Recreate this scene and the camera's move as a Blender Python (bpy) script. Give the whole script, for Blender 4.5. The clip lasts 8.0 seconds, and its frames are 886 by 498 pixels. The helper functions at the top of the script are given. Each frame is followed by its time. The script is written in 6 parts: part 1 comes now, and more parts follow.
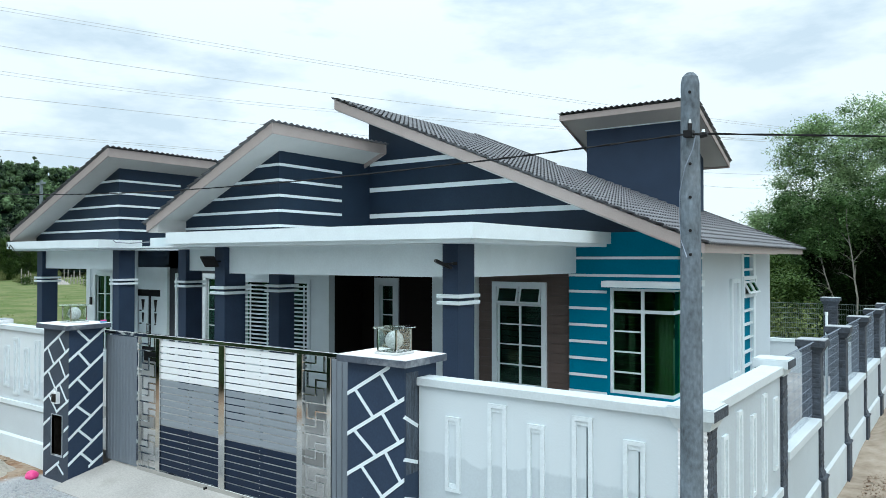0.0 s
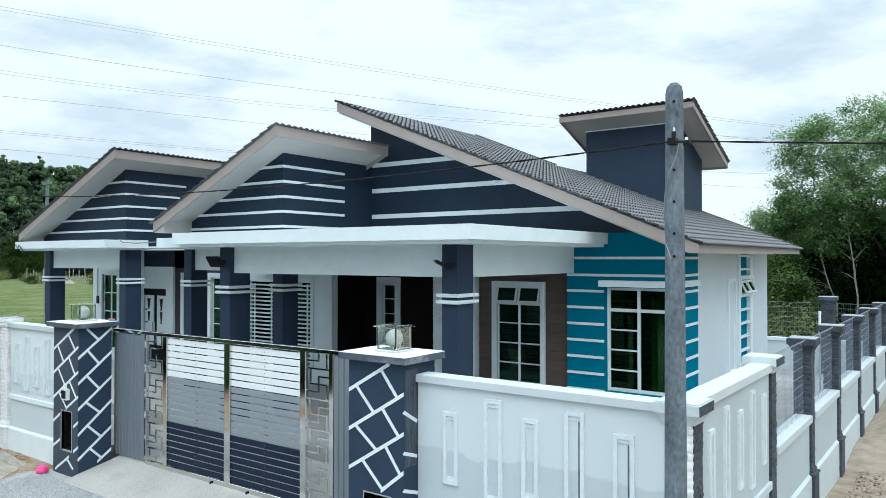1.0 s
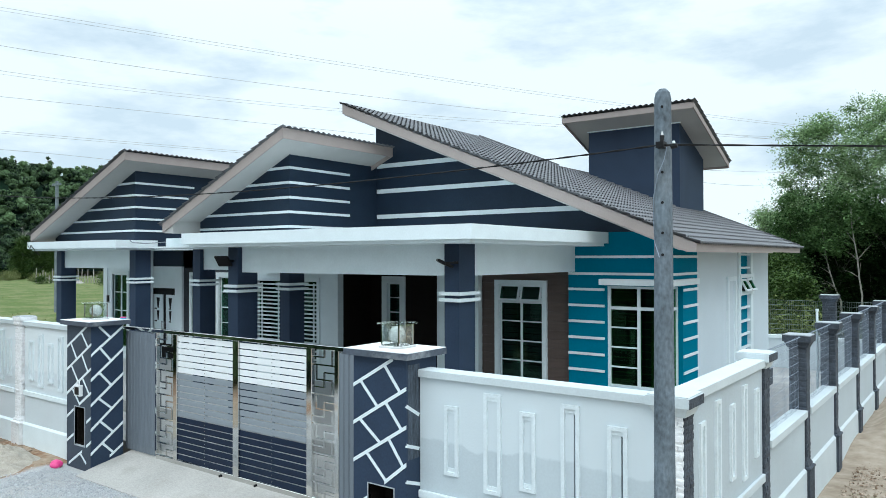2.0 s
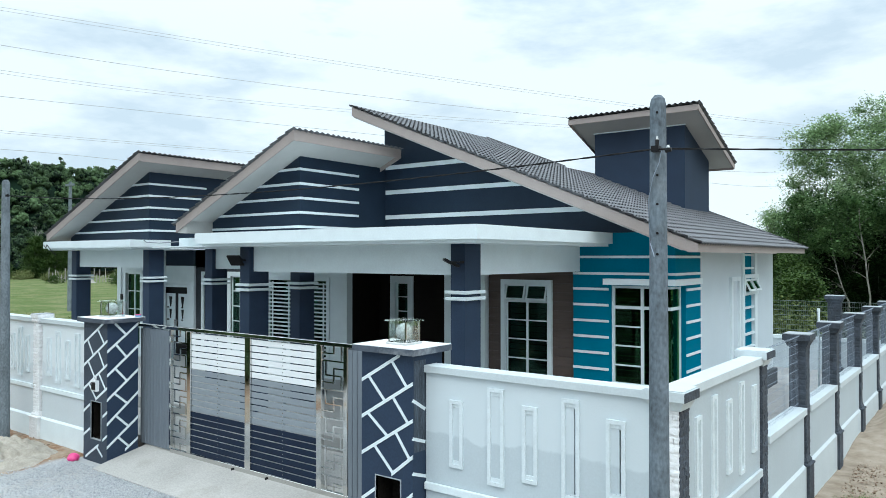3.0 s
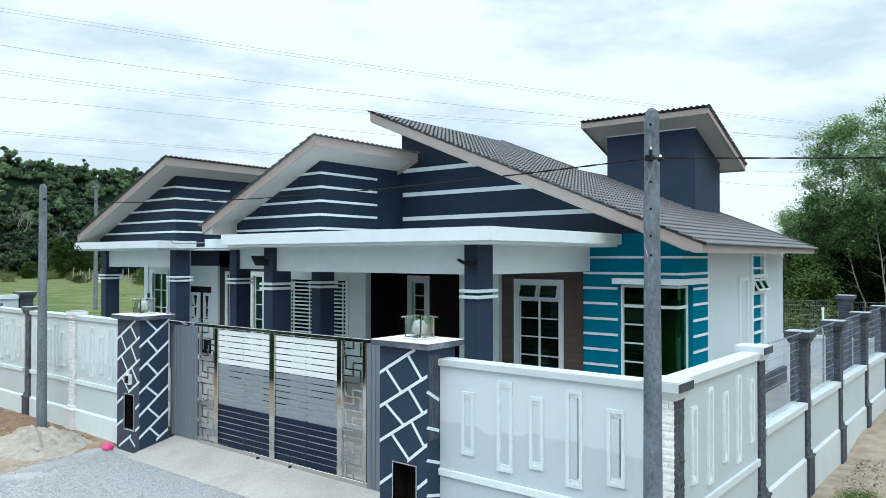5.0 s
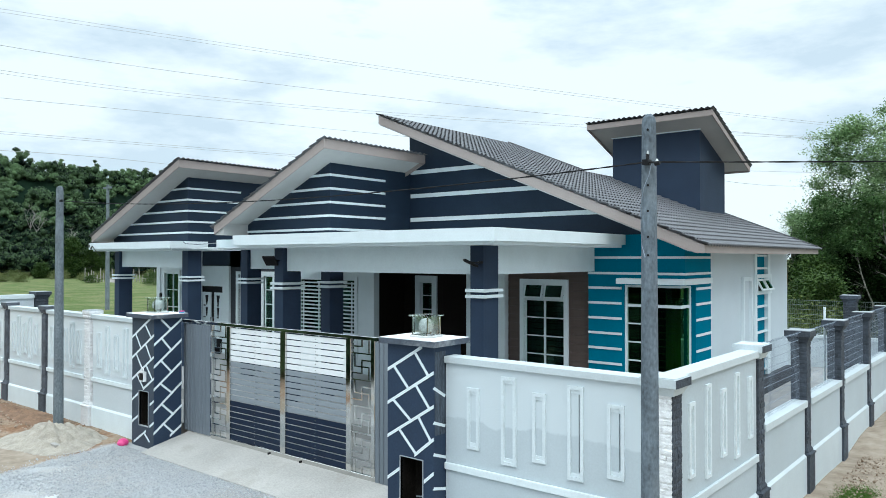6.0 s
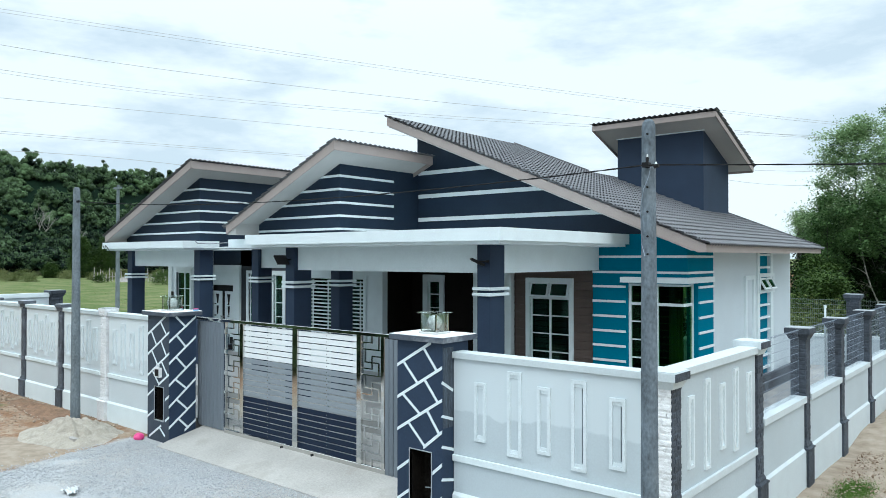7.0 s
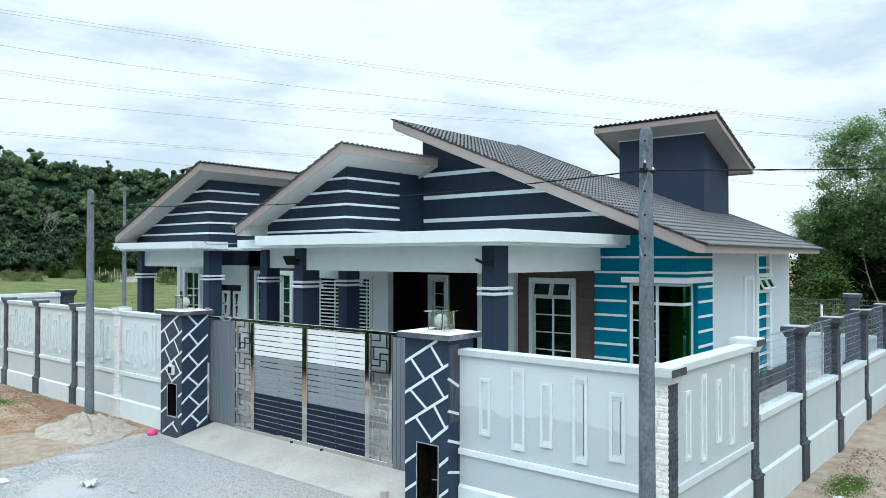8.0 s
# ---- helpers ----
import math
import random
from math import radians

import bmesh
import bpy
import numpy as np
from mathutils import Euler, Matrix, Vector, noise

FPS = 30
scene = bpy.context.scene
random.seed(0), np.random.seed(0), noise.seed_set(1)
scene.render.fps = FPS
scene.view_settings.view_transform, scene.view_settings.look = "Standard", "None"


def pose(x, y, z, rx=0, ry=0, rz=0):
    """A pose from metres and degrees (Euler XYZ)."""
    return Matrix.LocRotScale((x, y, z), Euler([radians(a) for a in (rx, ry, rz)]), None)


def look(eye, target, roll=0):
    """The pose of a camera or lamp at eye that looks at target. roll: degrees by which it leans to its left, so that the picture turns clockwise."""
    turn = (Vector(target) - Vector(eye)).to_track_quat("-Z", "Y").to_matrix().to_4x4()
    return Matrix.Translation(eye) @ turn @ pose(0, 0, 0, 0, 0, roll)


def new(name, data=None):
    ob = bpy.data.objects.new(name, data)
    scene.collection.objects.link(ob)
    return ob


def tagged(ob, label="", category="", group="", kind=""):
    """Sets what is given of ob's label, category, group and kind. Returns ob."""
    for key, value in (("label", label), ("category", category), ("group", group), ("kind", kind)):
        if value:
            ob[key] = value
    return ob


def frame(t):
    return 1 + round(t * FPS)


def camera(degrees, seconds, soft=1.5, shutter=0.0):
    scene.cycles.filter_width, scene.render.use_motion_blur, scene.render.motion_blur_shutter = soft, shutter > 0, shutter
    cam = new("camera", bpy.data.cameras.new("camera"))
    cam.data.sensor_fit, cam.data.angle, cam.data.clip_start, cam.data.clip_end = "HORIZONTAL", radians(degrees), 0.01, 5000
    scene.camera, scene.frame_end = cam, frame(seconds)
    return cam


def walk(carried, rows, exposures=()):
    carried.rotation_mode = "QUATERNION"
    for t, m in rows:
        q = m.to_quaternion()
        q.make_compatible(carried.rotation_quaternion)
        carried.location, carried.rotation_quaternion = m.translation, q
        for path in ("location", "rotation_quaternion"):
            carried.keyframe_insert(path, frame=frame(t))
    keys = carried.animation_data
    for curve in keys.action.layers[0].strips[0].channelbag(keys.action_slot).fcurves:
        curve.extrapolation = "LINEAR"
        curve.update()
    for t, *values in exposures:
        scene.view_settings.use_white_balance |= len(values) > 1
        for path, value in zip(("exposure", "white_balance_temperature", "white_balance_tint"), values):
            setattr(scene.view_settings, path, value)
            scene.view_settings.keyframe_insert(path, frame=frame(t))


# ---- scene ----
cam = camera(63.0, 8.0, soft=0.45)
PATH = [
    (0, (-0.195, 0.49, 3.709), (-1.347, 2.125, 3.736), 0.0),
    (0.5, (-0.087, 0.388, 3.724), (-1.242, 2.021, 3.749), -0.0),
    (1, (0.017, 0.298, 3.73), (-1.143, 1.927, 3.754), -0.0),
    (1.5, (0.124, 0.206, 3.728), (-1.042, 1.83, 3.751), -0.1),
    (3, (0.434, -0.093, 3.71), (-0.761, 1.51, 3.734), -0.0),
    (3.5, (0.526, -0.202, 3.701), (-0.679, 1.393, 3.726), -0.0),
    (4, (0.62, -0.316, 3.705), (-0.595, 1.272, 3.729), -0.0),
    (4.5, (0.729, -0.418, 3.712), (-0.496, 1.163, 3.736), -0.0),
    (6, (1.044, -0.725, 3.714), (-0.209, 0.833, 3.739), 0.0),
    (6.5, (1.138, -0.835, 3.71), (-0.122, 0.717, 3.735), -0.0),
    (7, (1.238, -0.999, 3.704), (-0.029, 0.548, 3.728), -0.0),
    (7.5, (1.333, -1.165, 3.712), (0.063, 0.379, 3.736), -0.0),
    (8, (1.443, -1.32, 3.714), (0.169, 0.222, 3.738), -0.0),
]
walk(cam, [(t, look(eye, target, roll)) for t, eye, target, roll in PATH], [(0.0, -0.05, 6080, 6), (8.0, -0.05, 6080, 6)])

# ---- sky, sun ----
SUN_EL, SUN_AZ = radians(48), radians(137)
world = bpy.data.worlds.new("sky")
scene.world = world
world.use_nodes = True
wn = world.node_tree.nodes
wl = world.node_tree.links
wn.clear()
w_out = wn.new("ShaderNodeOutputWorld")
w_bg = wn.new("ShaderNodeBackground")
w_sky = wn.new("ShaderNodeTexSky")
w_sky.sky_type = "NISHITA"
w_sky.sun_disc = False
w_sky.sun_elevation = SUN_EL
w_sky.sun_rotation = SUN_AZ
w_sky.dust_density = 2.0
w_gain = wn.new("ShaderNodeMix")
w_gain.data_type = "RGBA"
w_gain.blend_type = "MULTIPLY"
w_gain.inputs[0].default_value = 1.0
w_gain.inputs[7].default_value = (1.0, 1.0, 1.0, 1.0)
wl.new(w_sky.outputs[0], w_gain.inputs[6])
w_co = wn.new("ShaderNodeTexCoord")
w_map = wn.new("ShaderNodeMapping")
w_map.inputs["Scale"].default_value = (1.0, 1.0, 3.2)
w_map.inputs["Rotation"].default_value = (0.0, 0.12, 0.4)
w_no = wn.new("ShaderNodeTexNoise")
w_no.inputs["Scale"].default_value = 3.4
w_no.inputs["Detail"].default_value = 7.0
w_no.inputs["Roughness"].default_value = 0.55
w_ramp = wn.new("ShaderNodeValToRGB")
w_ramp.color_ramp.elements[0].position = 0.40
w_ramp.color_ramp.elements[0].color = (7.5, 8.8, 9.7, 1)
w_ramp.color_ramp.elements[1].position = 0.53
w_ramp.color_ramp.elements[1].color = (10.6, 11.5, 11.8, 1)
w_mix = wn.new("ShaderNodeMix")
w_mix.data_type = "RGBA"
w_mix.inputs[0].default_value = 0.9
wl.new(w_co.outputs["Generated"], w_map.inputs[0])
wl.new(w_map.outputs[0], w_no.inputs["Vector"])
wl.new(w_no.outputs[0], w_ramp.inputs[0])
wl.new(w_gain.outputs[2], w_mix.inputs[6])
wl.new(w_ramp.outputs[0], w_mix.inputs[7])
# overcast: the sky is brighter overhead than towards the horizon
w_sep = wn.new("ShaderNodeSeparateXYZ")
wl.new(w_co.outputs["Generated"], w_sep.inputs[0])
w_up = wn.new("ShaderNodeMapRange")
w_up.interpolation_type = "SMOOTHSTEP"
w_up.inputs["From Min"].default_value, w_up.inputs["From Max"].default_value = 0.25, 0.95
w_up.inputs["To Min"].default_value, w_up.inputs["To Max"].default_value = 1.0, 2.4
wl.new(w_sep.outputs[2], w_up.inputs["Value"])
w_lift = wn.new("ShaderNodeMix")
w_lift.data_type, w_lift.blend_type = "RGBA", "MULTIPLY"
w_lift.inputs[0].default_value = 1.0
wl.new(w_mix.outputs[2], w_lift.inputs[6])
wl.new(w_up.outputs[0], w_lift.inputs[7])
wl.new(w_lift.outputs[2], w_bg.inputs[0])
w_bg.inputs[1].default_value = 0.1
wl.new(w_bg.outputs[0], w_out.inputs[0])

sun_data = bpy.data.lights.new("sun", "SUN")
sun_data.energy = 1.02
sun_data.angle = radians(30)
sun_data.color = (1.0, 0.97, 0.92)
sun = new("sun", sun_data)
sun.matrix_world = look((16, -12, 36), (-6, 12, 0))

# ---- materials ----
def material(name, colour, rough=0.6, metal=0.0, vary=0.08, scale=3.0, fine=40.0, bump=0.1, spec=0.5, tint=None,
             piece=0.0, stretch=(1, 1, 1), stain=0.0, stain_colour=(0.2, 0.18, 0.15), coat=0.0, coat_colour=(0.60, 0.667, 0.70)):
    """Node material with a coarse and a fine variation of colour, fine relief, and optional stains."""
    m = bpy.data.materials.new(name)
    m.use_nodes = True
    nt = m.node_tree
    n, l = nt.nodes, nt.links
    b = n["Principled BSDF"]
    b.inputs["Roughness"].default_value = rough
    b.inputs["Metallic"].default_value = metal
    b.inputs["Specular IOR Level"].default_value = spec
    geo = n.new("ShaderNodeNewGeometry")
    mp = n.new("ShaderNodeMapping")
    mp.inputs["Scale"].default_value = stretch
    l.new(geo.outputs["Position"], mp.inputs[0])
    n1 = n.new("ShaderNodeTexNoise")
    n1.inputs["Scale"].default_value = scale
    n1.inputs["Detail"].default_value = 5
    n2 = n.new("ShaderNodeTexNoise")
    n2.inputs["Scale"].default_value = fine
    n2.inputs["Detail"].default_value = 4
    l.new(mp.outputs[0], n1.inputs["Vector"])
    l.new(mp.outputs[0], n2.inputs["Vector"])
    add = n.new("ShaderNodeMath")
    add.operation = "MULTIPLY_ADD"
    add.inputs[1].default_value = 0.5
    l.new(n2.outputs[0], add.inputs[0])
    half = n.new("ShaderNodeMath")
    half.operation = "MULTIPLY"
    half.inputs[1].default_value = 0.5
    l.new(n1.outputs[0], half.inputs[0])
    l.new(half.outputs[0], add.inputs[2])
    ramp = n.new("ShaderNodeValToRGB")
    lo = [c * (1 - 2 * vary) for c in colour]
    hi = list(tint) if tint else [min(1.0, c * (1 + 2 * vary)) for c in colour]
    ramp.color_ramp.elements[0].position, ramp.color_ramp.elements[1].position = 0.3, 0.7
    ramp.color_ramp.elements[0].color, ramp.color_ramp.elements[1].color = (*lo, 1), (*hi, 1)
    l.new(add.outputs[0], ramp.inputs[0])
    out = ramp.outputs[0]
    if stain:
        n3 = n.new("ShaderNodeTexNoise")
        n3.inputs["Scale"].default_value = 1.3
        n3.inputs["Detail"].default_value = 9
        n3.inputs["Roughness"].default_value = 0.65
        l.new(geo.outputs["Position"], n3.inputs["Vector"])
        r3 = n.new("ShaderNodeValToRGB")
        r3.color_ramp.elements[0].position, r3.color_ramp.elements[1].position = 0.5, 0.75
        r3.color_ramp.elements[0].color, r3.color_ramp.elements[1].color = (0, 0, 0, 1), (stain, stain, stain, 1)
        l.new(n3.outputs[0], r3.inputs[0])
        mx = n.new("ShaderNodeMix")
        mx.data_type = "RGBA"
        l.new(r3.outputs[0], mx.inputs[0])
        l.new(out, mx.inputs[6])
        mx.inputs[7].default_value = (*stain_colour, 1)
        out = mx.outputs[2]
    if coat:
        # a second coat of paint that stops at an uneven height
        sx = n.new("ShaderNodeSeparateXYZ")
        l.new(geo.outputs["Position"], sx.inputs[0])
        nw = n.new("ShaderNodeTexNoise")
        nw.inputs["Scale"].default_value, nw.inputs["Detail"].default_value = 2.2, 6
        l.new(geo.outputs["Position"], nw.inputs["Vector"])
        ad = n.new("ShaderNodeMath")
        ad.operation = "MULTIPLY_ADD"
        ad.inputs[1].default_value = 0.35
        l.new(nw.outputs[0], ad.inputs[0])
        l.new(sx.outputs[2], ad.inputs[2])
        st = n.new("ShaderNodeMapRange")
        st.inputs["From Min"].default_value, st.inputs["From Max"].default_value = coat + 0.12, coat + 0.15
        l.new(ad.outputs[0], st.inputs["Value"])
        cm = n.new("ShaderNodeMix")
        cm.data_type = "RGBA"
        l.new(st.outputs[0], cm.inputs[0])
        l.new(out, cm.inputs[6])
        cm.inputs[7].default_value = (*coat_colour, 1)
        out = cm.outputs[2]
    if piece:
        oi = n.new("ShaderNodeObjectInfo")
        mr = n.new("ShaderNodeMapRange")
        mr.inputs["To Min"].default_value, mr.inputs["To Max"].default_value = 1 - piece, 1 + piece
        l.new(oi.outputs["Random"], mr.inputs["Value"])
        mm = n.new("ShaderNodeMix")
        mm.data_type, mm.blend_type = "RGBA", "MULTIPLY"
        mm.inputs[0].default_value = 1.0
        l.new(out, mm.inputs[6])
        l.new(mr.outputs[0], mm.inputs[7])
        out = mm.outputs[2]
    l.new(out, b.inputs["Base Color"])
    if bump:
        bp = n.new("ShaderNodeBump")
        bp.inputs["Strength"].default_value = bump
        bp.inputs["Distance"].default_value = 0.02
        l.new(n2.outputs[0], bp.inputs["Height"])
        l.new(bp.outputs[0], b.inputs["Normal"])
    return m


M_WHITE = material("white_paint", (0.735, 0.81, 0.835), 0.55, vary=0.03, bump=0.05, stain=0.06, stain_colour=(0.55, 0.56, 0.55))
M_PLASTER = material("white_plaster", (0.565, 0.628, 0.665), 0.65, vary=0.04, scale=1.2, bump=0.08, stain=0.18, stain_colour=(0.55, 0.58, 0.6))
M_COAT = material("twice_painted_plaster", (0.50, 0.565, 0.60), 0.65, vary=0.03, scale=1.2, bump=0.08, coat=1.62)
M_COATED = material("white_topped_plaster", (0.60, 0.655, 0.685), 0.65, vary=0.04, scale=1.2, bump=0.08, stain=0.12, stain_colour=(0.52, 0.55, 0.56), coat=1.55, coat_colour=(0.69, 0.745, 0.765))
M_MOULD = material("white_moulding_paint", (0.66, 0.728, 0.757), 0.6, vary=0.05, scale=8, bump=0.12, stain=0.25, stain_colour=(0.56, 0.6, 0.63))
M_STONEWHITE = material("white_painted_stone", (0.78, 0.79, 0.80), 0.7, vary=0.1, fine=25, bump=0.9)
# slate paint, lightened for the columns, pillars and tower out in the light
M_SLATE_LIT = material("lit_slate_paint", (0.0275, 0.0445, 0.0785), 0.55, vary=0.1, scale=1.5, bump=0.06, spec=0.2)
M_PALE_SLATE = material("pale_slate_paint", (0.056, 0.071, 0.094), 0.65, vary=0.15, scale=2, bump=0.08, spec=0.2)
M_SCRAPED = material("scraped_paint", (0.055, 0.072, 0.095), 0.8, vary=0.45, scale=6, fine=30, bump=0.5, stretch=(5, 5, 0.5))
# the same slate with the shade under the eaves put into its colour
M_SLATE_SHADED = material("shaded_slate_paint", (0.0165, 0.0302, 0.0525), 0.55, vary=0.1, scale=1.5, bump=0.06, spec=0.2)
M_GREYSTONE = material("dark_grey_stone", (0.044, 0.055, 0.072), 0.75, vary=0.25, fine=22, bump=1.0, piece=0.25)
# grey stone lightened for the street posts, whose fronts face the light
M_GREYSTONE_LIT = material("lit_grey_stone", (0.088, 0.1, 0.12), 0.75, vary=0.25, fine=22, bump=1.0, piece=0.25)
M_TEAL = material("teal_paint", (0.001, 0.166, 0.262), 0.6, vary=0.06, scale=1.5, bump=0.05, spec=0.03)
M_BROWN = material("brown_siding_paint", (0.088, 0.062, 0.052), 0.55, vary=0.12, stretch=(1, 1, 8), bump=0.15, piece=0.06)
# brown siding darkened to carry the shade deep in the porch
M_BROWN_SHADED = material("shaded_brown_siding_paint", (0.010, 0.0075, 0.0065), 0.7, spec=0.1, vary=0.12, stretch=(1, 1, 8), bump=0.15)
M_LEDGE = material("ledge_stone", (0.040, 0.047, 0.058), 0.8, vary=0.4, scale=14, fine=40, bump=1.0, stretch=(1, 1, 5))
M_TILE = material("concrete_roof_tile", (0.111, 0.113, 0.122), 0.5, vary=0.15, scale=2.0, fine=60, bump=0.2, piece=0.08)
M_FASCIA = material("taupe_fascia_board", (0.34, 0.29, 0.27), 0.55, vary=0.05, bump=0.04)
M_SOFFIT = material("pale_soffit", (0.45, 0.448, 0.435), 0.6, vary=0.03, bump=0.03)
M_POLE = material("weathered_concrete", (0.118, 0.148, 0.176), 0.8, vary=0.3, scale=5, fine=35, bump=0.4, stretch=(1, 1, 0.55), stain=0.6, stain_colour=(0.20, 0.225, 0.24))
M_PALEPOLE = material("pale_weathered_concrete", (0.148, 0.178, 0.20), 0.8, vary=0.25, scale=5, fine=35, bump=0.4, stretch=(1, 1, 0.55), stain=0.5, stain_colour=(0.13, 0.15, 0.165))
M_CONC = material("pale_concrete", (0.42, 0.405, 0.38), 0.85, vary=0.12, scale=1.0, fine=35, bump=0.25, stain=0.6, stain_colour=(0.27, 0.24, 0.2))
M_PORCHFLOOR = material("porch_floor_tile", (0.38, 0.38, 0.375), 0.4, vary=0.05, bump=0.05)
M_PAVE = material("yard_paving", (0.36, 0.355, 0.345), 0.8, vary=0.2, scale=1.5, fine=30, bump=0.2, stain=0.3, stain_colour=(0.2, 0.19, 0.18))
M_STEEL = material("polished_steel", (0.62, 0.62, 0.60), 0.08, 1.0, vary=0.05, bump=0.0)
M_GREYBOARD = material("grey_gate_board", (0.245, 0.275, 0.305), 0.42, vary=0.04, bump=0.03, stretch=(1, 1, 6))
M_RIB = material("grey_ribbed_board", (0.165, 0.192, 0.222), 0.42, vary=0.05, bump=0.03, stretch=(4, 4, 0.5))
M_NAVY = material("navy_gate_board", (0.0065, 0.016, 0.039), 0.45, spec=0.25, vary=0.06, bump=0.03)
M_WHITEBOARD = material("white_gate_board", (0.80, 0.82, 0.83), 0.4, vary=0.02, bump=0.02)
M_BLACK = material("black_metal", (0.006, 0.006, 0.007), 0.5, spec=0.25, vary=0.1, bump=0.02)
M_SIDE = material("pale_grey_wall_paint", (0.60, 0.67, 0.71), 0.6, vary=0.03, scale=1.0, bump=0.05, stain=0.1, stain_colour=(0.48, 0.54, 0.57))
M_CABLE = material("black_cable", (0.006, 0.006, 0.007), 0.6, spec=0.2, vary=0.1, bump=0.0)
M_WIRE = material("grey_coated_wire", (0.24, 0.29, 0.36), 0.45, 0.2, vary=0.05, bump=0.0)
M_BACKWIRE = material("green_grey_wire", (0.13, 0.165, 0.155), 0.5, 0.2, vary=0.05, bump=0.0)
M_FARWIRE = material("distant_line", (0.42, 0.42, 0.44), 0.6, vary=0.02, bump=0.0)
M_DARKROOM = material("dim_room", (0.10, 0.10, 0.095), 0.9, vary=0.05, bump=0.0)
M_BARK = material("grey_bark", (0.10, 0.10, 0.088), 0.9, vary=0.3, scale=6, fine=30, bump=0.6)
M_STEM = material("pale_bark", (0.20, 0.195, 0.17), 0.9, vary=0.3, scale=6, fine=30, bump=0.6)
M_SAND = material("sand", (0.40, 0.362, 0.305), 0.95, vary=0.18, scale=7, fine=50, bump=0.9)
M_PINK = material("pink_plastic", (0.75, 0.06, 0.25), 0.35, vary=0.1, bump=0.1)
M_PAPER = material("white_scrap", (0.62, 0.64, 0.65), 0.7, vary=0.08, bump=0.3)
M_BRICK_SHADED = material("shaded_brick", (0.010, 0.0085, 0.007), 0.95, spec=0.08, vary=0.4, fine=30, bump=0.6)
M_FROST = material("frosted_glass", (0.55, 0.58, 0.59), 0.25, vary=0.22, scale=30, fine=70, bump=1.0)
M_COPING = material("coping_paint", (0.56, 0.62, 0.645), 0.55, vary=0.04, bump=0.06, stain=0.12, stain_colour=(0.5, 0.53, 0.54))
M_CAPTOP = material("weathered_white_paint", (0.37, 0.40, 0.425), 0.65, vary=0.12, bump=0.1, stain=0.4, stain_colour=(0.25, 0.27, 0.29))
# plaster of the lane walls, darkened to offset the sun on that side
M_LANE_DIMMED = material("dimmed_lane_plaster", (0.455, 0.515, 0.548), 0.65, vary=0.04, scale=1.2, bump=0.08, stain=0.18, stain_colour=(0.44, 0.47, 0.49))
M_SHEER = material("olive_curtain", (0.36, 0.36, 0.07), 0.85, vary=0.1, scale=4, bump=0.1, stretch=(6, 6, 0.4))
M_CAP = material("worn_cap_paint", (0.066, 0.08, 0.105), 0.6, vary=0.15, fine=25, bump=0.3, stain=0.8, stain_colour=(0.55, 0.58, 0.6))
M_TIMBER = material("weathered_timber", (0.30, 0.28, 0.26), 0.9, vary=0.2, bump=0.2)


def glass(name, tint, rough=0.02, clear=0.6, ior=1.5, gloss=1.0):
    m = bpy.data.materials.new(name)
    m.use_nodes = True
    n, l = m.node_tree.nodes, m.node_tree.links
    n.clear()
    out = n.new("ShaderNodeOutputMaterial")
    tr = n.new("ShaderNodeBsdfTransparent")
    tr.inputs[0].default_value = (*[c * clear for c in tint], 1)
    gl = n.new("ShaderNodeBsdfGlossy")
    gl.inputs["Roughness"].default_value = rough
    gl.inputs[0].default_value = (*tint, 1)
    fr = n.new("ShaderNodeFresnel")
    fr.inputs[0].default_value = ior
    no = n.new("ShaderNodeTexNoise")
    no.inputs["Scale"].default_value = 1.6
    bp = n.new("ShaderNodeBump")
    bp.inputs["Strength"].default_value = 0.04
    l.new(no.outputs[0], bp.inputs["Height"])
    l.new(bp.outputs[0], gl.inputs["Normal"])
    mx = n.new("ShaderNodeMixShader")
    sc = n.new("ShaderNodeMath")
    sc.operation = "MULTIPLY"
    sc.inputs[1].default_value = gloss
    l.new(fr.outputs[0], sc.inputs[0])
    l.new(sc.outputs[0], mx.inputs[0])
    l.new(tr.outputs[0], mx.inputs[1])
    l.new(gl.outputs[0], mx.inputs[2])
    l.new(mx.outputs[0], out.inputs[0])
    return m


M_GLASS = glass("green_tinted_glass", (0.46, 0.86, 0.70), 0.02, 0.42, 1.5, 0.95)
M_OLIVE = glass("olive_tinted_glass", (0.40, 0.92, 0.52), 0.02, 0.42, 1.5, 0.85)
M_CLEAR = glass("clear_glass", (0.97, 0.99, 0.98), 0.02, 0.99, 1.4, 0.5)


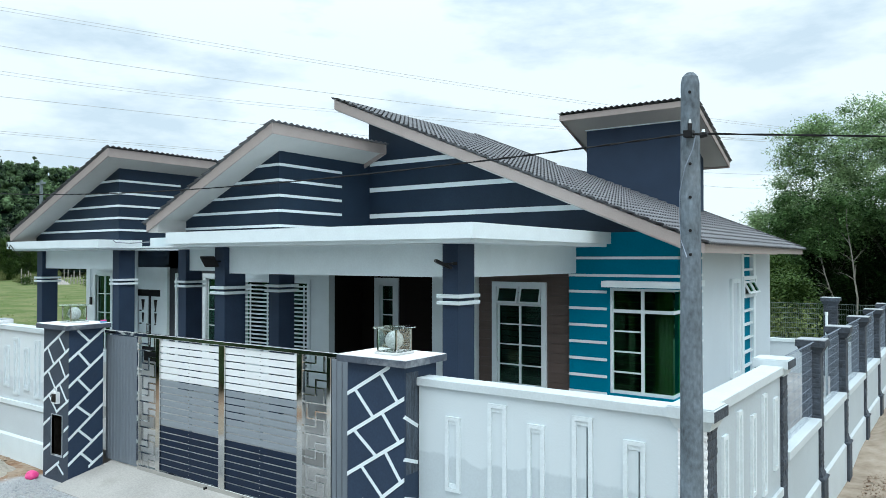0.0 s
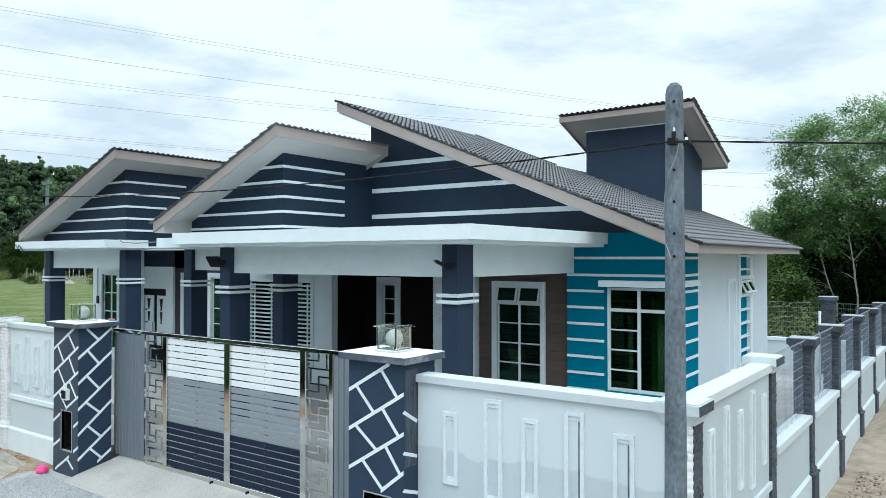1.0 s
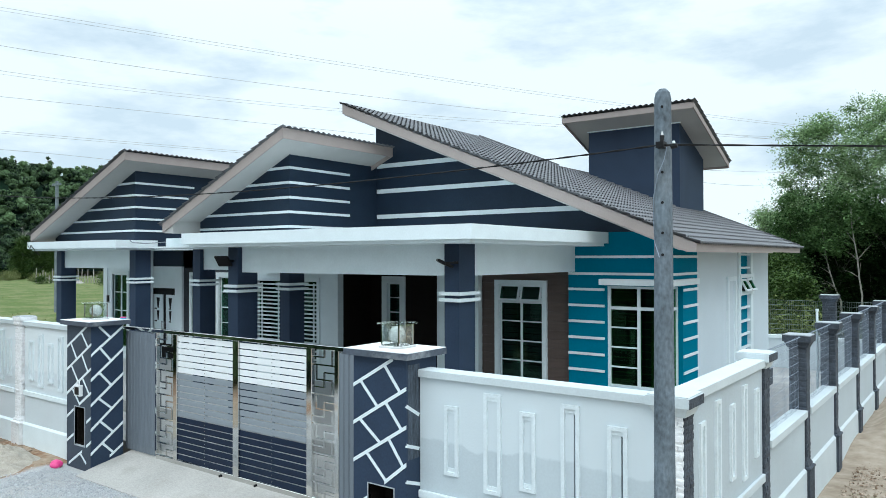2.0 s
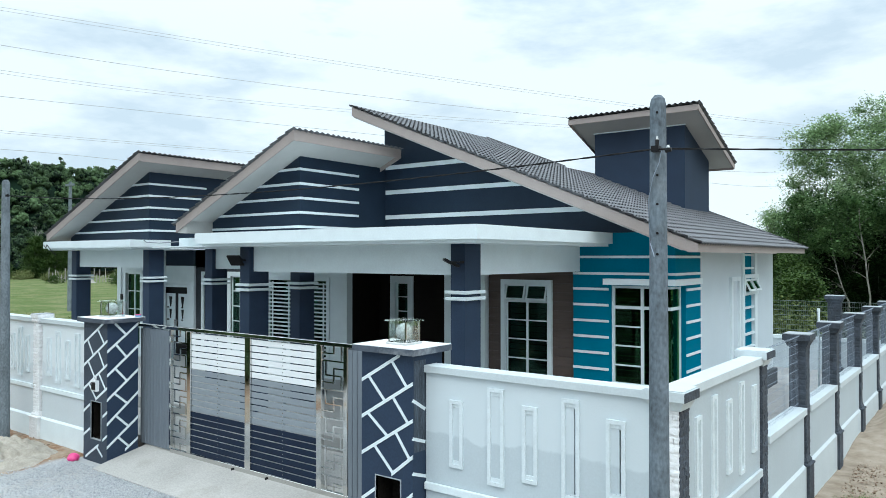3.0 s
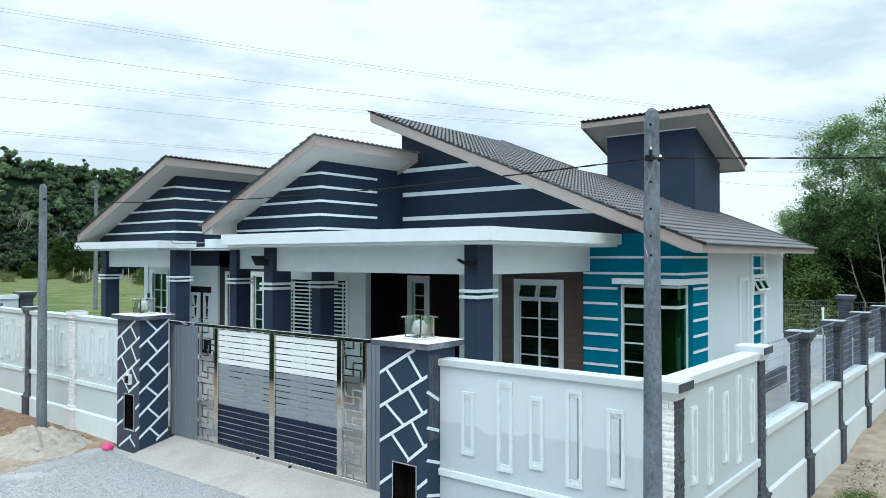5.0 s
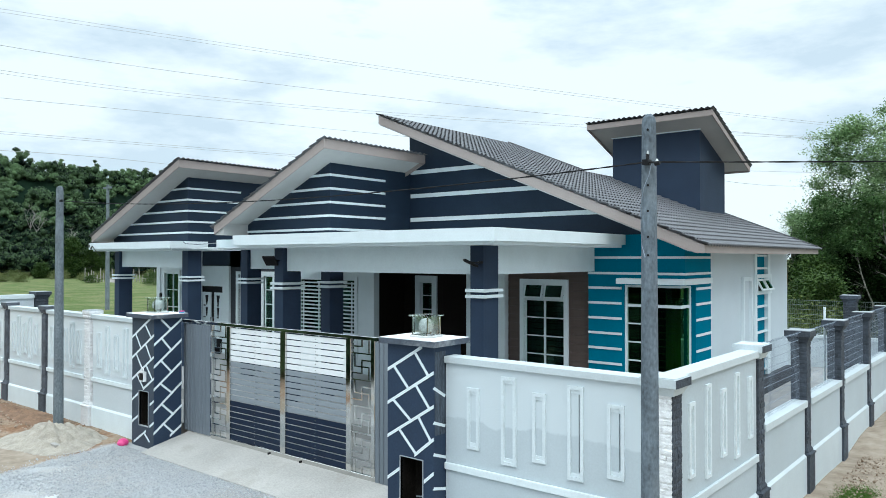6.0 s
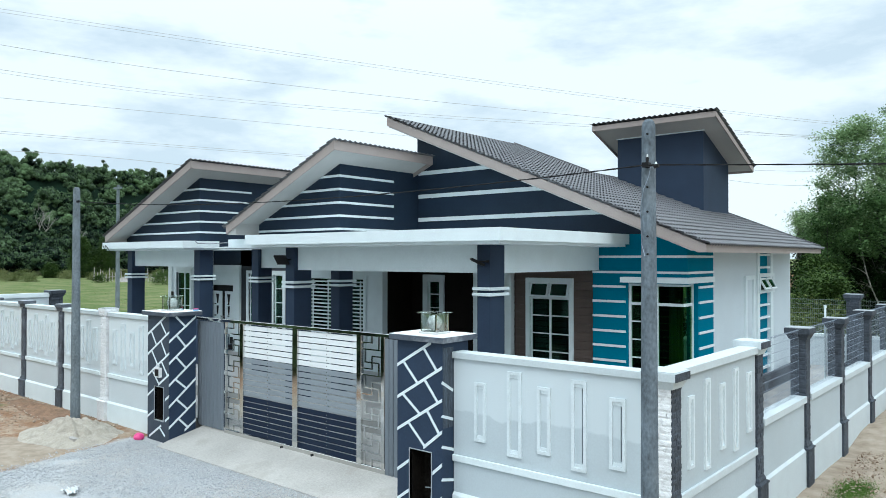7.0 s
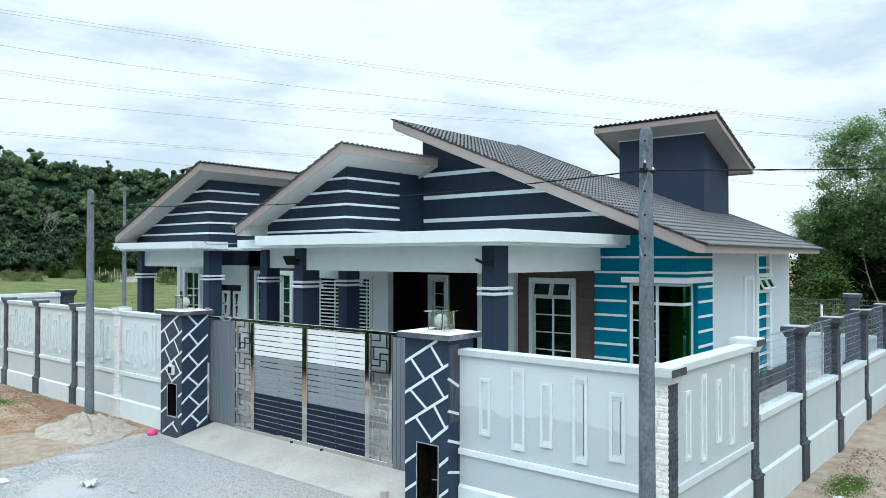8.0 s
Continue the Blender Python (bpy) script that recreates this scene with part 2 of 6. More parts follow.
def leaf_material(name, dark, light, scale, tone=0.0, thin=0.0, spec=0.08):
    m = bpy.data.materials.new(name)
    m.use_nodes = True
    n, l = m.node_tree.nodes, m.node_tree.links
    b = n["Principled BSDF"]
    b.inputs["Roughness"].default_value = 0.6
    b.inputs["Specular IOR Level"].default_value = spec
    geo = n.new("ShaderNodeNewGeometry")
    no = n.new("ShaderNodeTexNoise")
    no.inputs["Scale"].default_value = scale
    no.inputs["Detail"].default_value = 2
    l.new(geo.outputs["Position"], no.inputs["Vector"])
    ad = n.new("ShaderNodeMath")
    ad.operation = "MULTIPLY_ADD"
    ad.inputs[1].default_value = 0.45
    l.new(geo.outputs["Random Per Island"], ad.inputs[0])
    mu = n.new("ShaderNodeMath")
    mu.operation = "MULTIPLY"
    mu.inputs[1].default_value = 0.75 - tone
    l.new(no.outputs[0], mu.inputs[0])
    if tone:
        at = n.new("ShaderNodeAttribute")
        at.attribute_name = "tone"
        tn = n.new("ShaderNodeMath")
        tn.operation = "MULTIPLY_ADD"
        tn.inputs[1].default_value = tone
        l.new(at.outputs["Fac"], tn.inputs[0])
        l.new(mu.outputs[0], tn.inputs[2])
        l.new(tn.outputs[0], ad.inputs[2])
    else:
        l.new(mu.outputs[0], ad.inputs[2])
    r = n.new("ShaderNodeValToRGB")
    r.color_ramp.elements[0].position, r.color_ramp.elements[1].position = 0.3, 0.85
    r.color_ramp.elements[0].color, r.color_ramp.elements[1].color = (*dark, 1), (*light, 1)
    l.new(ad.outputs[0], r.inputs[0])
    l.new(r.outputs[0], b.inputs["Base Color"])
    if thin:
        # light that shines through the leaf
        tr = n.new("ShaderNodeBsdfTranslucent")
        l.new(r.outputs[0], tr.inputs[0])
        mx = n.new("ShaderNodeMixShader")
        mx.inputs[0].default_value = thin
        l.new(b.outputs[0], mx.inputs[1])
        l.new(tr.outputs[0], mx.inputs[2])
        l.new(mx.outputs[0], n["Material Output"].inputs[0])
    return m


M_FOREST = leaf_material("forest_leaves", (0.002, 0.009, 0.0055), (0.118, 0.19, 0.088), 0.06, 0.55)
M_UNDER = material("forest_floor", (0.006, 0.016, 0.009), 0.95, vary=0.3, bump=0.0, spec=0.05)
M_LEAF = leaf_material("tree_leaves", (0.016, 0.056, 0.022), (0.42, 0.58, 0.30), 0.9, thin=0.5)
M_MIDLEAF = leaf_material("mid_green_leaves", (0.006, 0.025, 0.009), (0.18, 0.31, 0.12), 1.0, thin=0.45)
# leaves coloured near black to hold the shade of the hollow under the trees
M_SHADED_LEAF = leaf_material("shaded_leaves", (0.001, 0.004, 0.0015), (0.011, 0.026, 0.007), 0.8, spec=0.02)
M_PASTURETREE = leaf_material("pasture_tree_leaves", (0.01, 0.03, 0.008), (0.075, 0.125, 0.032), 0.8)
M_WEED = leaf_material("weed_leaves", (0.085, 0.12, 0.038), (0.19, 0.205, 0.085), 0.3)
M_UNDERGROWTH = leaf_material("undergrowth_leaves", (0.018, 0.04, 0.010), (0.15, 0.185, 0.065), 0.9)
M_TUFT = leaf_material("pasture_tufts", (0.13, 0.175, 0.055), (0.24, 0.27, 0.105), 0.08)
M_GRASS = leaf_material("grass_blades", (0.04, 0.10, 0.015), (0.13, 0.22, 0.05), 1.2)


def ground_material():
    """Gravel before the gate, red-brown earth along the walls, pasture beyond."""
    m = bpy.data.materials.new("ground_mix")
    m.use_nodes = True
    n, l = m.node_tree.nodes, m.node_tree.links
    b = n["Principled BSDF"]
    b.inputs["Roughness"].default_value = 0.95
    b.inputs["Specular IOR Level"].default_value = 0.08
    geo = n.new("ShaderNodeNewGeometry")

    def tex(scale, detail=6, rough=0.6):
        t = n.new("ShaderNodeTexNoise")
        t.inputs["Scale"].default_value, t.inputs["Detail"].default_value, t.inputs["Roughness"].default_value = scale, detail, rough
        l.new(geo.outputs["Position"], t.inputs["Vector"])
        return t.outputs[0]

    def ramp(src, stops):
        r = n.new("ShaderNodeValToRGB")
        e = r.color_ramp.elements
        while len(e) < len(stops):
            e.new(0.5)
        for k, (p, c) in enumerate(stops):
            e[k].position = p
            e[k].color = (*c, 1)
        l.new(src, r.inputs[0])
        return r.outputs[0]

    def mix(f, a, c):
        x = n.new("ShaderNodeMix")
        x.data_type = "RGBA"
        l.new(f, x.inputs[0])
        l.new(a, x.inputs[6])
        l.new(c, x.inputs[7])
        return x.outputs[2]

    def attr(name):
        a = n.new("ShaderNodeAttribute")
        a.attribute_name = name
        return a.outputs["Fac"]

    def edge(src, wobble=0.5, scale=2.0):
        t = tex(scale, 6)
        s = n.new("ShaderNodeMath")
        s.operation = "MULTIPLY_ADD"
        s.inputs[1].default_value, s.inputs[2].default_value = wobble, -wobble / 2
        l.new(t, s.inputs[0])
        a = n.new("ShaderNodeMath")
        l.new(src, a.inputs[0])
        l.new(s.outputs[0], a.inputs[1])
        r = n.new("ShaderNodeMapRange")
        r.inputs["From Min"].default_value, r.inputs["From Max"].default_value = 0.42, 0.58
        l.new(a.outputs[0], r.inputs["Value"])
        return r.outputs[0]

    dirt = mix(edge(tex(0.9), 0.4, 6.0), ramp(tex(14), [(0.3, (0.155, 0.085, 0.05)), (0.7, (0.345, 0.205, 0.125))]),
               ramp(tex(9), [(0.3, (0.29, 0.215, 0.15)), (0.7, (0.43, 0.345, 0.265))]))
    vor = n.new("ShaderNodeTexVoronoi")
    vor.inputs["Scale"].default_value = 105
    l.new(geo.outputs["Position"], vor.inputs["Vector"])
    sep = n.new("ShaderNodeSeparateColor")
    l.new(vor.outputs["Color"], sep.inputs[0])
    gravel = ramp(sep.outputs[0], [(0.0, (0.345, 0.357, 0.368)), (0.5, (0.405, 0.417, 0.427)), (1.0, (0.465, 0.477, 0.485))])
    grass = mix(edge(tex(0.35, 5), 0.5, 1.5), ramp(tex(5, 8), [(0.3, (0.055, 0.09, 0.026)), (0.7, (0.135, 0.178, 0.06))]),
                ramp(tex(4, 8), [(0.3, (0.11, 0.13, 0.05)), (0.7, (0.21, 0.22, 0.105))]))
    mud = ramp(tex(3.5, 9), [(0.3, (0.25, 0.20, 0.15)), (0.7, (0.40, 0.34, 0.275))])
    c = mix(edge(attr("mud"), 0.6, 1.6), dirt, mud)
    dusty = ramp(sep.outputs[0], [(0.0, (0.37, 0.35, 0.325)), (1.0, (0.48, 0.46, 0.43))])
    patch = n.new("ShaderNodeMath")
    patch.operation = "MULTIPLY"
    patch.inputs[1].default_value = 0.7
    l.new(edge(tex(0.55, 4), 0.3, 3.0), patch.inputs[0])
    gravel = mix(patch.outputs[0], gravel, dusty)
    c = mix(edge(attr("gravel"), 0.35, 2.5), c, gravel)
    c = mix(edge(attr("grass"), 0.7, 1.2), c, grass)
    l.new(c, b.inputs["Base Color"])
    bp = n.new("ShaderNodeBump")
    bp.inputs["Strength"].default_value, bp.inputs["Distance"].default_value = 0.14, 0.02
    l.new(vor.outputs["Distance"], bp.inputs["Height"])
    l.new(bp.outputs[0], b.inputs["Normal"])
    return m


M_GROUND = ground_material()

# ---- mesh helpers ----
HOME = {}


def box(bm, x0, x1, y0, y1, z0, z1):
    v = [bm.verts.new(p) for p in ((x0, y0, z0), (x1, y0, z0), (x1, y1, z0), (x0, y1, z0), (x0, y0, z1), (x1, y0, z1), (x1, y1, z1), (x0, y1, z1))]
    for f in ((3, 2, 1, 0), (4, 5, 6, 7), (0, 1, 5, 4), (1, 2, 6, 5), (2, 3, 7, 6), (3, 0, 4, 7)):
        bm.faces.new([v[k] for k in f])
    return v


def one_box(x0, x1, y0, y1, z0, z1, bevel=0.0):
    bm = bmesh.new()
    box(bm, x0, x1, y0, y1, z0, z1)
    if bevel:
        bmesh.ops.bevel(bm, geom=bm.edges[:], offset=bevel, segments=1, affect="EDGES")
    return bm


def prism(bm, points, axis, a, b):
    """Extrudes an outline of (u, v) along an axis: 'x' takes (y, z), 'y' takes (x, z), 'z' takes (x, y)."""
    def place(u, v, w):
        return {"x": (w, u, v), "y": (u, w, v), "z": (u, v, w)}[axis]
    lo = [bm.verts.new(place(u, v, a)) for u, v in points]
    hi = [bm.verts.new(place(u, v, b)) for u, v in points]
    bm.faces.new(lo)
    bm.faces.new(hi[::-1])
    for k in range(len(points)):
        j = (k + 1) % len(points)
        bm.faces.new([lo[j], lo[k], hi[k], hi[j]])


def tube(bm, a, b, r0, r1=None, sides=8):
    a, b = Vector(a), Vector(b)
    r1 = r0 if r1 is None else r1
    q = (b - a).to_track_quat("Z", "Y")
    rings = []
    for c, r in ((a, r0), (b, r1)):
        rings.append([bm.verts.new(c + q @ Vector((r * math.cos(2 * math.pi * k / sides), r * math.sin(2 * math.pi * k / sides), 0))) for k in range(sides)])
    for k in range(sides):
        j = (k + 1) % sides
        bm.faces.new([rings[0][k], rings[0][j], rings[1][j], rings[1][k]])
    bm.faces.new(rings[0][::-1])
    bm.faces.new(rings[1])


def path_tube(bm, points, r, sides=6):
    rings = []
    for k, p in enumerate(points):
        p = Vector(p)
        d = Vector(points[min(k + 1, len(points) - 1)]) - Vector(points[max(k - 1, 0)])
        q = d.to_track_quat("Z", "Y")
        rr = r[k] if isinstance(r, (list, tuple)) else r
        rings.append([bm.verts.new(p + q @ Vector((rr * math.cos(2 * math.pi * s / sides), rr * math.sin(2 * math.pi * s / sides), 0))) for s in range(sides)])
    for r0, r1 in zip(rings, rings[1:]):
        for k in range(sides):
            j = (k + 1) % sides
            bm.faces.new([r0[k], r0[j], r1[j], r1[k]])
    bm.faces.new(rings[0][::-1])
    bm.faces.new(rings[-1])


def mesh_of(name, bm, mat, smooth=False):
    bmesh.ops.recalc_face_normals(bm, faces=bm.faces[:])
    me = bpy.data.meshes.new(name)
    bm.to_mesh(me)
    bm.free()
    me.materials.append(mat)
    if smooth:
        me.shade_smooth()
    return me


def thing(name, at=(0, 0, 0), label="", category="", group="", kind="", rz=0.0):
    ob = new(name)
    ob.empty_display_size = 0.2
    ob.matrix_basis = pose(*at, 0, 0, rz)
    HOME[ob.name] = pose(*at, 0, 0, rz)
    return tagged(ob, label, category, group, kind)


def part(name, bm, mat, parent, label="", smooth=False, local=False):
    """One mesh under a thing or a part, given in world coordinates (or in the thing's own with local)."""
    home = HOME[parent.name]
    if not local:
        bm.transform(home.inverted())
    ob = new(name, mesh_of(name, bm, mat, smooth))
    ob.parent = parent
    HOME[ob.name] = home
    return tagged(ob, label)


def piece(name, me, parent, at=Matrix.Identity(4)):
    """A piece that shares its mesh with its likes; at is its pose in the thing's own space."""
    ob = new(name, me)
    ob.parent = parent
    ob.matrix_basis = at
    return ob


def solid(name, bm, mat, label="", category="", group="", kind="", smooth=False):
    ob = new(name, mesh_of(name, bm, mat, smooth))
    HOME[ob.name] = Matrix.Identity(4)
    return tagged(ob, label, category, group, kind)


def weld(bm):
    """Joins touching boxes into one shell and drops the faces between them."""
    bmesh.ops.remove_doubles(bm, verts=bm.verts[:], dist=1e-5)
    bm.verts.index_update()
    seen = {}
    for f in bm.faces:
        seen.setdefault(frozenset(v.index for v in f.verts), []).append(f)
    twins = [f for fs in seen.values() if len(fs) > 1 for f in fs]
    if twins:
        bmesh.ops.delete(bm, geom=twins, context="FACES_ONLY")
    return bm


def wall_xz(y0, y1, x0, x1, z0, z1, holes=()):
    """A wall along x with holes (x0, x1, z0, z1) through it."""
    bm = bmesh.new()
    xs = sorted({x0, x1, *[h[0] for h in holes], *[h[1] for h in holes]})
    for a, b in zip(xs, xs[1:]):
        m = (a + b) / 2
        cuts = sorted((h[2], h[3]) for h in holes if h[0] < m < h[1])
        z = z0
        for c0, c1 in cuts:
            if c0 > z + 1e-4:
                box(bm, a, b, y0, y1, z, c0)
            z = c1
        if z < z1 - 1e-4:
            box(bm, a, b, y0, y1, z, z1)
    return weld(bm)


def wall_yz(x0, x1, y0, y1, z0, z1, holes=()):
    bm = wall_xz(x0, x1, y0, y1, z0, z1, holes)
    for v in bm.verts:
        v.co = Vector((v.co.y, v.co.x, v.co.z))
    return bm


def moulding_xz(bm, x0, x1, z0, z1, y0, y1, w):
    """A rectangular border of width w in the plane of a wall along x."""
    box(bm, x0, x0 + w, y0, y1, z0, z1)
    box(bm, x1 - w, x1, y0, y1, z0, z1)
    box(bm, x0 + w, x1 - w, y0, y1, z0, z0 + w)
    box(bm, x0 + w, x1 - w, y0, y1, z1 - w, z1)


def smooth_step(a, b, v):
    t = np.clip((v - a) / (b - a), 0, 1)
    return t * t * (3 - 2 * t)

# ---- ground ----
YARD = 0.30


def ground_height(x, y):
    lane = smooth_step(-6.0, -2.0, x) * (1 - smooth_step(15.0, 20.0, y))
    z = -0.22 * lane + 0.22 * smooth_step(15, 20, y) * smooth_step(-6, -2, x)
    inside = (x > -23.8) & (x < -1.6) & (y > 7.2) & (y < 27)
    return np.where(inside, np.minimum(z, -0.05), z)


def ground_axis(lo, hi, step, far):
    mid = list(np.arange(lo, hi + 1e-6, step))
    g, out = step, []
    p = 0.0
    while p < far:
        g *= 1.35
        p += g
        out.append(p)
    return np.array([lo - v for v in out[::-1]] + mid + [hi + v for v in out])


gx, gy = ground_axis(-34, 12, 0.4, 1600), ground_axis(-14, 30, 0.4, 1600)
GX, GY = np.meshgrid(gx, gy)
GZ = ground_height(GX, GY)
near = (GX > -40) & (GX < 20) & (GY > -20) & (GY < 40)
rough_bits = np.array([noise.noise((x * 0.9, y * 0.9, 0.0)) + 0.6 * noise.noise((x * 2.3, y * 2.3, 5.0)) for x, y in zip(GX.ravel(), GY.ravel())]).reshape(GX.shape)
apron_zone = (GX > -13.2) & (GX < -5.0) & (GY > 5.2)
GZ = GZ + np.where(near & ~apron_zone, 0.035 * rough_bits, 0)
ng, mg = GX.shape
idx = np.arange(ng * mg).reshape(ng, mg)
quads = np.stack([idx[:-1, :-1], idx[:-1, 1:], idx[1:, 1:], idx[1:, :-1]], -1).reshape(-1, 4)
gme = bpy.data.meshes.new("ground")
gme.from_pydata(np.stack([GX, GY, GZ], -1).reshape(-1, 3).tolist(), [], quads.tolist())
gme.materials.append(M_GROUND)
gme.shade_smooth()
# where gravel lies: a drive before the gate that runs out to the road
gravel = smooth_step(7.4, 6.4, GY) * smooth_step(-13.5, -12.3, GX + 0.2 * (GY - 5.0)) * smooth_step(-1.4, -3.4, GX)
mud = 0.95 * np.exp(-((GX + 14.0) ** 2 / 2.6 + (GY - 4.3) ** 2 / 1.7)) + 0.45 * np.exp(-((GX + 17.0) ** 2 / 5 + (GY - 3.4) ** 2 / 2.0)) + 1.0 * smooth_step(-2.4, -1.7, GX)
gravel = np.maximum(gravel, smooth_step(2.5, 0.5, GY) * smooth_step(3, 1, GX) * smooth_step(-15.0, -13.8, GX))
pasture = np.maximum(smooth_step(-25.0, -30.0, GX), smooth_step(26.5, 31, GY))
tuft = np.exp(-((GX + 0.2) ** 2 / 1.2 + (GY - 12.6) ** 2 / 3.0)) * 0.5 + 0.6 * np.exp(-((GX + 19.2) ** 2 / 2 + (GY - 5.8) ** 2 / 0.4))
pasture = np.maximum(pasture, tuft)
pasture = np.maximum(pasture, smooth_step(1.8, 0.6, GY) * smooth_step(-13.8, -15.0, GX))
for aname, vals in (("gravel", gravel), ("grass", pasture), ("mud", mud)):
    at = gme.attributes.new(aname, "FLOAT", "POINT")
    at.data.foreach_set("value", vals.ravel().astype(np.float32))
ground = tagged(new("ground", gme), "pale grey gravel, red-brown earth and pasture grass", "ground", kind="structure")

yard = thing("yard_pavement", (-13, 14, YARD), "grey concrete yard paving round the house", "pavement", kind="structure")
bm = bmesh.new()
prism(bm, [(-23.8, 7.6), (-2.02, 7.6), (-1.75, 19.0), (-1.65, 24.3), (-23.8, 24.3)], "z", -0.2, YARD)
part("slab", bm, M_PAVE, yard)

apron = thing("driveway_apron", (-9, 6.5, 0), "pale concrete driveway apron before the gate", "pavement", kind="structure")
bm = bmesh.new()
prism(bm, [(6.42, -0.15), (7.6, -0.15), (7.6, YARD - 0.005), (7.35, 0.22), (6.7, 0.09), (6.42, 0.02)], "x", -12.075, -5.905)
# the slab runs on between the pillars
part("slab", bm, M_CONC, apron)

# ---- house ----
ROOF_T, MAIN_T = 0.22, 0.25
SL_A = 0.437
SL_B = (6.52 - 4.24) / (23.1 - 17.44)
SL_M = (7.30 - 3.98) / (11.50 - 3.43)
SL_T = 0.36

house = thing("house", (-13.5, 15, YARD), "single-storey house with slate blue, white and teal walls, tiled roofs", "house")

# floor slab and plinth
part("floor_slab", one_box(-22.6, -4.2, 9.0, 21.0, YARD - 0.1, 0.55), M_PORCHFLOOR, house, "pale grey tiled porch floor")
part("plinth", one_box(-4.2, -4.05, 14.9, 21.15, YARD - 0.1, 0.72), M_LEDGE, house, "dark stone plinth")


def roof_z_main(x):
    return 3.98 + SL_M * (-3.43 - x)


# --- main front wall: slate above, teal at the corner, openings cut through
WY = 13.36
bm = bmesh.new()
prism(bm, [(-11.40, 4.205), (-4.17, 4.205), (-4.17, roof_z_main(-4.17) - MAIN_T), (-11.40, roof_z_main(-11.40) - MAIN_T)], "y", WY, WY + 0.2)
upper = part("upper_wall", bm, M_SLATE_SHADED, house, "slate blue gable wall with white bands")
for z in (5.97, 5.36, 4.75):
    x1 = -3.43 + (3.98 - MAIN_T - z) / SL_M
    bm = bmesh.new()
    prism(bm, [(-11.34, z - 0.10), (x1 + 0.10 / SL_M, z - 0.10), (x1, z), (-11.34, z)], "y", WY - 0.03, WY + 0.01)
    part("band", bm, M_WHITE, upper, "white painted band")

# teal corner: front leaf and side leaf with a wrap-round window
WIN_Z0, WIN_Z1 = 1.20, 3.16
TX0, TX1 = -6.27, -4.17
bm = wall_xz(WY, WY + 0.2, TX0, -5.45, YARD, 4.20)
box(bm, -5.45, TX1, WY, WY + 0.2, WIN_Z1, 4.20)
box(bm, -5.45, TX1, WY, WY + 0.2, YARD, WIN_Z0)
teal = part("teal_front_wall", bm, M_TEAL, house, "teal painted corner wall with white bands")
bm = bmesh.new()
box(bm, TX1 - 0.2, TX1, 13.95, 14.87, YARD, 3.92)
box(bm, TX1 - 0.2, TX1, WY + 0.2, 13.95, WIN_Z1, 3.92)
box(bm, TX1 - 0.2, TX1, WY + 0.2, 13.95, YARD, WIN_Z0)
teal_side = part("teal_side_wall", bm, M_TEAL, house, "teal painted corner wall with white bands")
for z in (3.75, 3.42):
    part("band", one_box(TX0 - 0.0, TX1 + 0.025, WY - 0.025, WY + 0.01, z - 0.05, z), M_WHITE, teal)
    part("band", one_box(TX1 - 0.01, TX1 + 0.025, WY + 0.012, 14.86, z - 0.05, z), M_WHITE, teal_side)
for k in range(9):
    z = 3.11 - 0.318 * k
    part("band", one_box(TX0, -5.50, WY - 0.025, WY + 0.01, z - 0.05, z), M_WHITE, teal)
    part("band", one_box(TX1 - 0.01, TX1 + 0.025, 13.97, 14.86, z - 0.05, z), M_WHITE, teal_side)

# hood over the corner window
bm = bmesh.new()
prism(bm, [(-5.50, 13.08), (-4.06, 13.08), (-4.06, 14.66), (-4.166, 14.66), (-4.166, 13.355), (-5.50, 13.355)], "z", 3.185, 3.30)
part("window_hood", bm, M_WHITE, house, "white concrete window hood")

# corner window
win = part("corner_window", one_box(-5.448, -5.40, WY + 0.03, WY + 0.13, WIN_Z0, WIN_Z1), M_WHITE, house, "white framed corner window with green glass")


def wbar(parent, x0, x1, y0, y1, z0, z1, name="bar"):
    return part(name, one_box(x0, x1, y0, y1, z0, z1), M_CONC if name == "grille_bar" else M_WHITE, parent)


CX, CY = -4.27, WY + 0.06
wbar(win, -4.865, -4.81, CY - 0.01, CY + 0.07, WIN_Z0, WIN_Z1, "mullion")
for a, b in ((-5.40, -4.865), (-4.81, CX)):
    wbar(win, a, b, CY, CY + 0.06, WIN_Z0, WIN_Z0 + 0.06)
    wbar(win, a, b, CY, CY + 0.06, WIN_Z1 - 0.05, WIN_Z1)
    wbar(win, a, b, CY - 0.004, CY + 0.06, 2.705, 2.765, "transom")
for z in (2.345, 1.965, 1.585):
    wbar(win, -5.40, -4.865, CY + 0.004, CY + 0.05, z, z + 0.028)
wbar(win, CX - 0.06, CX, CY + 0.062, 13.90, 2.705, 2.765, "transom")
wbar(win, CX - 0.06, CX, CY + 0.062, 13.90, WIN_Z0, WIN_Z0 + 0.06)
wbar(win, CX - 0.06, CX, CY + 0.062, 13.90, WIN_Z1 - 0.05, WIN_Z1)
wbar(win, CX - 0.07, CX + 0.01, 13.90, 13.945, WIN_Z0, WIN_Z1, "jamb")
for a, b, z0, z1 in ((-5.40, -4.865, 2.765, 3.11), (-5.40, -4.865, 1.26, 2.705), (-4.81, CX - 0.02, 2.765, 3.11), (-4.81, CX - 0.02, 1.26, 2.705)):
    part("pane", one_box(a, b, CY + 0.028, CY + 0.034, z0, z1), M_OLIVE, win, "green tinted glass").visible_shadow = False
for z0, z1 in ((2.765, 3.11), (1.26, 2.705)):
    part("pane", one_box(CX - 0.028, CX - 0.022, CY + 0.04, 13.90, z0, z1), M_OLIVE, win, "green tinted glass").visible_shadow = False
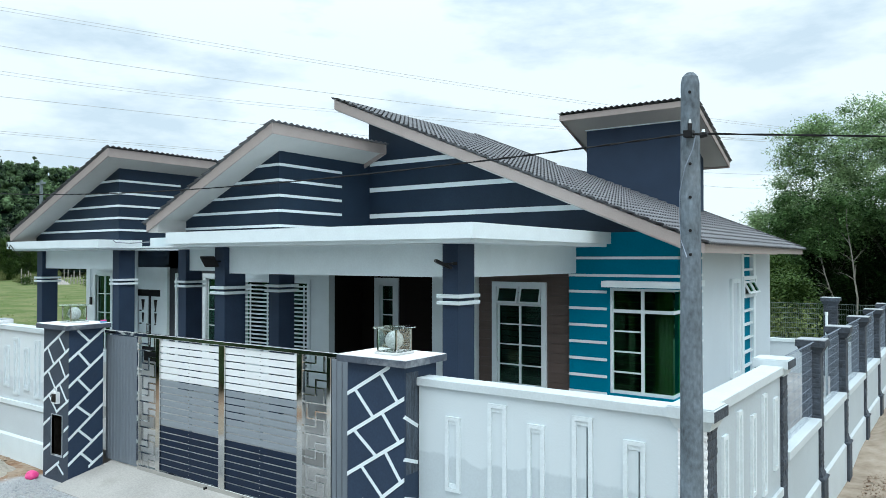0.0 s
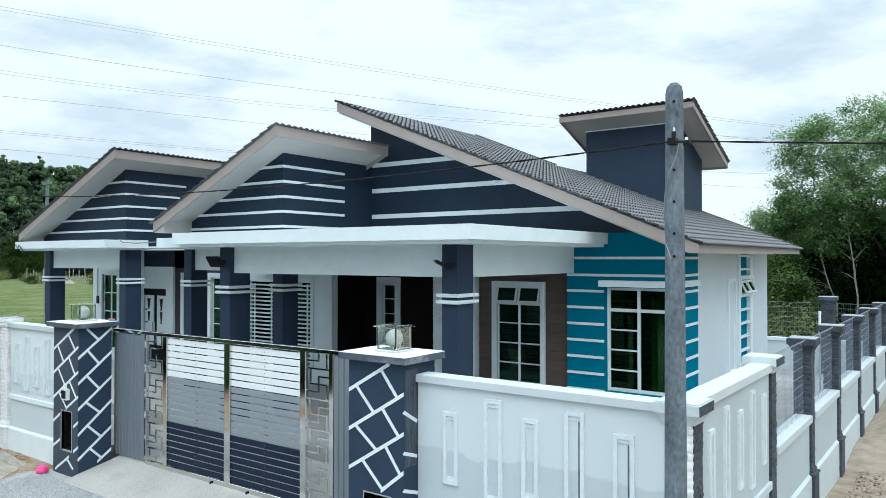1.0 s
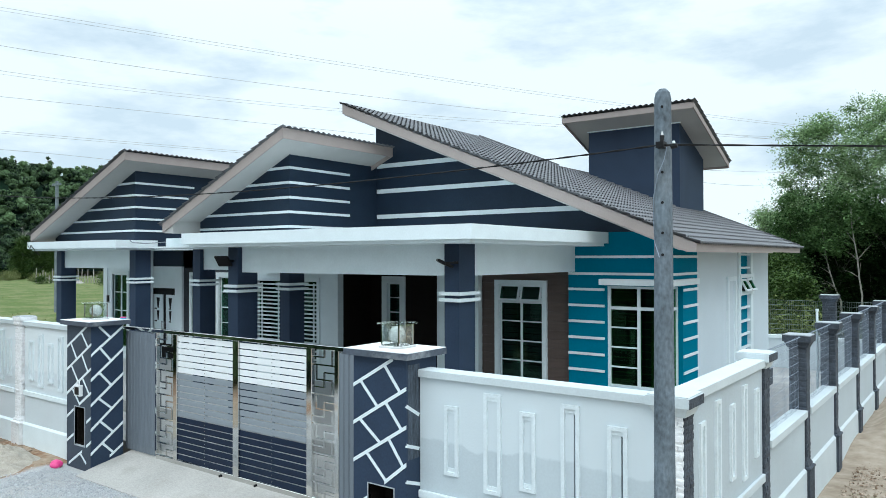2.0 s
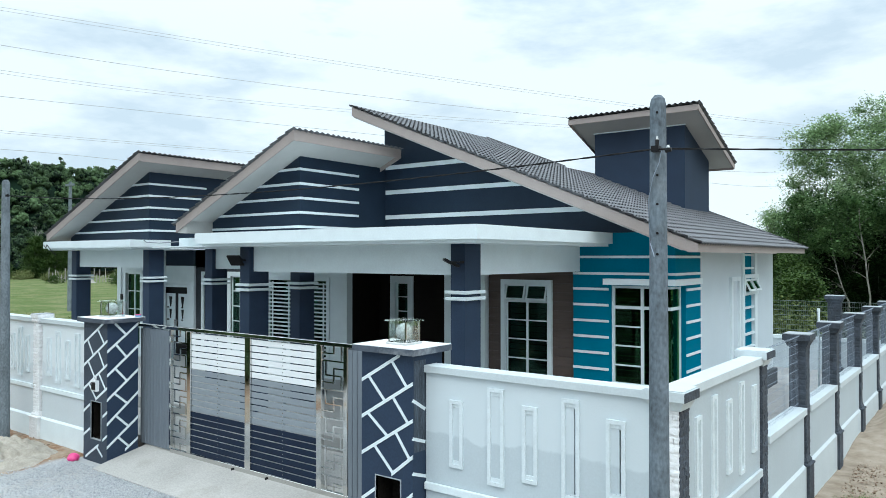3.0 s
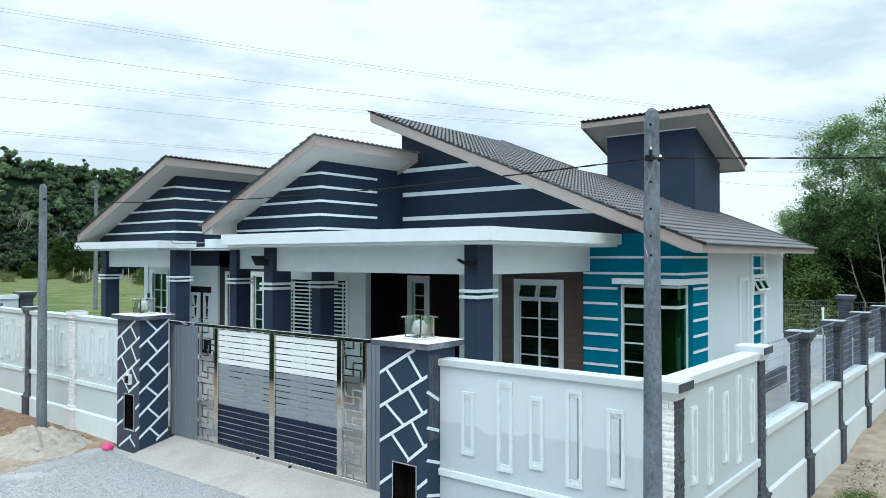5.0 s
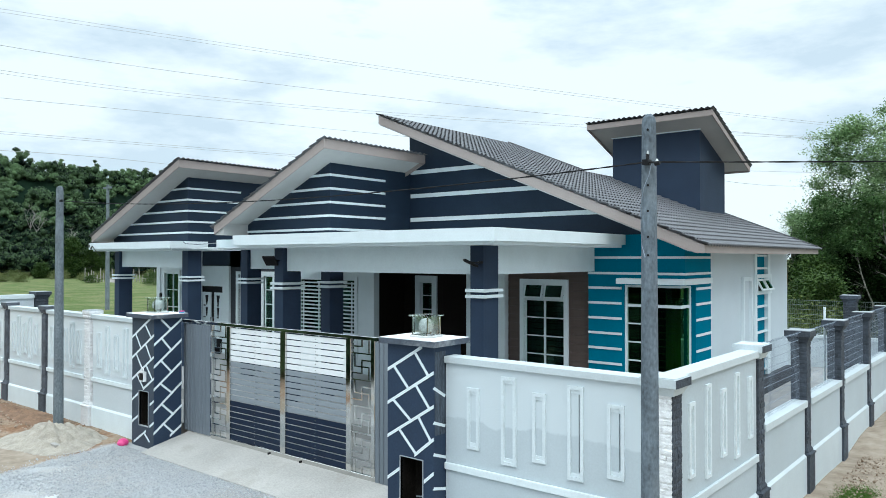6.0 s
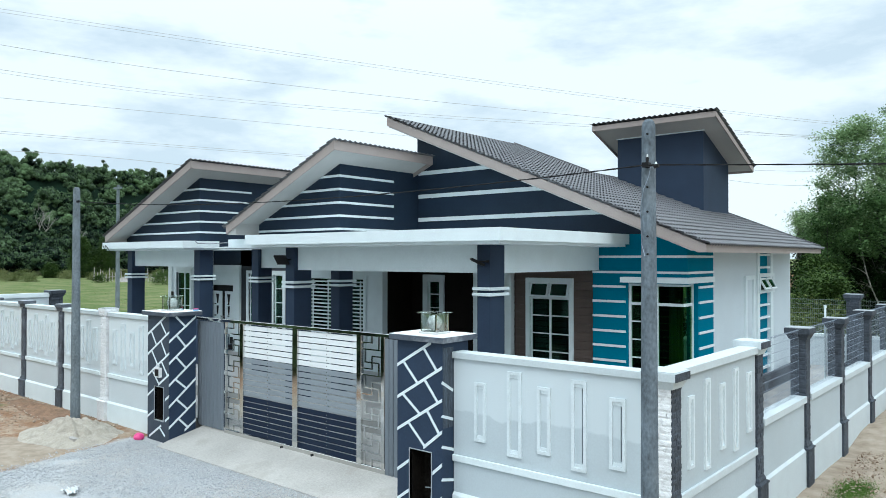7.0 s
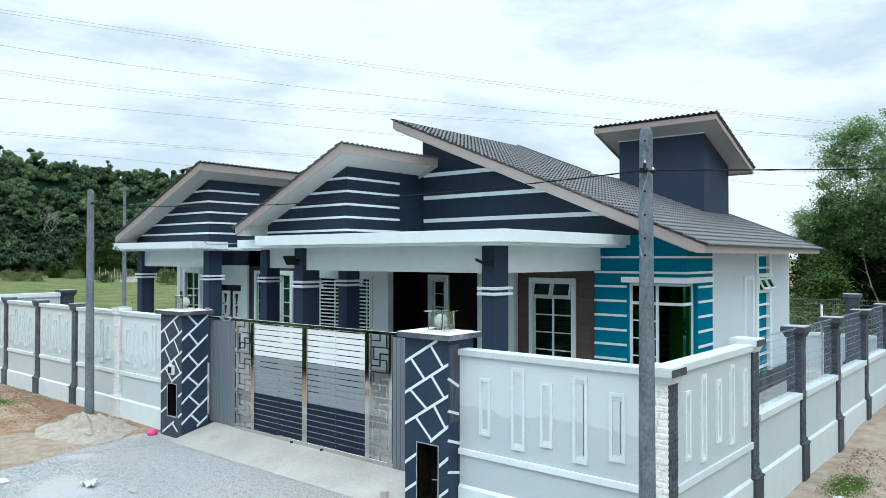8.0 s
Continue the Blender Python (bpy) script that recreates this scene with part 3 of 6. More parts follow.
for k in range(13):
    z = 1.33 + 0.142 * k
    wbar(win, -5.40, CX - 0.12, CY + 0.15, CY + 0.165, z, z + 0.018, "grille_bar")
bm = bmesh.new()
fold = [(-4.72 + 0.012 * k, CY + 0.34 + 0.022 * math.sin(k * 1.05)) for k in range(30)]
prism(bm, fold + [(fx, fy + 0.004) for fx, fy in reversed(fold)], "z", 1.22, 3.10)
part("curtain", bm, M_SHEER, win, "olive green curtain behind the glass")

# --- brown clad wall under the porch with a casement window
BY = 13.47
BWX0, BWX1, BWZ0, BWZ1 = -8.06, -6.81, 1.02, 3.235
clad = part("clad_wall", wall_xz(BY + 0.02, BY + 0.2, -8.41, TX0, YARD, 3.96, [(BWX0 + 0.1, BWX1 - 0.1, BWZ0 + 0.1, BWZ1 - 0.1)]), M_BROWN, house, "brown cement-board cladding")


def casement(name, x0, x1, z0, z1, y, parent, rows, vents=True, glass_mat=None, deep=0.10, cols=2):
    """A white surround with a casement: two opened top vents and small panes below."""
    gm = glass_mat or M_GLASS
    bm = bmesh.new()
    moulding_xz(bm, x0, x1, z0, z1, y - 0.05, y + 0.12, deep)
    w = part(name, bm, M_WHITE, parent, "white framed window with green glass")
    ix0, ix1, iz0, iz1 = x0 + deep, x1 - deep, z0 + deep, z1 - deep
    bm = bmesh.new()
    moulding_xz(bm, ix0, ix1, iz0, iz1, y + 0.03, y + 0.08, 0.035)
    part("inner_frame", bm, M_WHITE, w)
    split = iz1 - 0.36 if vents else iz1
    step = (ix1 - ix0) / cols
    for k in range(cols):
        a, b = ix0 + k * step, ix0 + (k + 1) * step
        if k:
            part("mullion", one_box(a - 0.022, a + 0.022, y + 0.025, y + 0.082, iz0, iz1), M_WHITE, w)
        if vents:
            bm = bmesh.new()
            moulding_xz(bm, a + 0.02, b - 0.02, split + 0.01, iz1 - 0.01, y - 0.005, y + 0.03, 0.035)
            bm.transform(Matrix.Translation((0, y + 0.03, iz1)) @ Matrix.Rotation(radians(-16), 4, "X") @ Matrix.Translation((0, -y - 0.03, -iz1)))
            v = part("vent_sash", bm, M_WHITE, w, "opened top-hung sash")
            bm = one_box(a + 0.055, b - 0.055, y + 0.010, y + 0.015, split + 0.045, iz1 - 0.045)
            bm.transform(Matrix.Translation((0, y + 0.03, iz1)) @ Matrix.Rotation(radians(-16), 4, "X") @ Matrix.Translation((0, -y - 0.03, -iz1)))
            part("pane", bm, gm, w).visible_shadow = False
    if vents:
        part("transom", one_box(ix0, ix1, y + 0.02, y + 0.085, split - 0.03, split + 0.012), M_WHITE, w)
    h = (split - iz0) / rows
    for r in range(1, rows):
        part("bar", one_box(ix0, ix1, y + 0.035, y + 0.075, iz0 + r * h - 0.013, iz0 + r * h + 0.013), M_WHITE, w)
    part("pane", one_box(ix0 + 0.03, ix1 - 0.03, y + 0.052, y + 0.057, iz0 + 0.03, split), gm, w, "green tinted glass").visible_shadow = False
    return w


for k in range(19):
    z0 = YARD + 0.02 + 0.19 * k
    for a, b in ((-8.41, BWX0), (BWX1, TX0)) if BWZ0 - 0.17 < z0 < BWZ1 else ((-8.41, TX0),):
        bm = bmesh.new()
        prism(bm, [(BY + 0.02, z0), (BY + 0.006, z0 + 0.004), (BY + 0.014, z0 + 0.18), (BY + 0.02, z0 + 0.18)], "x", a + 0.002, b - 0.002)
        part("board", bm, M_BROWN, clad)
cw = casement("casement_window", BWX0, BWX1, BWZ0, BWZ1, BY, house, 4)
for k in range(15):
    z = BWZ0 + 0.16 + 0.13 * k
    part("grille_bar", one_box(BWX0 + 0.12, BWX1 - 0.12, BY + 0.13, BY + 0.145, z, z + 0.016), M_RIB, cw, "thin grey grille bar behind the glass")
part("pilaster", one_box(-9.55, -8.43, BY - 0.12, BY + 0.2, YARD, 3.96), M_WHITE, house, "white painted pilaster")

# recess of the porch, its shade put into the cladding colour, with its own window
DY = 14.5
part("recess_wall", wall_xz(DY, DY + 0.2, -12.9, -9.5, YARD, 3.96, [(-12.05, -11.5, 1.15, 3.1)]), M_BROWN_SHADED, house, "brown clad wall in the porch, coloured dark for its shade")
part("recess_return", one_box(-9.55, -9.43, BY + 0.2, DY, YARD, 3.96), M_BROWN_SHADED, house)
casement("recess_window", -12.16, -11.39, 1.0, 3.23, DY, house, 5, vents=False, cols=1, deep=0.17)

# white wall with a grilled window
GY0 = 13.30
part("grille_wall", wall_xz(GY0, GY0 + 0.2, -15.85, -12.62, YARD, 3.96, [(-15.72, -13.35, 1.0, 3.09)]), M_WHITE, house, "white painted wall")
bm = bmesh.new()
moulding_xz(bm, -15.84, -13.24, 0.9, 3.19, GY0 - 0.04, GY0 + 0.1, 0.10)
gw = part("grille_window", bm, M_WHITE, house, "white window behind a horizontal bar grille")
for k in range(19):
    z = 1.06 + 0.107 * k
    part("grille_bar", one_box(-15.73, -13.34, GY0 - 0.03, GY0 - 0.01, z, z + 0.040), M_WHITE, gw)
for x in (-15.5, -14.83, -14.15, -13.48):
    part("grille_post", one_box(x - 0.02, x + 0.02, GY0 - 0.008, GY0 + 0.012, 1.0, 3.05), M_WHITE, gw)
part("pane", one_box(-15.73, -13.34, GY0 + 0.1, GY0 + 0.106, 1.0, 3.09), M_GLASS, gw, "green tinted glass").visible_shadow = False
part("wall_end", one_box(-12.82, -12.62, GY0 + 0.2, DY, YARD, 3.96), M_BROWN_SHADED, house)

# entrance side: stone-clad wall, two narrow windows, door surround
EY = 13.50
part("stone_wall", wall_xz(EY, EY + 0.2, -19.42, -15.85, YARD, 3.96, [(-18.95, -18.2, 0.9, 3.2), (-17.62, -17.12, 0.9, 3.18)]), M_LEDGE, house, "dark ledgestone cladding")
casement("narrow_window", -19.05, -18.1, 0.8, 3.28, EY, house, 5, vents=False, cols=1)
casement("narrow_window", -17.75, -17.02, 0.8, 3.29, EY, house, 5, vents=False, cols=1, deep=0.13)
part("door_surround", wall_xz(EY - 0.005, EY + 0.2, -21.4, -19.42, YARD, 3.42, [(-21.25, -19.72, YARD, 2.76)]), M_WHITE, house, "white painted door surround")
part("door_head_wall", one_box(-22.6, -17.95, EY, EY + 0.2, 3.42, 6.0), M_SLATE_SHADED, house)
bm = bmesh.new()
box(bm, -19.73, -19.38, EY - 0.09, EY - 0.006, YARD, 3.45)
box(bm, -21.0, -19.73, EY - 0.03, EY - 0.006, 3.36, 3.45)
part("door_trim", bm, M_WHITE, house, "white painted door trim")
door = part("door", one_box(-21.25, -19.72, EY + 0.06, EY + 0.12, 0.55, 2.76), M_BLACK, house, "black double door with white cut-out panels")
for s, x0, x1 in ((1, -21.10, -20.56), (-1, -20.38, -19.86)):
    leaf = part("door_panel", one_box(x0, x1, EY + 0.03, EY + 0.06, 1.0, 2.55), M_WHITE, door, "white panel with black cut-outs")
    w = x1 - x0
    inner, outer = (x0 + 0.62 * w, x0 + 0.25 * w) if s > 0 else (x0 + 0.38 * w, x0 + 0.75 * w)
    for za, zb in ((2.12, 2.45), (1.74, 2.04)):
        bm = bmesh.new()
        c = inner + (outer - inner) * 0.2
        d = 0.09 * (1 if za > 2.1 else 0.7)
        prism(bm, [(c - 0.025, za), (c + 0.025, za), (c + d, zb), (c - d, zb)], "y", EY + 0.022, EY + 0.031)
        part("cutout", bm, M_BLACK, leaf, "black wedge cut-out")
    for z in (2.08, 1.68):
        part("cutout", one_box(min(outer, inner) - 0.03, max(outer, inner) - 0.12, EY + 0.022, EY + 0.031, z, z + 0.04), M_BLACK, leaf, "black slot cut-out")

for hx in (-20.53, -20.41):
    bm = bmesh.new()
    tube(bm, (hx, EY - 0.02, 1.42), (hx, EY - 0.02, 1.72), 0.014, sides=8)
    tube(bm, (hx, EY - 0.02, 1.46), (hx, EY + 0.06, 1.46), 0.009, sides=6)
    tube(bm, (hx, EY - 0.02, 1.68), (hx, EY + 0.06, 1.68), 0.009, sides=6)
    part("door_handle", bm, M_STEEL, door, "steel pull handle")

# wing wall with a window
NY = 12.7
part("wing_wall", wall_xz(NY, NY + 0.2, -22.6, -21.02, YARD, 3.96, [(-22.02, -21.16, 0.9, 3.2)]), M_WHITE, house, "white painted wall")
casement("wing_window", -22.12, -21.05, 0.8, 3.31, NY, house, 4, vents=False)
meter = part("electric_meter", one_box(-22.26, -22.14, NY - 0.09, NY - 0.052, 2.28, 2.52, 0.01), M_BLACK, house, "small black electric meter")
bm = bmesh.new()
tube(bm, (-22.3, NY - 0.03, 2.4), (-22.3, NY - 0.03, 3.93), 0.018)
part("conduit", bm, M_PLASTER, meter, "white conduit")
part("wing_return", one_box(-21.2, -21.02, NY + 0.2, EY - 0.01, YARD, 3.96), M_WHITE, house)
part("west_wall", one_box(-22.6, -22.4, NY + 0.2, 21.0, YARD, 3.96), M_WHITE, house)
part("back_wall", one_box(-22.4, -4.375, 21.02, 21.22, YARD, 3.86), M_WHITE, house)

# east side wall with a niche and a teal strip window
SX = -4.17
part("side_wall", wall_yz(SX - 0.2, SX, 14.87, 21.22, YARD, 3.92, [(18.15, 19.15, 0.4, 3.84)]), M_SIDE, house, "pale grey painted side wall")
bm = wall_yz(SX - 0.01, SX + 0.06, 16.97, 17.72, 1.1, 3.265, [(17.08, 17.61, 1.2, 3.17)])
niche = part("niche_frame", bm, M_WHITE, house, "white framed wall niche")
part("niche_back", one_box(SX - 0.01, SX + 0.004, 17.08, 17.61, 1.2, 3.17), M_SIDE, niche)
strip = part("strip_back", one_box(SX - 0.10, SX - 0.05, 18.15, 19.15, 0.4, 3.84), M_TEAL, house, "teal strip with white bands and a small vent window")
part("strip_frame", one_box(SX - 0.05, SX + 0.04, 17.99, 18.16, 0.35, 3.85), M_WHITE, strip)
part("strip_frame", one_box(SX - 0.05, SX + 0.04, 19.12, 19.36, 0.35, 3.85), M_WHITE, strip)
for k in range(11):
    z = 0.53 + 0.322 * k
    if not 2.6 < z < 3.3:
        part("band", one_box(SX - 0.048, SX + 0.02, 18.16, 19.12, z, z + 0.05), M_WHITE, strip)
bm = wall_yz(SX - 0.045, SX + 0.06, 18.06, 19.40, 2.80, 3.30, [(18.18, 19.28, 2.88, 3.21)])
vw = part("vent_window", bm, M_WHITE, house, "white vent window with opened sashes")
# black plate in place of the shade behind the opened sashes
part("dark_gap_plate", one_box(SX - 0.047, SX - 0.044, 18.18, 19.14, 2.84, 3.18), M_BLACK, vw)
for y0 in (18.19, 18.74):
    bm = wall_yz(SX + 0.0, SX + 0.04, y0, y0 + 0.48, 2.85, 3.17, [(y0 + 0.05, y0 + 0.43, 2.90, 3.12)])
    bm.transform(Matrix.Translation((SX, 0, 3.17)) @ Matrix.Rotation(radians(-28), 4, "Y") @ Matrix.Translation((-SX, 0, -3.17)))
    part("sash", bm, M_WHITE, vw)
    bm = one_box(SX + 0.015, SX + 0.02, y0 + 0.04, y0 + 0.44, 2.89, 3.13)
    bm.transform(Matrix.Translation((SX, 0, 3.17)) @ Matrix.Rotation(radians(-28), 4, "Y") @ Matrix.Translation((-SX, 0, -3.17)))
    part("pane", bm, M_GLASS, vw)

# ceilings, and room surfaces behind the windows with dimness put into their colour
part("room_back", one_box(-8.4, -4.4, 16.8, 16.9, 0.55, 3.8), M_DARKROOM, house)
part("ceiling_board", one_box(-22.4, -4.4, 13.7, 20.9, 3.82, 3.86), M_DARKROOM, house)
# unseen porch ceilings, made white to bounce light onto the walls below
part("porch_ceiling", one_box(-15.3, -5.6, 9.5, 14.6, 3.945, 3.975), M_WHITE, house, "white painted porch ceiling")
part("wing_ceiling", one_box(-22.2, -17.7, 11.4, 13.5, 3.945, 3.975), M_WHITE, house, "white painted porch ceiling")
part("eave_board", one_box(-17.88, -15.43, 13.2, 13.5, 3.97, 4.1), M_FASCIA, house, "taupe eave board")

# --- gables over the porches
def gable(name, x0, x1, y0, y1, z0, roof_x, roof_z, slope, stripes, stripe_end):
    """A lean-to gable: front wall under a rake that falls towards -x, and the east wall below the high edge."""
    top = lambda x: roof_z - ROOF_T - slope * (roof_x - x)
    bm = bmesh.new()
    xl = roof_x - (roof_z - ROOF_T - z0) / slope
    xl = max(xl, x0)
    prism(bm, [(xl, z0), (x1, z0), (x1, top(x1)), (xl, max(top(xl), z0 + 0.01))], "y", y0, y0 + 0.2)
    w = part(name, bm, M_SLATE_SHADED, house, "slate blue gable wall with white bands")
    s = part("gable_side_wall", one_box(x1 - 0.2, x1, y0 + 0.2, y1, z0, top(x1)), M_SLATE_SHADED, house, "slate blue gable wall with white bands")
    for z in stripes:
        xa = roof_x - (roof_z - ROOF_T - z) / slope
        bm = bmesh.new()
        prism(bm, [(xa, z), (x1 + 0.02, z), (x1 + 0.02, z - 0.055), (xa - 0.055 / slope, z - 0.055)], "y", y0 - 0.022, y0 + 0.01)
        part("band", bm, M_WHITE, w, "white painted band")
        part("band", one_box(x1 - 0.01, x1 + 0.02, y0 + 0.012, stripe_end, z - 0.055, z), M_WHITE, s)


gable("gable_front_wall", -14.95, -11.38, 10.58, 13.36, 4.2, -10.73, 6.44, SL_A, (5.66, 5.345, 5.03, 4.72, 4.41), 12.41)
gable("wing_gable_wall", -22.2, -17.87, 10.97, 16.0, 4.0, -17.33, 6.50, SL_B, (5.765, 5.44, 5.115, 4.80, 4.485), 12.79)

# --- canopies
bm = bmesh.new()
prism(bm, [(-12.25, 8.57), (-5.41, 8.57), (-5.41, 13.35), (-12.25, 13.35)], "z", 3.985, 4.20)
canopy = part("porch_canopy", bm, M_WHITE, house, "white concrete porch canopy")
part("canopy_lip", one_box(-12.15, -5.50, 8.67, 13.35, 3.93, 3.985), M_WHITE, canopy)
part("side_canopy", one_box(-15.43, -12.26, 10.3, 13.3, 3.99, 4.19), M_WHITE, house, "white concrete porch canopy")
part("side_canopy_lip", one_box(-15.2, -12.26, 10.4, 13.3, 3.93, 3.99), M_WHITE, house)
part("wing_canopy", one_box(-22.3, -17.5, 10.2, 11.4, 3.985, 4.19), M_WHITE, house, "white concrete porch canopy")
part("wing_canopy_lip", one_box(-22.2, -17.6, 10.3, 11.4, 3.93, 3.985), M_WHITE, house)

# --- beams
for n0, b in (("front_beam", (-11.5, -6.35, 9.41, 9.64)), ("east_beam", (-6.33, -6.12, 9.66, 13.35)), ("middle_beam", (-15.1, -11.62, 11.1, 11.4)),
              ("wing_beam", (-21.95, -18.15, 11.1, 11.4)), ("inner_beam", (-11.62, -11.38, 9.8, 10.6))):
    part(n0, one_box(b[0], b[1], b[2], b[3], 3.43, 3.93), M_WHITE, house, "white painted porch beam")

# --- columns with two white rings each
for cx0, cx1, cy0, cy1 in ((-6.38, -6.10, 9.25, 9.70), (-11.76, -11.46, 9.30, 9.80), (-11.65, -11.35, 10.55, 10.98), (-15.36, -15.06, 11.0, 11.45),
                           (-18.20, -17.90, 11.0, 11.45), (-22.20, -21.90, 11.0, 11.45)):
    col = part("column", one_box(cx0, cx1, cy0, cy1, YARD, 3.93, 0.006), M_SLATE_LIT, house, "slate blue porch column with white rings")
    for z in (3.13, 3.03):
        part("ring", one_box(cx0 - 0.065, cx1 + 0.065, cy0 - 0.065, cy1 + 0.065, z, z + 0.055, 0.008), M_WHITE, col, "white ring")

# --- roof tower
TWY = 19.1
bm = bmesh.new()
prism(bm, [(TWY, 4.2), (21.2, 4.2), (21.2, 7.30 - SL_T * 2.1), (TWY, 7.30)], "x", -8.44, -5.87)
tower = part("roof_tower", bm, M_SLATE_LIT, house, "slate blue tower rising through the roof")
part("top_trim", one_box(-8.47, -5.84, TWY - 0.03, TWY + 0.01, 7.235, 7.265), M_WHITE, tower, "thin white trim under the soffit")


# --- roofs: boards, soffit and tiles
def roof_frame(name, corner, run, depth, slope, down, board=0.19, thick=0.19, low=0.0):
    """corner: high front corner; run: horizontal length down the slope along x (down = -1 or 1); depth along y."""
    x, y, z = corner
    x2, z2 = x + down * run, z - slope * run

    def level_end(px, pz, drop, cut):
        """The low end's underside: plumb, or cut level where the eave board is shallower."""
        if not low:
            return [(px, pz - drop)]
        return [(px, pz - cut), (px - down * (drop - cut) / slope, pz - cut)]

    bm = bmesh.new()
    xa, xb = x + down * 0.032, x2 - down * 0.032
    za, zb2 = z - slope * 0.032, z2 + slope * 0.032
    prism(bm, [(xa, za - 0.05), (xb, zb2 - 0.05), *level_end(xb, zb2, thick, low - 0.02), (xa, za - thick)], "y", y + 0.032, y + depth - 0.032)
    r = part(name, bm, M_SOFFIT, house, "grey concrete tiled roof with taupe boards")
    low_drop = low or board + 0.03
    for y0 in (y, y + depth - 0.03):
        bm = bmesh.new()
        prism(bm, [(x, z), (x2, z2), *level_end(x2, z2, board + 0.02, low), (x, z - board - 0.02)], "y", y0, y0 + 0.03)
        part("barge_board", bm, M_FASCIA, r, "taupe painted board")
    for xx, zz in ((x, z), (x2, z2)):
        part("edge_board", one_box(min(xx, xx + 0.03 * (1 if xx == x else -1) * down), max(xx, xx + 0.03 * (1 if xx == x else -1) * down), y + 0.031, y + depth - 0.031, zz - (low_drop if xx == x2 else board + 0.03), zz - 0.005), M_FASCIA, r)
    return r


roof_a = roof_frame("gable_roof", (-10.73, 9.82, 6.31), 4.10, 3.38, SL_A, -1, thick=0.115)
bm = bmesh.new()
prism(bm, [(-14.80, 4.29), (-14.46, 4.29), (-14.46, 6.22 - SL_A * 3.73), (-14.80, 6.22 - SL_A * 4.07)], "y", 9.856, 10.575)
part("eave_return", bm, M_SOFFIT, roof_a, "pale boxed eave end")
roof_b = roof_frame("wing_roof", (-17.33, 10.35, 6.47), 5.10, 6.0, SL_B, -1)
roof_m = roof_frame("main_roof", (-11.45, 12.25, 7.26), 8.05, 5.80, SL_M, 1, thick=0.235, low=0.145)
LOBE_X = -11.51 + 11 * 8.15 / 34
roof_l = roof_frame("main_roof_extension", (LOBE_X, 18.052, 7.26 - SL_M * (LOBE_X + 11.45)), -3.40 - LOBE_X, 3.32, SL_M, 1, thick=0.235, low=0.125)


for roof, xa, xb, yb in ((roof_m, -11.45, LOBE_X, 18.06), (roof_l, LOBE_X, -3.42, 21.44)):
    bm = bmesh.new()
    za, zb = 7.26 - SL_M * (xa + 11.45), 7.26 - SL_M * (xb + 11.45)
    prism(bm, [(xa, za + 0.02), (xb, zb + 0.02), (xb, zb + 0.085), (xa, za + 0.085)], "y", yb - 0.03, yb + 0.05)
    part("verge_trim", bm, M_TILE, roof, "grey verge tiles along the rear edge")


def floodlight(at, tilt, turn, label):
    """Black LED floodlight on a bracket."""
    f = thing("floodlight", at, label, "floodlight", "porch floodlights", rz=turn)
    bm = one_box(-0.15, 0.15, -0.03, 0.01, -0.13, 0.13, 0.008)
    bm.transform(Matrix.Rotation(radians(tilt), 4, "X"))
    part("head", bm, M_BLACK, f, "black lamp head", local=True)
    bm = one_box(-0.125, 0.125, -0.036, -0.029, -0.10, 0.10)
    bm.transform(Matrix.Rotation(radians(tilt), 4, "X"))
    part("lens", bm, M_CABLE, f, "dark glass lens", local=True)
    bm = bmesh.new()
    box(bm, -0.165, -0.152, -0.01, 0.12, -0.012, 0.012)
    box(bm, 0.152, 0.165, -0.01, 0.12, -0.012, 0.012)
    box(bm, -0.165, 0.165, 0.12, 0.132, -0.014, 0.014)
    box(bm, -0.03, 0.03, 0.132, 0.20, -0.02, 0.02)
    part("bracket", bm, M_BLACK, f, local=True)
    return f


floodlight((-11.68, 9.13, 3.66), 42, 20, "black floodlight on a porch column")
floodlight((-6.24, 9.08, 3.64), 64, -48, "black floodlight on a porch column")

# tower roof: falls towards the back
bm = bmesh.new()
TRX0, TRX1, TRY0, TRY1, TRZ = -8.93, -5.29, 18.4, 21.72, 7.635
zb = TRZ - SL_T * (TRY1 - TRY0)
prism(bm, [(TRY0 + 0.03, TRZ - 0.05), (TRY1 - 0.03, zb - 0.05), (TRY1 - 0.03, zb - 0.12), (TRY0 + 0.03, TRZ - 0.12)], "x", TRX0 + 0.03, TRX1 - 0.03)
roof_t = part("tower_roof", bm, M_SOFFIT, house, "grey concrete tiled roof with taupe boards")
for x0 in (TRX0, TRX1 - 0.03):
    bm = bmesh.new()
    prism(bm, [(TRY0, TRZ - 0.03), (TRY1, zb - 0.03), (TRY1, zb - 0.17), (TRY0, TRZ - 0.17)], "x", x0, x0 + 0.03)
    part("barge_board", bm, M_FASCIA, roof_t, "taupe painted board")
part("edge_board", one_box(TRX0 + 0.031, TRX1 - 0.031, TRY0, TRY0 + 0.03, TRZ - 0.18, TRZ - 0.03), M_FASCIA, roof_t)
part("edge_board", one_box(TRX0 + 0.031, TRX1 - 0.031, TRY1 - 0.03, TRY1, zb - 0.18, zb - 0.03), M_FASCIA, roof_t)

# ---- boundary wall ----
FY = 6.93
COP0, COP1 = 2.305, 2.395


def slot_frames(bm, frames, y):
    for x0, x1, z0, z1 in frames:
        moulding_xz(bm, x0, x1, z0, z1, y - 0.028, y + 0.01, 0.042)
        box(bm, x0 + 0.042, x1 - 0.042, y - 0.012, y + 0.10, z0 + 0.042, z0 + 0.085)
        box(bm, x0 + 0.042, x1 - 0.042, y - 0.012, y + 0.10, z1 - 0.085, z1 - 0.042)


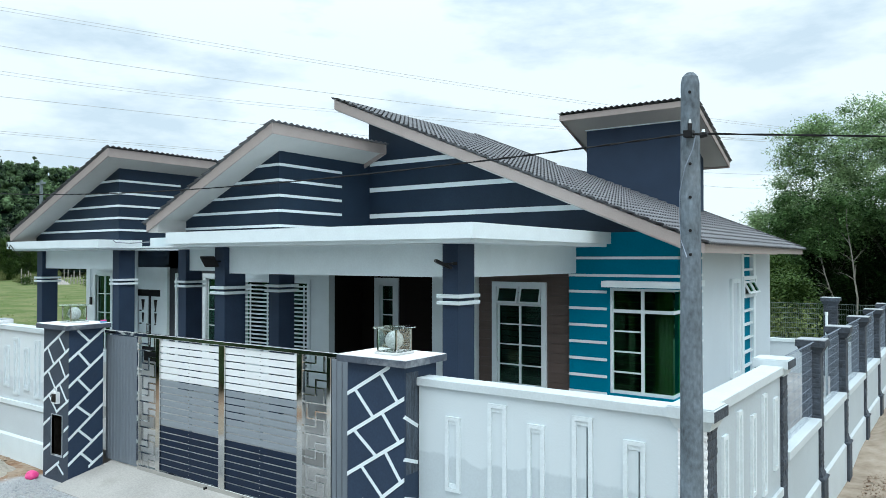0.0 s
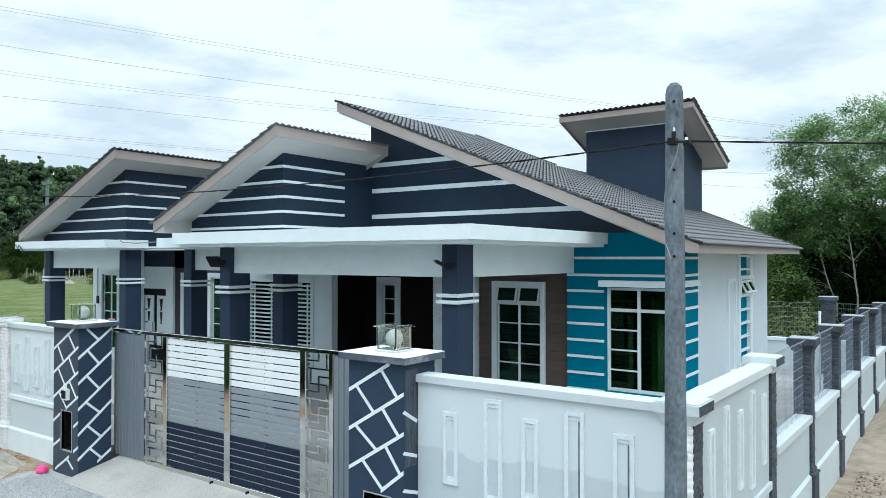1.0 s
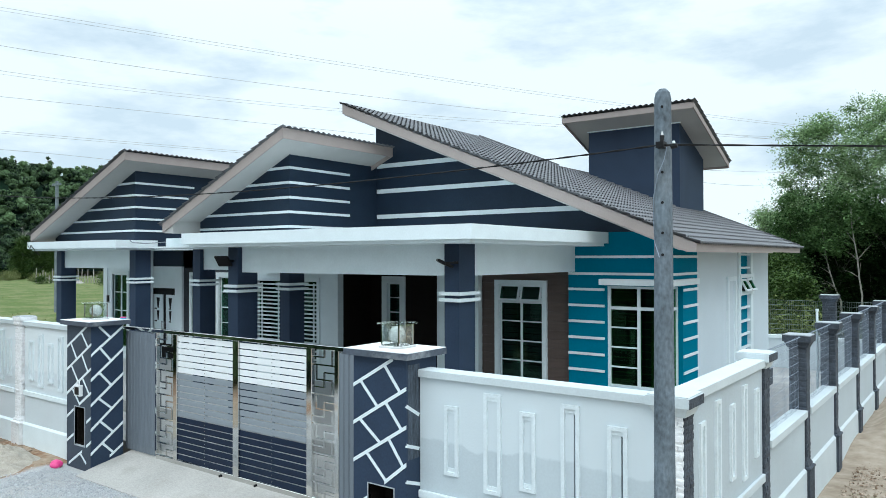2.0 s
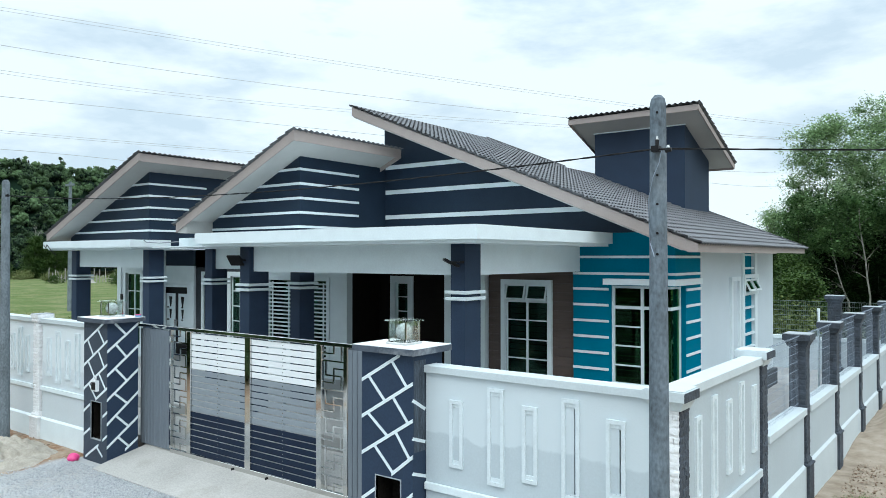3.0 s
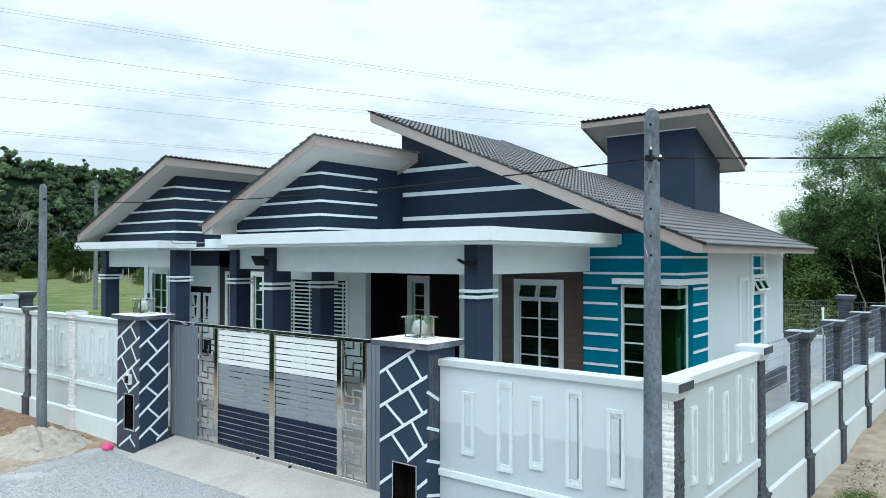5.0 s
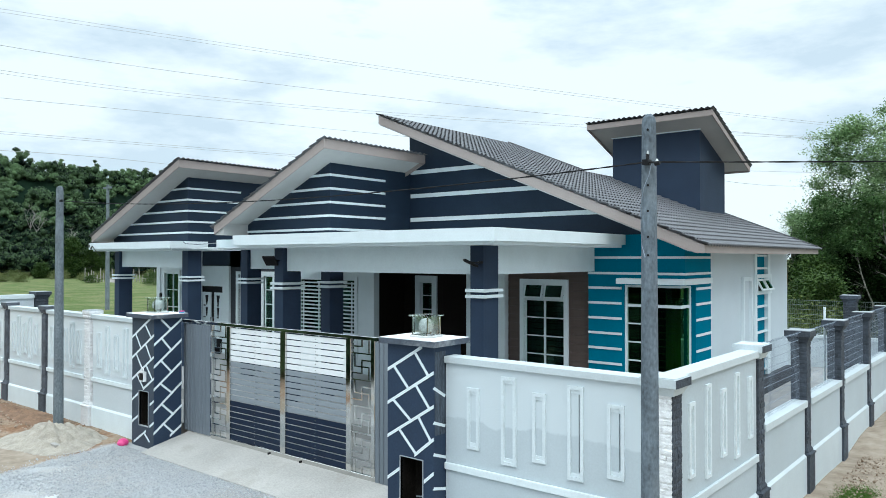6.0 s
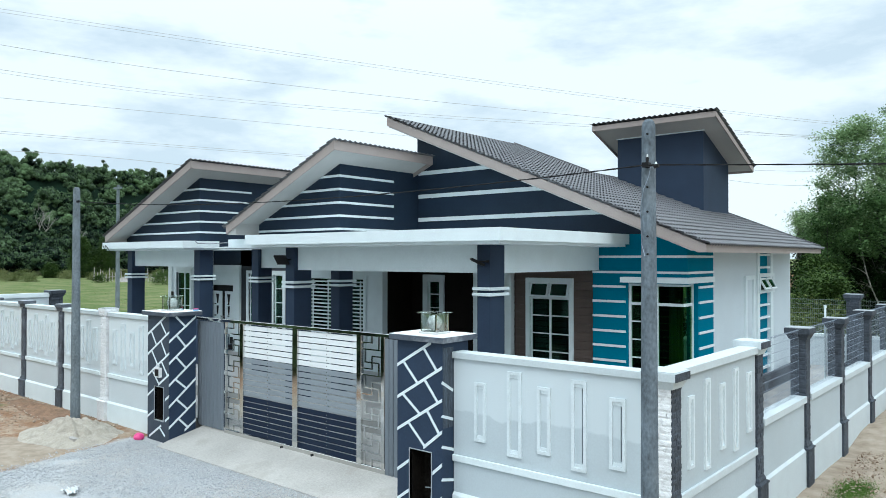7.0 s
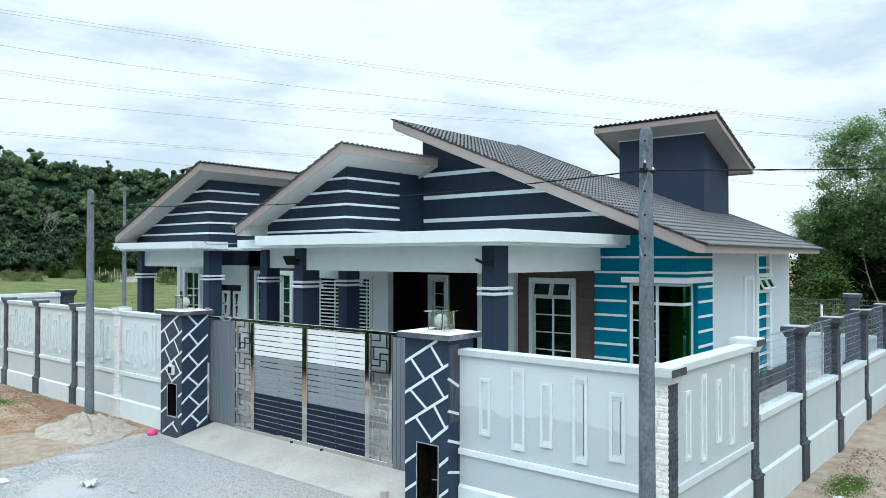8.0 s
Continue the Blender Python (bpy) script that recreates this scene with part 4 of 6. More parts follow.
def wall_bay(x0, x1, frames, label, slit=False, lift=0.0):
    """A full-height white wall bay along x, with slotted mouldings, a coping, a band and a plinth."""
    bay = thing("boundary_wall_bay", ((x0 + x1) / 2, FY + 0.08, 0), label, "wall", "boundary wall bays", kind="structure")
    holes = [(b - 0.072, b - 0.055, c + 0.1, d - 0.1) for a, b, c, d in frames[3:]] if slit else []
    part("panel", wall_xz(FY, FY + 0.15, x0, x1, -0.3, COP0 + lift, holes), M_COAT if slit else M_COATED, bay, "white plaster panel")
    part("coping", one_box(x0, x1, FY - 0.05, FY + 0.20, COP0 + lift, COP1 + lift, 0.006), M_COPING, bay)
    part("band", one_box(x0, x1, FY - 0.04, FY, 0.88 + 1.6 * lift, 0.97 + 1.6 * lift, 0.006), M_WHITE, bay)
    bm = bmesh.new()
    prism(bm, [(FY, -0.3), (FY, 0.45), (FY - 0.035, 0.41), (FY - 0.035, -0.3)], "x", x0, x1)
    part("plinth", bm, M_WHITE, bay)
    for f in frames:
        bm = bmesh.new()
        slot_frames(bm, [f], FY)
        weld(bm)
        part("slot_moulding", bm, M_MOULD, bay, "white slotted moulding")
    return bay


wall_bay(-5.06, -2.19, [(-4.69, -4.50, 1.21, 2.01), (-4.15, -3.93, 1.10, 2.21), (-3.69, -3.50, 1.21, 2.06), (-3.20, -2.99, 1.09, 2.20), (-2.69, -2.48, 1.20, 2.045)],
         "white plastered boundary wall with five slotted mouldings", slit=True)


def bay_frames(x0, x1, count=5):
    out = []
    step = (x1 - x0) / count
    for k in range(count):
        c = x0 + (k + 0.5) * step
        z0, z1 = ((1.31, 2.08), (1.20, 2.24))[k % 2]
        out.append((c - 0.1, c + 0.1, z0, z1))
    return out


LEFT_POSTS = (-15.27, -17.57, -19.85, -22.1)
edges = [-12.95] + list(LEFT_POSTS) + [-23.95]
for a, b in zip(edges, edges[1:]):
    x1 = a - (0.0 if a == -12.95 else 0.19)
    x0 = b + 0.19
    wall_bay(x0, x1, bay_frames(x0 + 0.1, x1 - 0.1, 5 if x1 - x0 > 1.7 else 3), "white plastered boundary wall with slotted mouldings", lift=0.07)


def stone_post(x, y, label, mat, top=2.40, cap_mat=None, rz=0.0, w=0.36, cap_h=0.10, cap_w=0.54, base_z=-0.3, side_mat=None, foot=0.47, top_mat=None):
    """A square post of rough stone courses on a smooth foot, with a moulded cap. Returns the thing."""
    p = thing("boundary_post", (x, y, 0), label, "fence post", "boundary posts", kind="structure", rz=rz)
    h = w / 2
    part("core", one_box(-h + 0.012, h - 0.012, -h + 0.012, h - 0.012, base_z, top), mat, p, local=True)
    bm = bmesh.new()
    fr = [(h + 0.055, base_z), (h + 0.055, foot - 0.07), (h + 0.07, foot - 0.06), (h + 0.07, foot - 0.035), (h + 0.03, foot - 0.015), (h + 0.03, foot + 0.01), (h + 0.008, foot + 0.05)]
    fl = [[bm.verts.new((sx * r, sy * r, zz)) for sx, sy in ((-1, -1), (1, -1), (1, 1), (-1, 1))] for r, zz in fr]
    for l0, l1 in zip(fl, fl[1:]):
        for i in range(4):
            bm.faces.new([l0[i], l0[(i + 1) % 4], l1[(i + 1) % 4], l1[i]])
    bm.faces.new(fl[0][::-1])
    bm.faces.new(fl[-1])
    part("foot", bm, mat, p, local=True)
    rng = random.Random(int(x * 100) + int(y * 10))
    z = foot + 0.01
    while z < top - 0.13:
        ch = rng.uniform(0.055, 0.095)
        for side in (0, 1):
            sm = side_mat if (side_mat and side == 1) else mat
            cut = rng.uniform(-0.6, 0.6) * h
            for u0, u1 in ((-h, cut), (cut, h)):
                d, tilt = rng.uniform(0.004, 0.013), rng.uniform(-0.003, 0.003)
                bm = bmesh.new()
                lo = [bm.verts.new((u, -h + o, zz)) for u, o, zz in ((u0, 0.03, z), (u0, -d * 0.35, z), (u0 + 0.008, -d - tilt, z + ch * 0.3), (u0 + 0.006, -d * 0.9 - tilt, z + ch * 0.75), (u0, -d * 0.3, z + ch), (u0, 0.03, z + ch))]
                hi = [bm.verts.new((u, -h + o, zz)) for u, o, zz in ((u1, 0.03, z), (u1, -d * 0.35, z), (u1 - 0.008, -d + tilt, z + ch * 0.3), (u1 - 0.006, -d * 0.9 + tilt, z + ch * 0.75), (u1, -d * 0.3, z + ch), (u1, 0.03, z + ch))]
                bm.faces.new(lo)
                bm.faces.new(hi[::-1])
                for i in range(6):
                    bm.faces.new([lo[(i + 1) % 6], lo[i], hi[i], hi[(i + 1) % 6]])
                bm.transform(Matrix.Rotation(radians(90 * side), 4, "Z"))
                part("stone", bm, sm, p, local=True)
        z += ch
    cw = cap_w / 2
    bm = bmesh.new()
    lower = h + 0.02
    rings = [(lower, top - 0.09), (lower + 0.015, top - 0.05), (cw - 0.02, top), (cw, top + 0.005), (cw, top + cap_h)]
    loops = [[bm.verts.new((sx * r, sy * r, zz)) for sx, sy in ((-1, -1), (1, -1), (1, 1), (-1, 1))] for r, zz in rings]
    for l0, l1 in zip(loops, loops[1:]):
        for i in range(4):
            j = (i + 1) % 4
            bm.faces.new([l0[i], l0[j], l1[j], l1[i]])
    bm.faces.new(loops[0][::-1])
    bm.faces.new(loops[-1])
    cap = part("cap", bm, cap_mat or mat, p, local=True)
    part("cap_top", one_box(-cw + 0.012, cw - 0.012, -cw + 0.012, cw - 0.012, top + cap_h - 0.006, top + cap_h + 0.012), top_mat or M_CAPTOP, cap, "white painted cap top", local=True)
    return p


for k, x in enumerate(LEFT_POSTS):
    stone_post(x, FY + 0.08, "white painted rough stone boundary post" if k == 0 else "dark grey rough stone boundary post", M_STONEWHITE if k == 0 else M_GREYSTONE_LIT, cap_w=0.33, cap_h=0.08, w=0.24 if k == 0 else 0.19, top=2.46)

# side boundary: skewed a little against the house
SK = -1.25
SO = Vector((-1.92, 6.9, 0))
side_dir = Vector((math.sin(radians(-SK)), math.cos(radians(-SK)), 0))


def along(d, inset=0.0):
    p = SO + side_dir * d + Vector((-math.cos(radians(SK)), -math.sin(radians(SK)), 0)) * inset
    return p


corner_post = stone_post(*along(0.14, 0.14)[:2], "rough stone corner post, painted white to the street and grey to the lane", M_STONEWHITE, side_mat=M_GREYSTONE, top=2.31, cap_h=0.10, cap_w=0.42, rz=SK, cap_mat=M_COPING, top_mat=M_COPING, w=0.26)
part("cap_side", one_box(0.206, 0.214, -0.21, 0.21, 2.315, 2.405), M_GREYSTONE, corner_post, "grey painted cap side", local=True)


def side_bay(d0, d1, full, label):
    """A bay of the lane-side wall, built along x and then turned."""
    c = along((d0 + d1) / 2)
    b = thing("boundary_wall_bay", (c.x, c.y, 0), label, "wall", "boundary wall bays", kind="structure", rz=90 + SK)
    L = (d1 - d0) / 2
    if full:
        rel = [v - (d0 + d1) / 2 for v in (0.64, 1.16, 1.70, 2.20, 2.75)]
        zs = ((1.20, 2.06), (1.08, 2.20), (1.22, 2.07), (1.10, 2.21), (1.25, 2.09))
        frames = [(r - 0.085, r + 0.085, z0, z1) for r, (z0, z1) in zip(rel, zs)]
        part("panel", one_box(-L, L, 0.05, 0.20, -0.5, 2.32), M_LANE_DIMMED, b, "white plaster panel", local=True)
        part("coping", one_box(-L, L, -0.0, 0.25, 2.32, 2.42, 0.006), M_COPING, b, local=True)
        part("band", one_box(-L, L, 0.01, 0.05, 0.87, 0.97, 0.006), M_COPING, b, local=True)
        for a, c2, z0, z1 in frames:
            bm = bmesh.new()
            slot_frames(bm, [(a, c2, z0, z1)], 0.05)
            weld(bm)
            part("slot_moulding", bm, M_MOULD, b, "white slotted moulding", local=True)
    else:
        part("panel", one_box(-L, L, 0.05, 0.20, -0.5, 1.22), M_LANE_DIMMED, b, "white plaster panel", local=True)
        part("coping", one_box(-L, L, 0.0, 0.25, 1.22, 1.33, 0.006), M_COPING, b, local=True)
    bm = bmesh.new()
    prism(bm, [(0.05, -0.5), (0.05, 0.44), (0.012, 0.40), (0.012, -0.5)], "x", -L, L)
    part("plinth", bm, M_COPING, b, local=True)
    return b


SIDE_POSTS = (3.20, 5.80, 8.42, 11.18, 13.9, 16.6)
side_bay(0.27, SIDE_POSTS[0] - 0.15, True, "white plastered boundary wall with five slotted mouldings")
for a, b in zip(SIDE_POSTS, SIDE_POSTS[1:]):
    side_bay(a + 0.15, b - 0.15, False, "low white boundary wall under a wire mesh panel")
for k, d in enumerate(SIDE_POSTS):
    p = along(d, 0.15)
    sp = stone_post(p.x, p.y, "dark grey rough stone boundary post with a white-topped cap", M_GREYSTONE, top=2.385, rz=SK, w=0.25, cap_w=0.41, cap_mat=M_COPING if k == 0 else None, top_mat=M_COPING if k == 0 else None)
    if k == 0:
        part("cap_side", one_box(0.203, 0.212, -0.207, 0.207, 2.39, 2.484), M_GREYSTONE, sp, "grey painted cap side", local=True)

# wire mesh panels above the low walls
for a, b in zip(SIDE_POSTS, SIDE_POSTS[1:]):
    c = along((a + b) / 2)
    mp_ob = thing("mesh_panel", (c.x, c.y, 1.33), "grey coated wire mesh panel on the low wall", "fence panel", "wire mesh panels", rz=90 + SK)
    L = (b - a) / 2 - 0.15
    for k in range(9):
        z = 0.06 + 0.135 * k
        y = 0.13 if k < 8 else 0.09
        bm = bmesh.new()
        tube(bm, (-L, y, z), (L, y, z), 0.004, sides=4)
        part("horizontal_wire", bm, M_WIRE, mp_ob, local=True)
    bm = bmesh.new()
    n = int(2 * L / 0.055)
    for k in range(n + 1):
        x = -L + 2 * L * k / n
        tube(bm, (x, 0.134, 0.0), (x, 0.134, 1.1), 0.0017, sides=3)
        tube(bm, (x, 0.134, 1.1), (x, 0.085, 1.16), 0.0017, sides=3)
    tagged(part("fine_wire", bm, M_WIRE, mp_ob, local=True), kind="stuff")

# white standpipe inside the lane wall
bm = bmesh.new()
at = along(8.50, 0.36)
path_tube(bm, [Vector((at.x, at.y, 0.2)), Vector((at.x, at.y, 2.70))], 0.022, 8)
tube(bm, (at.x, at.y, 2.68), (at.x, at.y, 2.73), 0.027, sides=8)
solid("standpipe", bm, M_WHITE, "thin white standpipe beside a boundary post", "pipe")

# far boundaries
back = thing("back_boundary", (-12, 24.3, 0), "low white rear boundary wall with a mesh fence", "wall", kind="structure")
part("panel", one_box(-23.8, -1.5, 24.3, 24.45, -0.2, 1.21), M_PLASTER, back)
part("coping", one_box(-23.8, -1.5, 24.25, 24.5, 1.21, 1.30), M_WHITE, back)
bm = bmesh.new()
for k in range(8):
    tube(bm, (-14, 24.38, 1.34 + 0.148 * k), (-1.5, 24.38, 1.34 + 0.148 * k), 0.006, sides=4)
for k in range(208):
    tube(bm, (-14 + 0.06 * k, 24.38, 1.30), (-14 + 0.06 * k, 24.38, 2.38), 0.0035, sides=3)
tagged(part("wire_mesh", bm, M_BACKWIRE, back), kind="stuff")
stone_post(-3.12, 24.38, "dark grey rough stone boundary post with a white-topped cap", M_GREYSTONE, top=2.47, w=0.34, cap_w=0.50)
west = thing("west_boundary", (-23.95, 8.3, 0), "white western boundary wall", "wall", kind="structure")
part("panel", one_box(-24.03, -23.88, 7.2, 9.2, -0.2, 2.42), M_PLASTER, west)
part("coping", one_box(-24.08, -23.83, 7.2, 9.2, 2.42, 2.55), M_WHITE, west)
stone_post(-23.95, 9.42, "dark grey rough stone boundary post with a white-topped cap", M_GREYSTONE, top=2.52, w=0.36, cap_w=0.5)
stone_post(-23.95, FY + 0.08, "dark grey rough stone boundary post", M_GREYSTONE, cap_w=0.46, cap_h=0.08)

# ---- gate pillars ----
def pillar_line(bm, face, a, b, w=0.02):
    """A raised white line on a pillar face; points are (across 0..1, height)."""
    kind, u0, u1, plane = face
    out = 0.007 if b[1] > a[1] else 0.004
    p0 = Vector((u0 + (u1 - u0) * a[0], a[1]))
    p1 = Vector((u0 + (u1 - u0) * b[0], b[1]))
    d = (p1 - p0).normalized()
    s = Vector((0, w / d.x)) if d.x > 0.5 and d.y > 0 else Vector((-d.y, d.x)) * w
    pts = [p0 + s, p0 - s, p1 - s, p1 + s]
    if kind == "front":
        prism(bm, [(p.x, p.y) for p in pts], "y", plane - out, plane + 0.01)
    else:
        prism(bm, [(p.x, p.y) for p in pts], "x", plane - 0.01, plane + out)


def gate_pillar(x0, x1, front_lines, side_lines, box_rect, label, street=None):
    y0, y1 = 6.68, 7.27
    p = thing("gate_pillar", ((x0 + x1) / 2, (y0 + y1) / 2, 0), label, "gate pillar", "gate pillars")
    bx0, bx1, bz0, bz1 = box_rect
    shaft = part("shaft", wall_xz(y0, y1, x0, x1, -0.25, 2.535, [(bx0, bx1, bz0, bz1)]), M_SLATE_LIT, p, "slate blue painted pillar shaft")
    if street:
        # the street face has a paler grey than the other faces
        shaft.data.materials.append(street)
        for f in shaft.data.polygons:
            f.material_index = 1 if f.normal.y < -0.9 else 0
    for face, lines in ((("front", x0, x1, y0), front_lines), (("side", y0, y1, x1), side_lines)):
        for a, b in lines:
            bm = bmesh.new()
            pillar_line(bm, face, a, b)
            part("white_line", bm, M_WHITE, p, "raised white line")
    # brick back and an added liner, near black for the shade inside the box
    part("box_back", one_box(bx0 - 0.01, bx1 + 0.01, y0 + 0.30, y0 + 0.34, bz0 - 0.01, bz1 + 0.01), M_BRICK_SHADED, p, "rough brick inside the open meter box")
    bm = bmesh.new()
    moulding_xz(bm, bx0, bx1, bz0, bz1, y0 + 0.04, y0 + 0.30, 0.012)
    part("box_liner", bm, M_BRICK_SHADED, p, "added sides of the open meter box, coloured dark for its shade")
    bm = bmesh.new()
    xc = bx0 + 0.68 * (bx1 - bx0)
    tube(bm, (xc, y0 + 0.14, bz0 + 0.012), (xc + 0.03, y0 + 0.16, bz1 - 0.015), 0.011, sides=6)
    tube(bm, (xc - 0.11, y0 + 0.15, bz0 + 0.3), (xc + 0.1, y0 + 0.15, bz0 + 0.33), 0.009, sides=6)
    part("conduit", bm, M_GREYBOARD, p, "thin grey conduit in the open meter box")
    bm = bmesh.new()
    moulding_xz(bm, bx0 - 0.012, bx1 + 0.012, bz0 - 0.008, bz1 + 0.008, y0 - 0.008, y0 + 0.05, 0.012)
    part("box_rim", bm, M_CAPTOP, p, "chipped rim of the meter box")
    bm = bmesh.new()
    c = 0.09
    box(bm, x0 - c, x1 + c, y0 - c, y1 + c, 2.535, 2.61)
    cap = part("cap", bm, M_CAP, p, "slate blue pillar cap with a white worn top")
    part("cap_top", one_box(x0 - c + 0.006, x1 + c - 0.006, y0 - c + 0.006, y1 + c - 0.006, 2.606, 2.618), M_STONEWHITE, cap, "white painted cap top")
    return p


R_BOX = (-5.66, -5.26, 0.14, 1.00)


def slants(rows, shorts):
    """Long slanting lines (across, height) -> (across, height), and the short cross pieces between them."""
    return [((u0, z0), (u1, z1)) for u0, z0, u1, z1 in rows + shorts]


right_lines = slants(
    [(0.0, 2.16, 0.76, 2.52), (0.0, 1.70, 1.0, 2.19), (0.0, 1.24, 1.0, 1.745), (0.60, 1.05, 1.0, 1.31), (0.0, 0.66, 0.27, 0.82), (0.80, 0.72, 1.0, 0.86), (0.0, 0.24, 0.27, 0.40), (0.80, 0.28, 1.0, 0.41)],
    [(0.14, 2.22, 0.47, 1.93), (0.61, 2.43, 0.88, 2.15), (0.13, 1.75, 0.51, 1.51), (0.63, 1.99, 0.91, 1.71), (0.26, 1.36, 0.61, 1.08), (0.68, 1.57, 0.94, 1.28)])
pillar_r = gate_pillar(-5.90, -5.07, right_lines, [((0.0, 1.99), (0.41, 1.85)), ((0.0, 1.53), (0.41, 1.45)), ((0.0, 1.11), (0.46, 1.02)), ((0.0, 0.66), (0.46, 0.6))], R_BOX,
                       "slate blue gate pillar with white zigzag lines and an open meter box")
part("bare_patch", wall_yz(-5.074, -5.0685, 6.71, 6.93, 1.35, 2.46), M_SCRAPED, pillar_r, "scraped patch of paint and cement")
L_BOX = (-12.62, -12.28, 0.42, 1.10)
left_lines = slants(
    [(0.0, 2.13, 0.84, 2.53), (0.0, 1.72, 1.0, 2.22), (0.0, 1.29, 1.0, 1.80), (0.52, 1.14, 1.0, 1.38), (0.0, 0.88, 0.29, 1.03), (0.83, 0.86, 1.0, 0.95), (0.0, 0.45, 0.29, 0.59), (0.83, 0.44, 1.0, 0.53), (0.10, 0.06, 0.65, 0.33)],
    [(0.58, 2.43, 0.86, 2.18), (0.17, 2.20, 0.41, 1.94), (0.62, 2.03, 0.87, 1.75), (0.20, 1.80, 0.51, 1.50), (0.66, 1.61, 0.95, 1.34), (0.24, 1.39, 0.54, 1.15), (0.58, 0.28, 0.82, 0.14)])
left_side = slants(
    [(0.0, 2.03, 1.0, 2.50), (0.0, 1.60, 1.0, 2.09), (0.0, 1.165, 1.0, 1.65), (0.0, 0.735, 1.0, 1.235), (0.0, 0.32, 1.0, 0.78), (0.58, 0.22, 1.0, 0.39)],
    [(0.24, 2.52, 0.60, 2.31), (0.28, 2.14, 0.60, 1.91), (0.26, 1.71, 0.64, 1.46), (0.23, 1.27, 0.64, 1.06), (0.29, 0.86, 0.68, 0.64), (0.36, 0.47, 0.70, 0.27)])
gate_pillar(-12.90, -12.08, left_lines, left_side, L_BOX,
                       "slate blue gate pillar with white zigzag lines, a doorbell and an open meter box", M_PALE_SLATE)
bell = thing("doorbell", (-12.42, 6.66, 1.38), "small white-rimmed doorbell box on the pillar", "doorbell")
bm = bmesh.new()
moulding_xz(bm, -12.53, -12.35, 1.30, 1.49, 6.62, 6.678, 0.028)
part("body", bm, M_WHITEBOARD, bell, "white box rim")
part("button", one_box(-12.505, -12.375, 6.612, 6.678, 1.325, 1.46), M_BLACK, bell, "black open front")
bm = bmesh.new()
path_tube(bm, [Vector((-12.46 + 0.045 * math.cos(0.5 * k), 6.655, 1.525 + 0.035 * math.sin(0.5 * k))) for k in range(14)], 0.011, 6)
part("hanger", bm, M_WHITEBOARD, bell, "white loop above the box")


def pillar_lamp(x, y, z):
    l = thing("pillar_lamp", (x, y, z), "square clear glass lamp with a frosted globe on a pillar cap", "lamp", "pillar lamps")
    part("base", one_box(x - 0.165, x + 0.165, y - 0.165, y + 0.165, z, z + 0.03, 0.005), M_STEEL, l)
    for sx in (-1, 1):
        for sy in (-1, 1):
            part("post", one_box(x + sx * 0.135 - 0.008, x + sx * 0.135 + 0.008, y + sy * 0.135 - 0.008, y + sy * 0.135 + 0.008, z + 0.03, z + 0.29), M_STEEL, l)
    for sx, sy in ((1, 0), (-1, 0), (0, 1), (0, -1)):
        bm = one_box(x + sx * 0.135 - (0.002 if sx else 0.124), x + sx * 0.135 + (0.002 if sx else 0.124), y + sy * 0.135 - (0.002 if sy else 0.124), y + sy * 0.135 + (0.002 if sy else 0.124), z + 0.032, z + 0.288)
        part("glass_side", bm, M_CLEAR, l, "clear glass pane").visible_shadow = False
    part("roof_plate", one_box(x - 0.178, x + 0.178, y - 0.178, y + 0.178, z + 0.29, z + 0.308, 0.004), M_CLEAR, l, "clear glass top plate")
    bm = bmesh.new()
    bmesh.ops.create_uvsphere(bm, u_segments=24, v_segments=14, radius=0.108)
    bm.transform(Matrix.Translation((x, y, z + 0.155)))
    part("globe", bm, M_FROST, l, "frosted white globe", smooth=True)
    return l


pillar_lamp(-5.46, 6.99, 2.618)
pillar_lamp(-12.50, 6.99, 2.618)
tin = thing("paint_tin", (-12.10, 7.28, 2.618), "small pink and blue tin on a pillar cap", "tin")
bm = bmesh.new()
tube(bm, (-12.10, 7.28, 2.618), (-12.10, 7.28, 2.645), 0.055, sides=14)
part("body", bm, material("blue_tin", (0.1, 0.3, 0.5), 0.4, vary=0.1), tin, "blue tin body")
bm = bmesh.new()
tube(bm, (-12.10, 7.28, 2.645), (-12.10, 7.28, 2.66), 0.05, sides=14)
part("lid", bm, M_PINK, tin, "pink lid")

# ---- gate ----
GTY = 7.42
gate = thing("sliding_gate", (-9.4, GTY, 0.25), "folding metal gate of white, grey and navy boards with steel fretwork", "gate")
part("top_rail", one_box(-12.25, -6.52, GTY - 0.035, GTY + 0.035, 2.42, 2.48, 0.006), M_STEEL, gate, "polished steel top rail")
part("bottom_rail", one_box(-11.25, -6.84, GTY - 0.032, GTY + 0.03, 0.215, 0.305, 0.006), M_STEEL, gate, "steel bottom rail")
for a, b in ((-10.74, -10.63), (-9.15, -9.01), (-7.49, -7.38), (-6.93, -6.85), (-11.27, -11.22)):
    part("post", one_box(a, b, GTY - 0.033, GTY + 0.033, 0.30, 2.42, 0.006), M_STEEL, gate, "polished steel post")
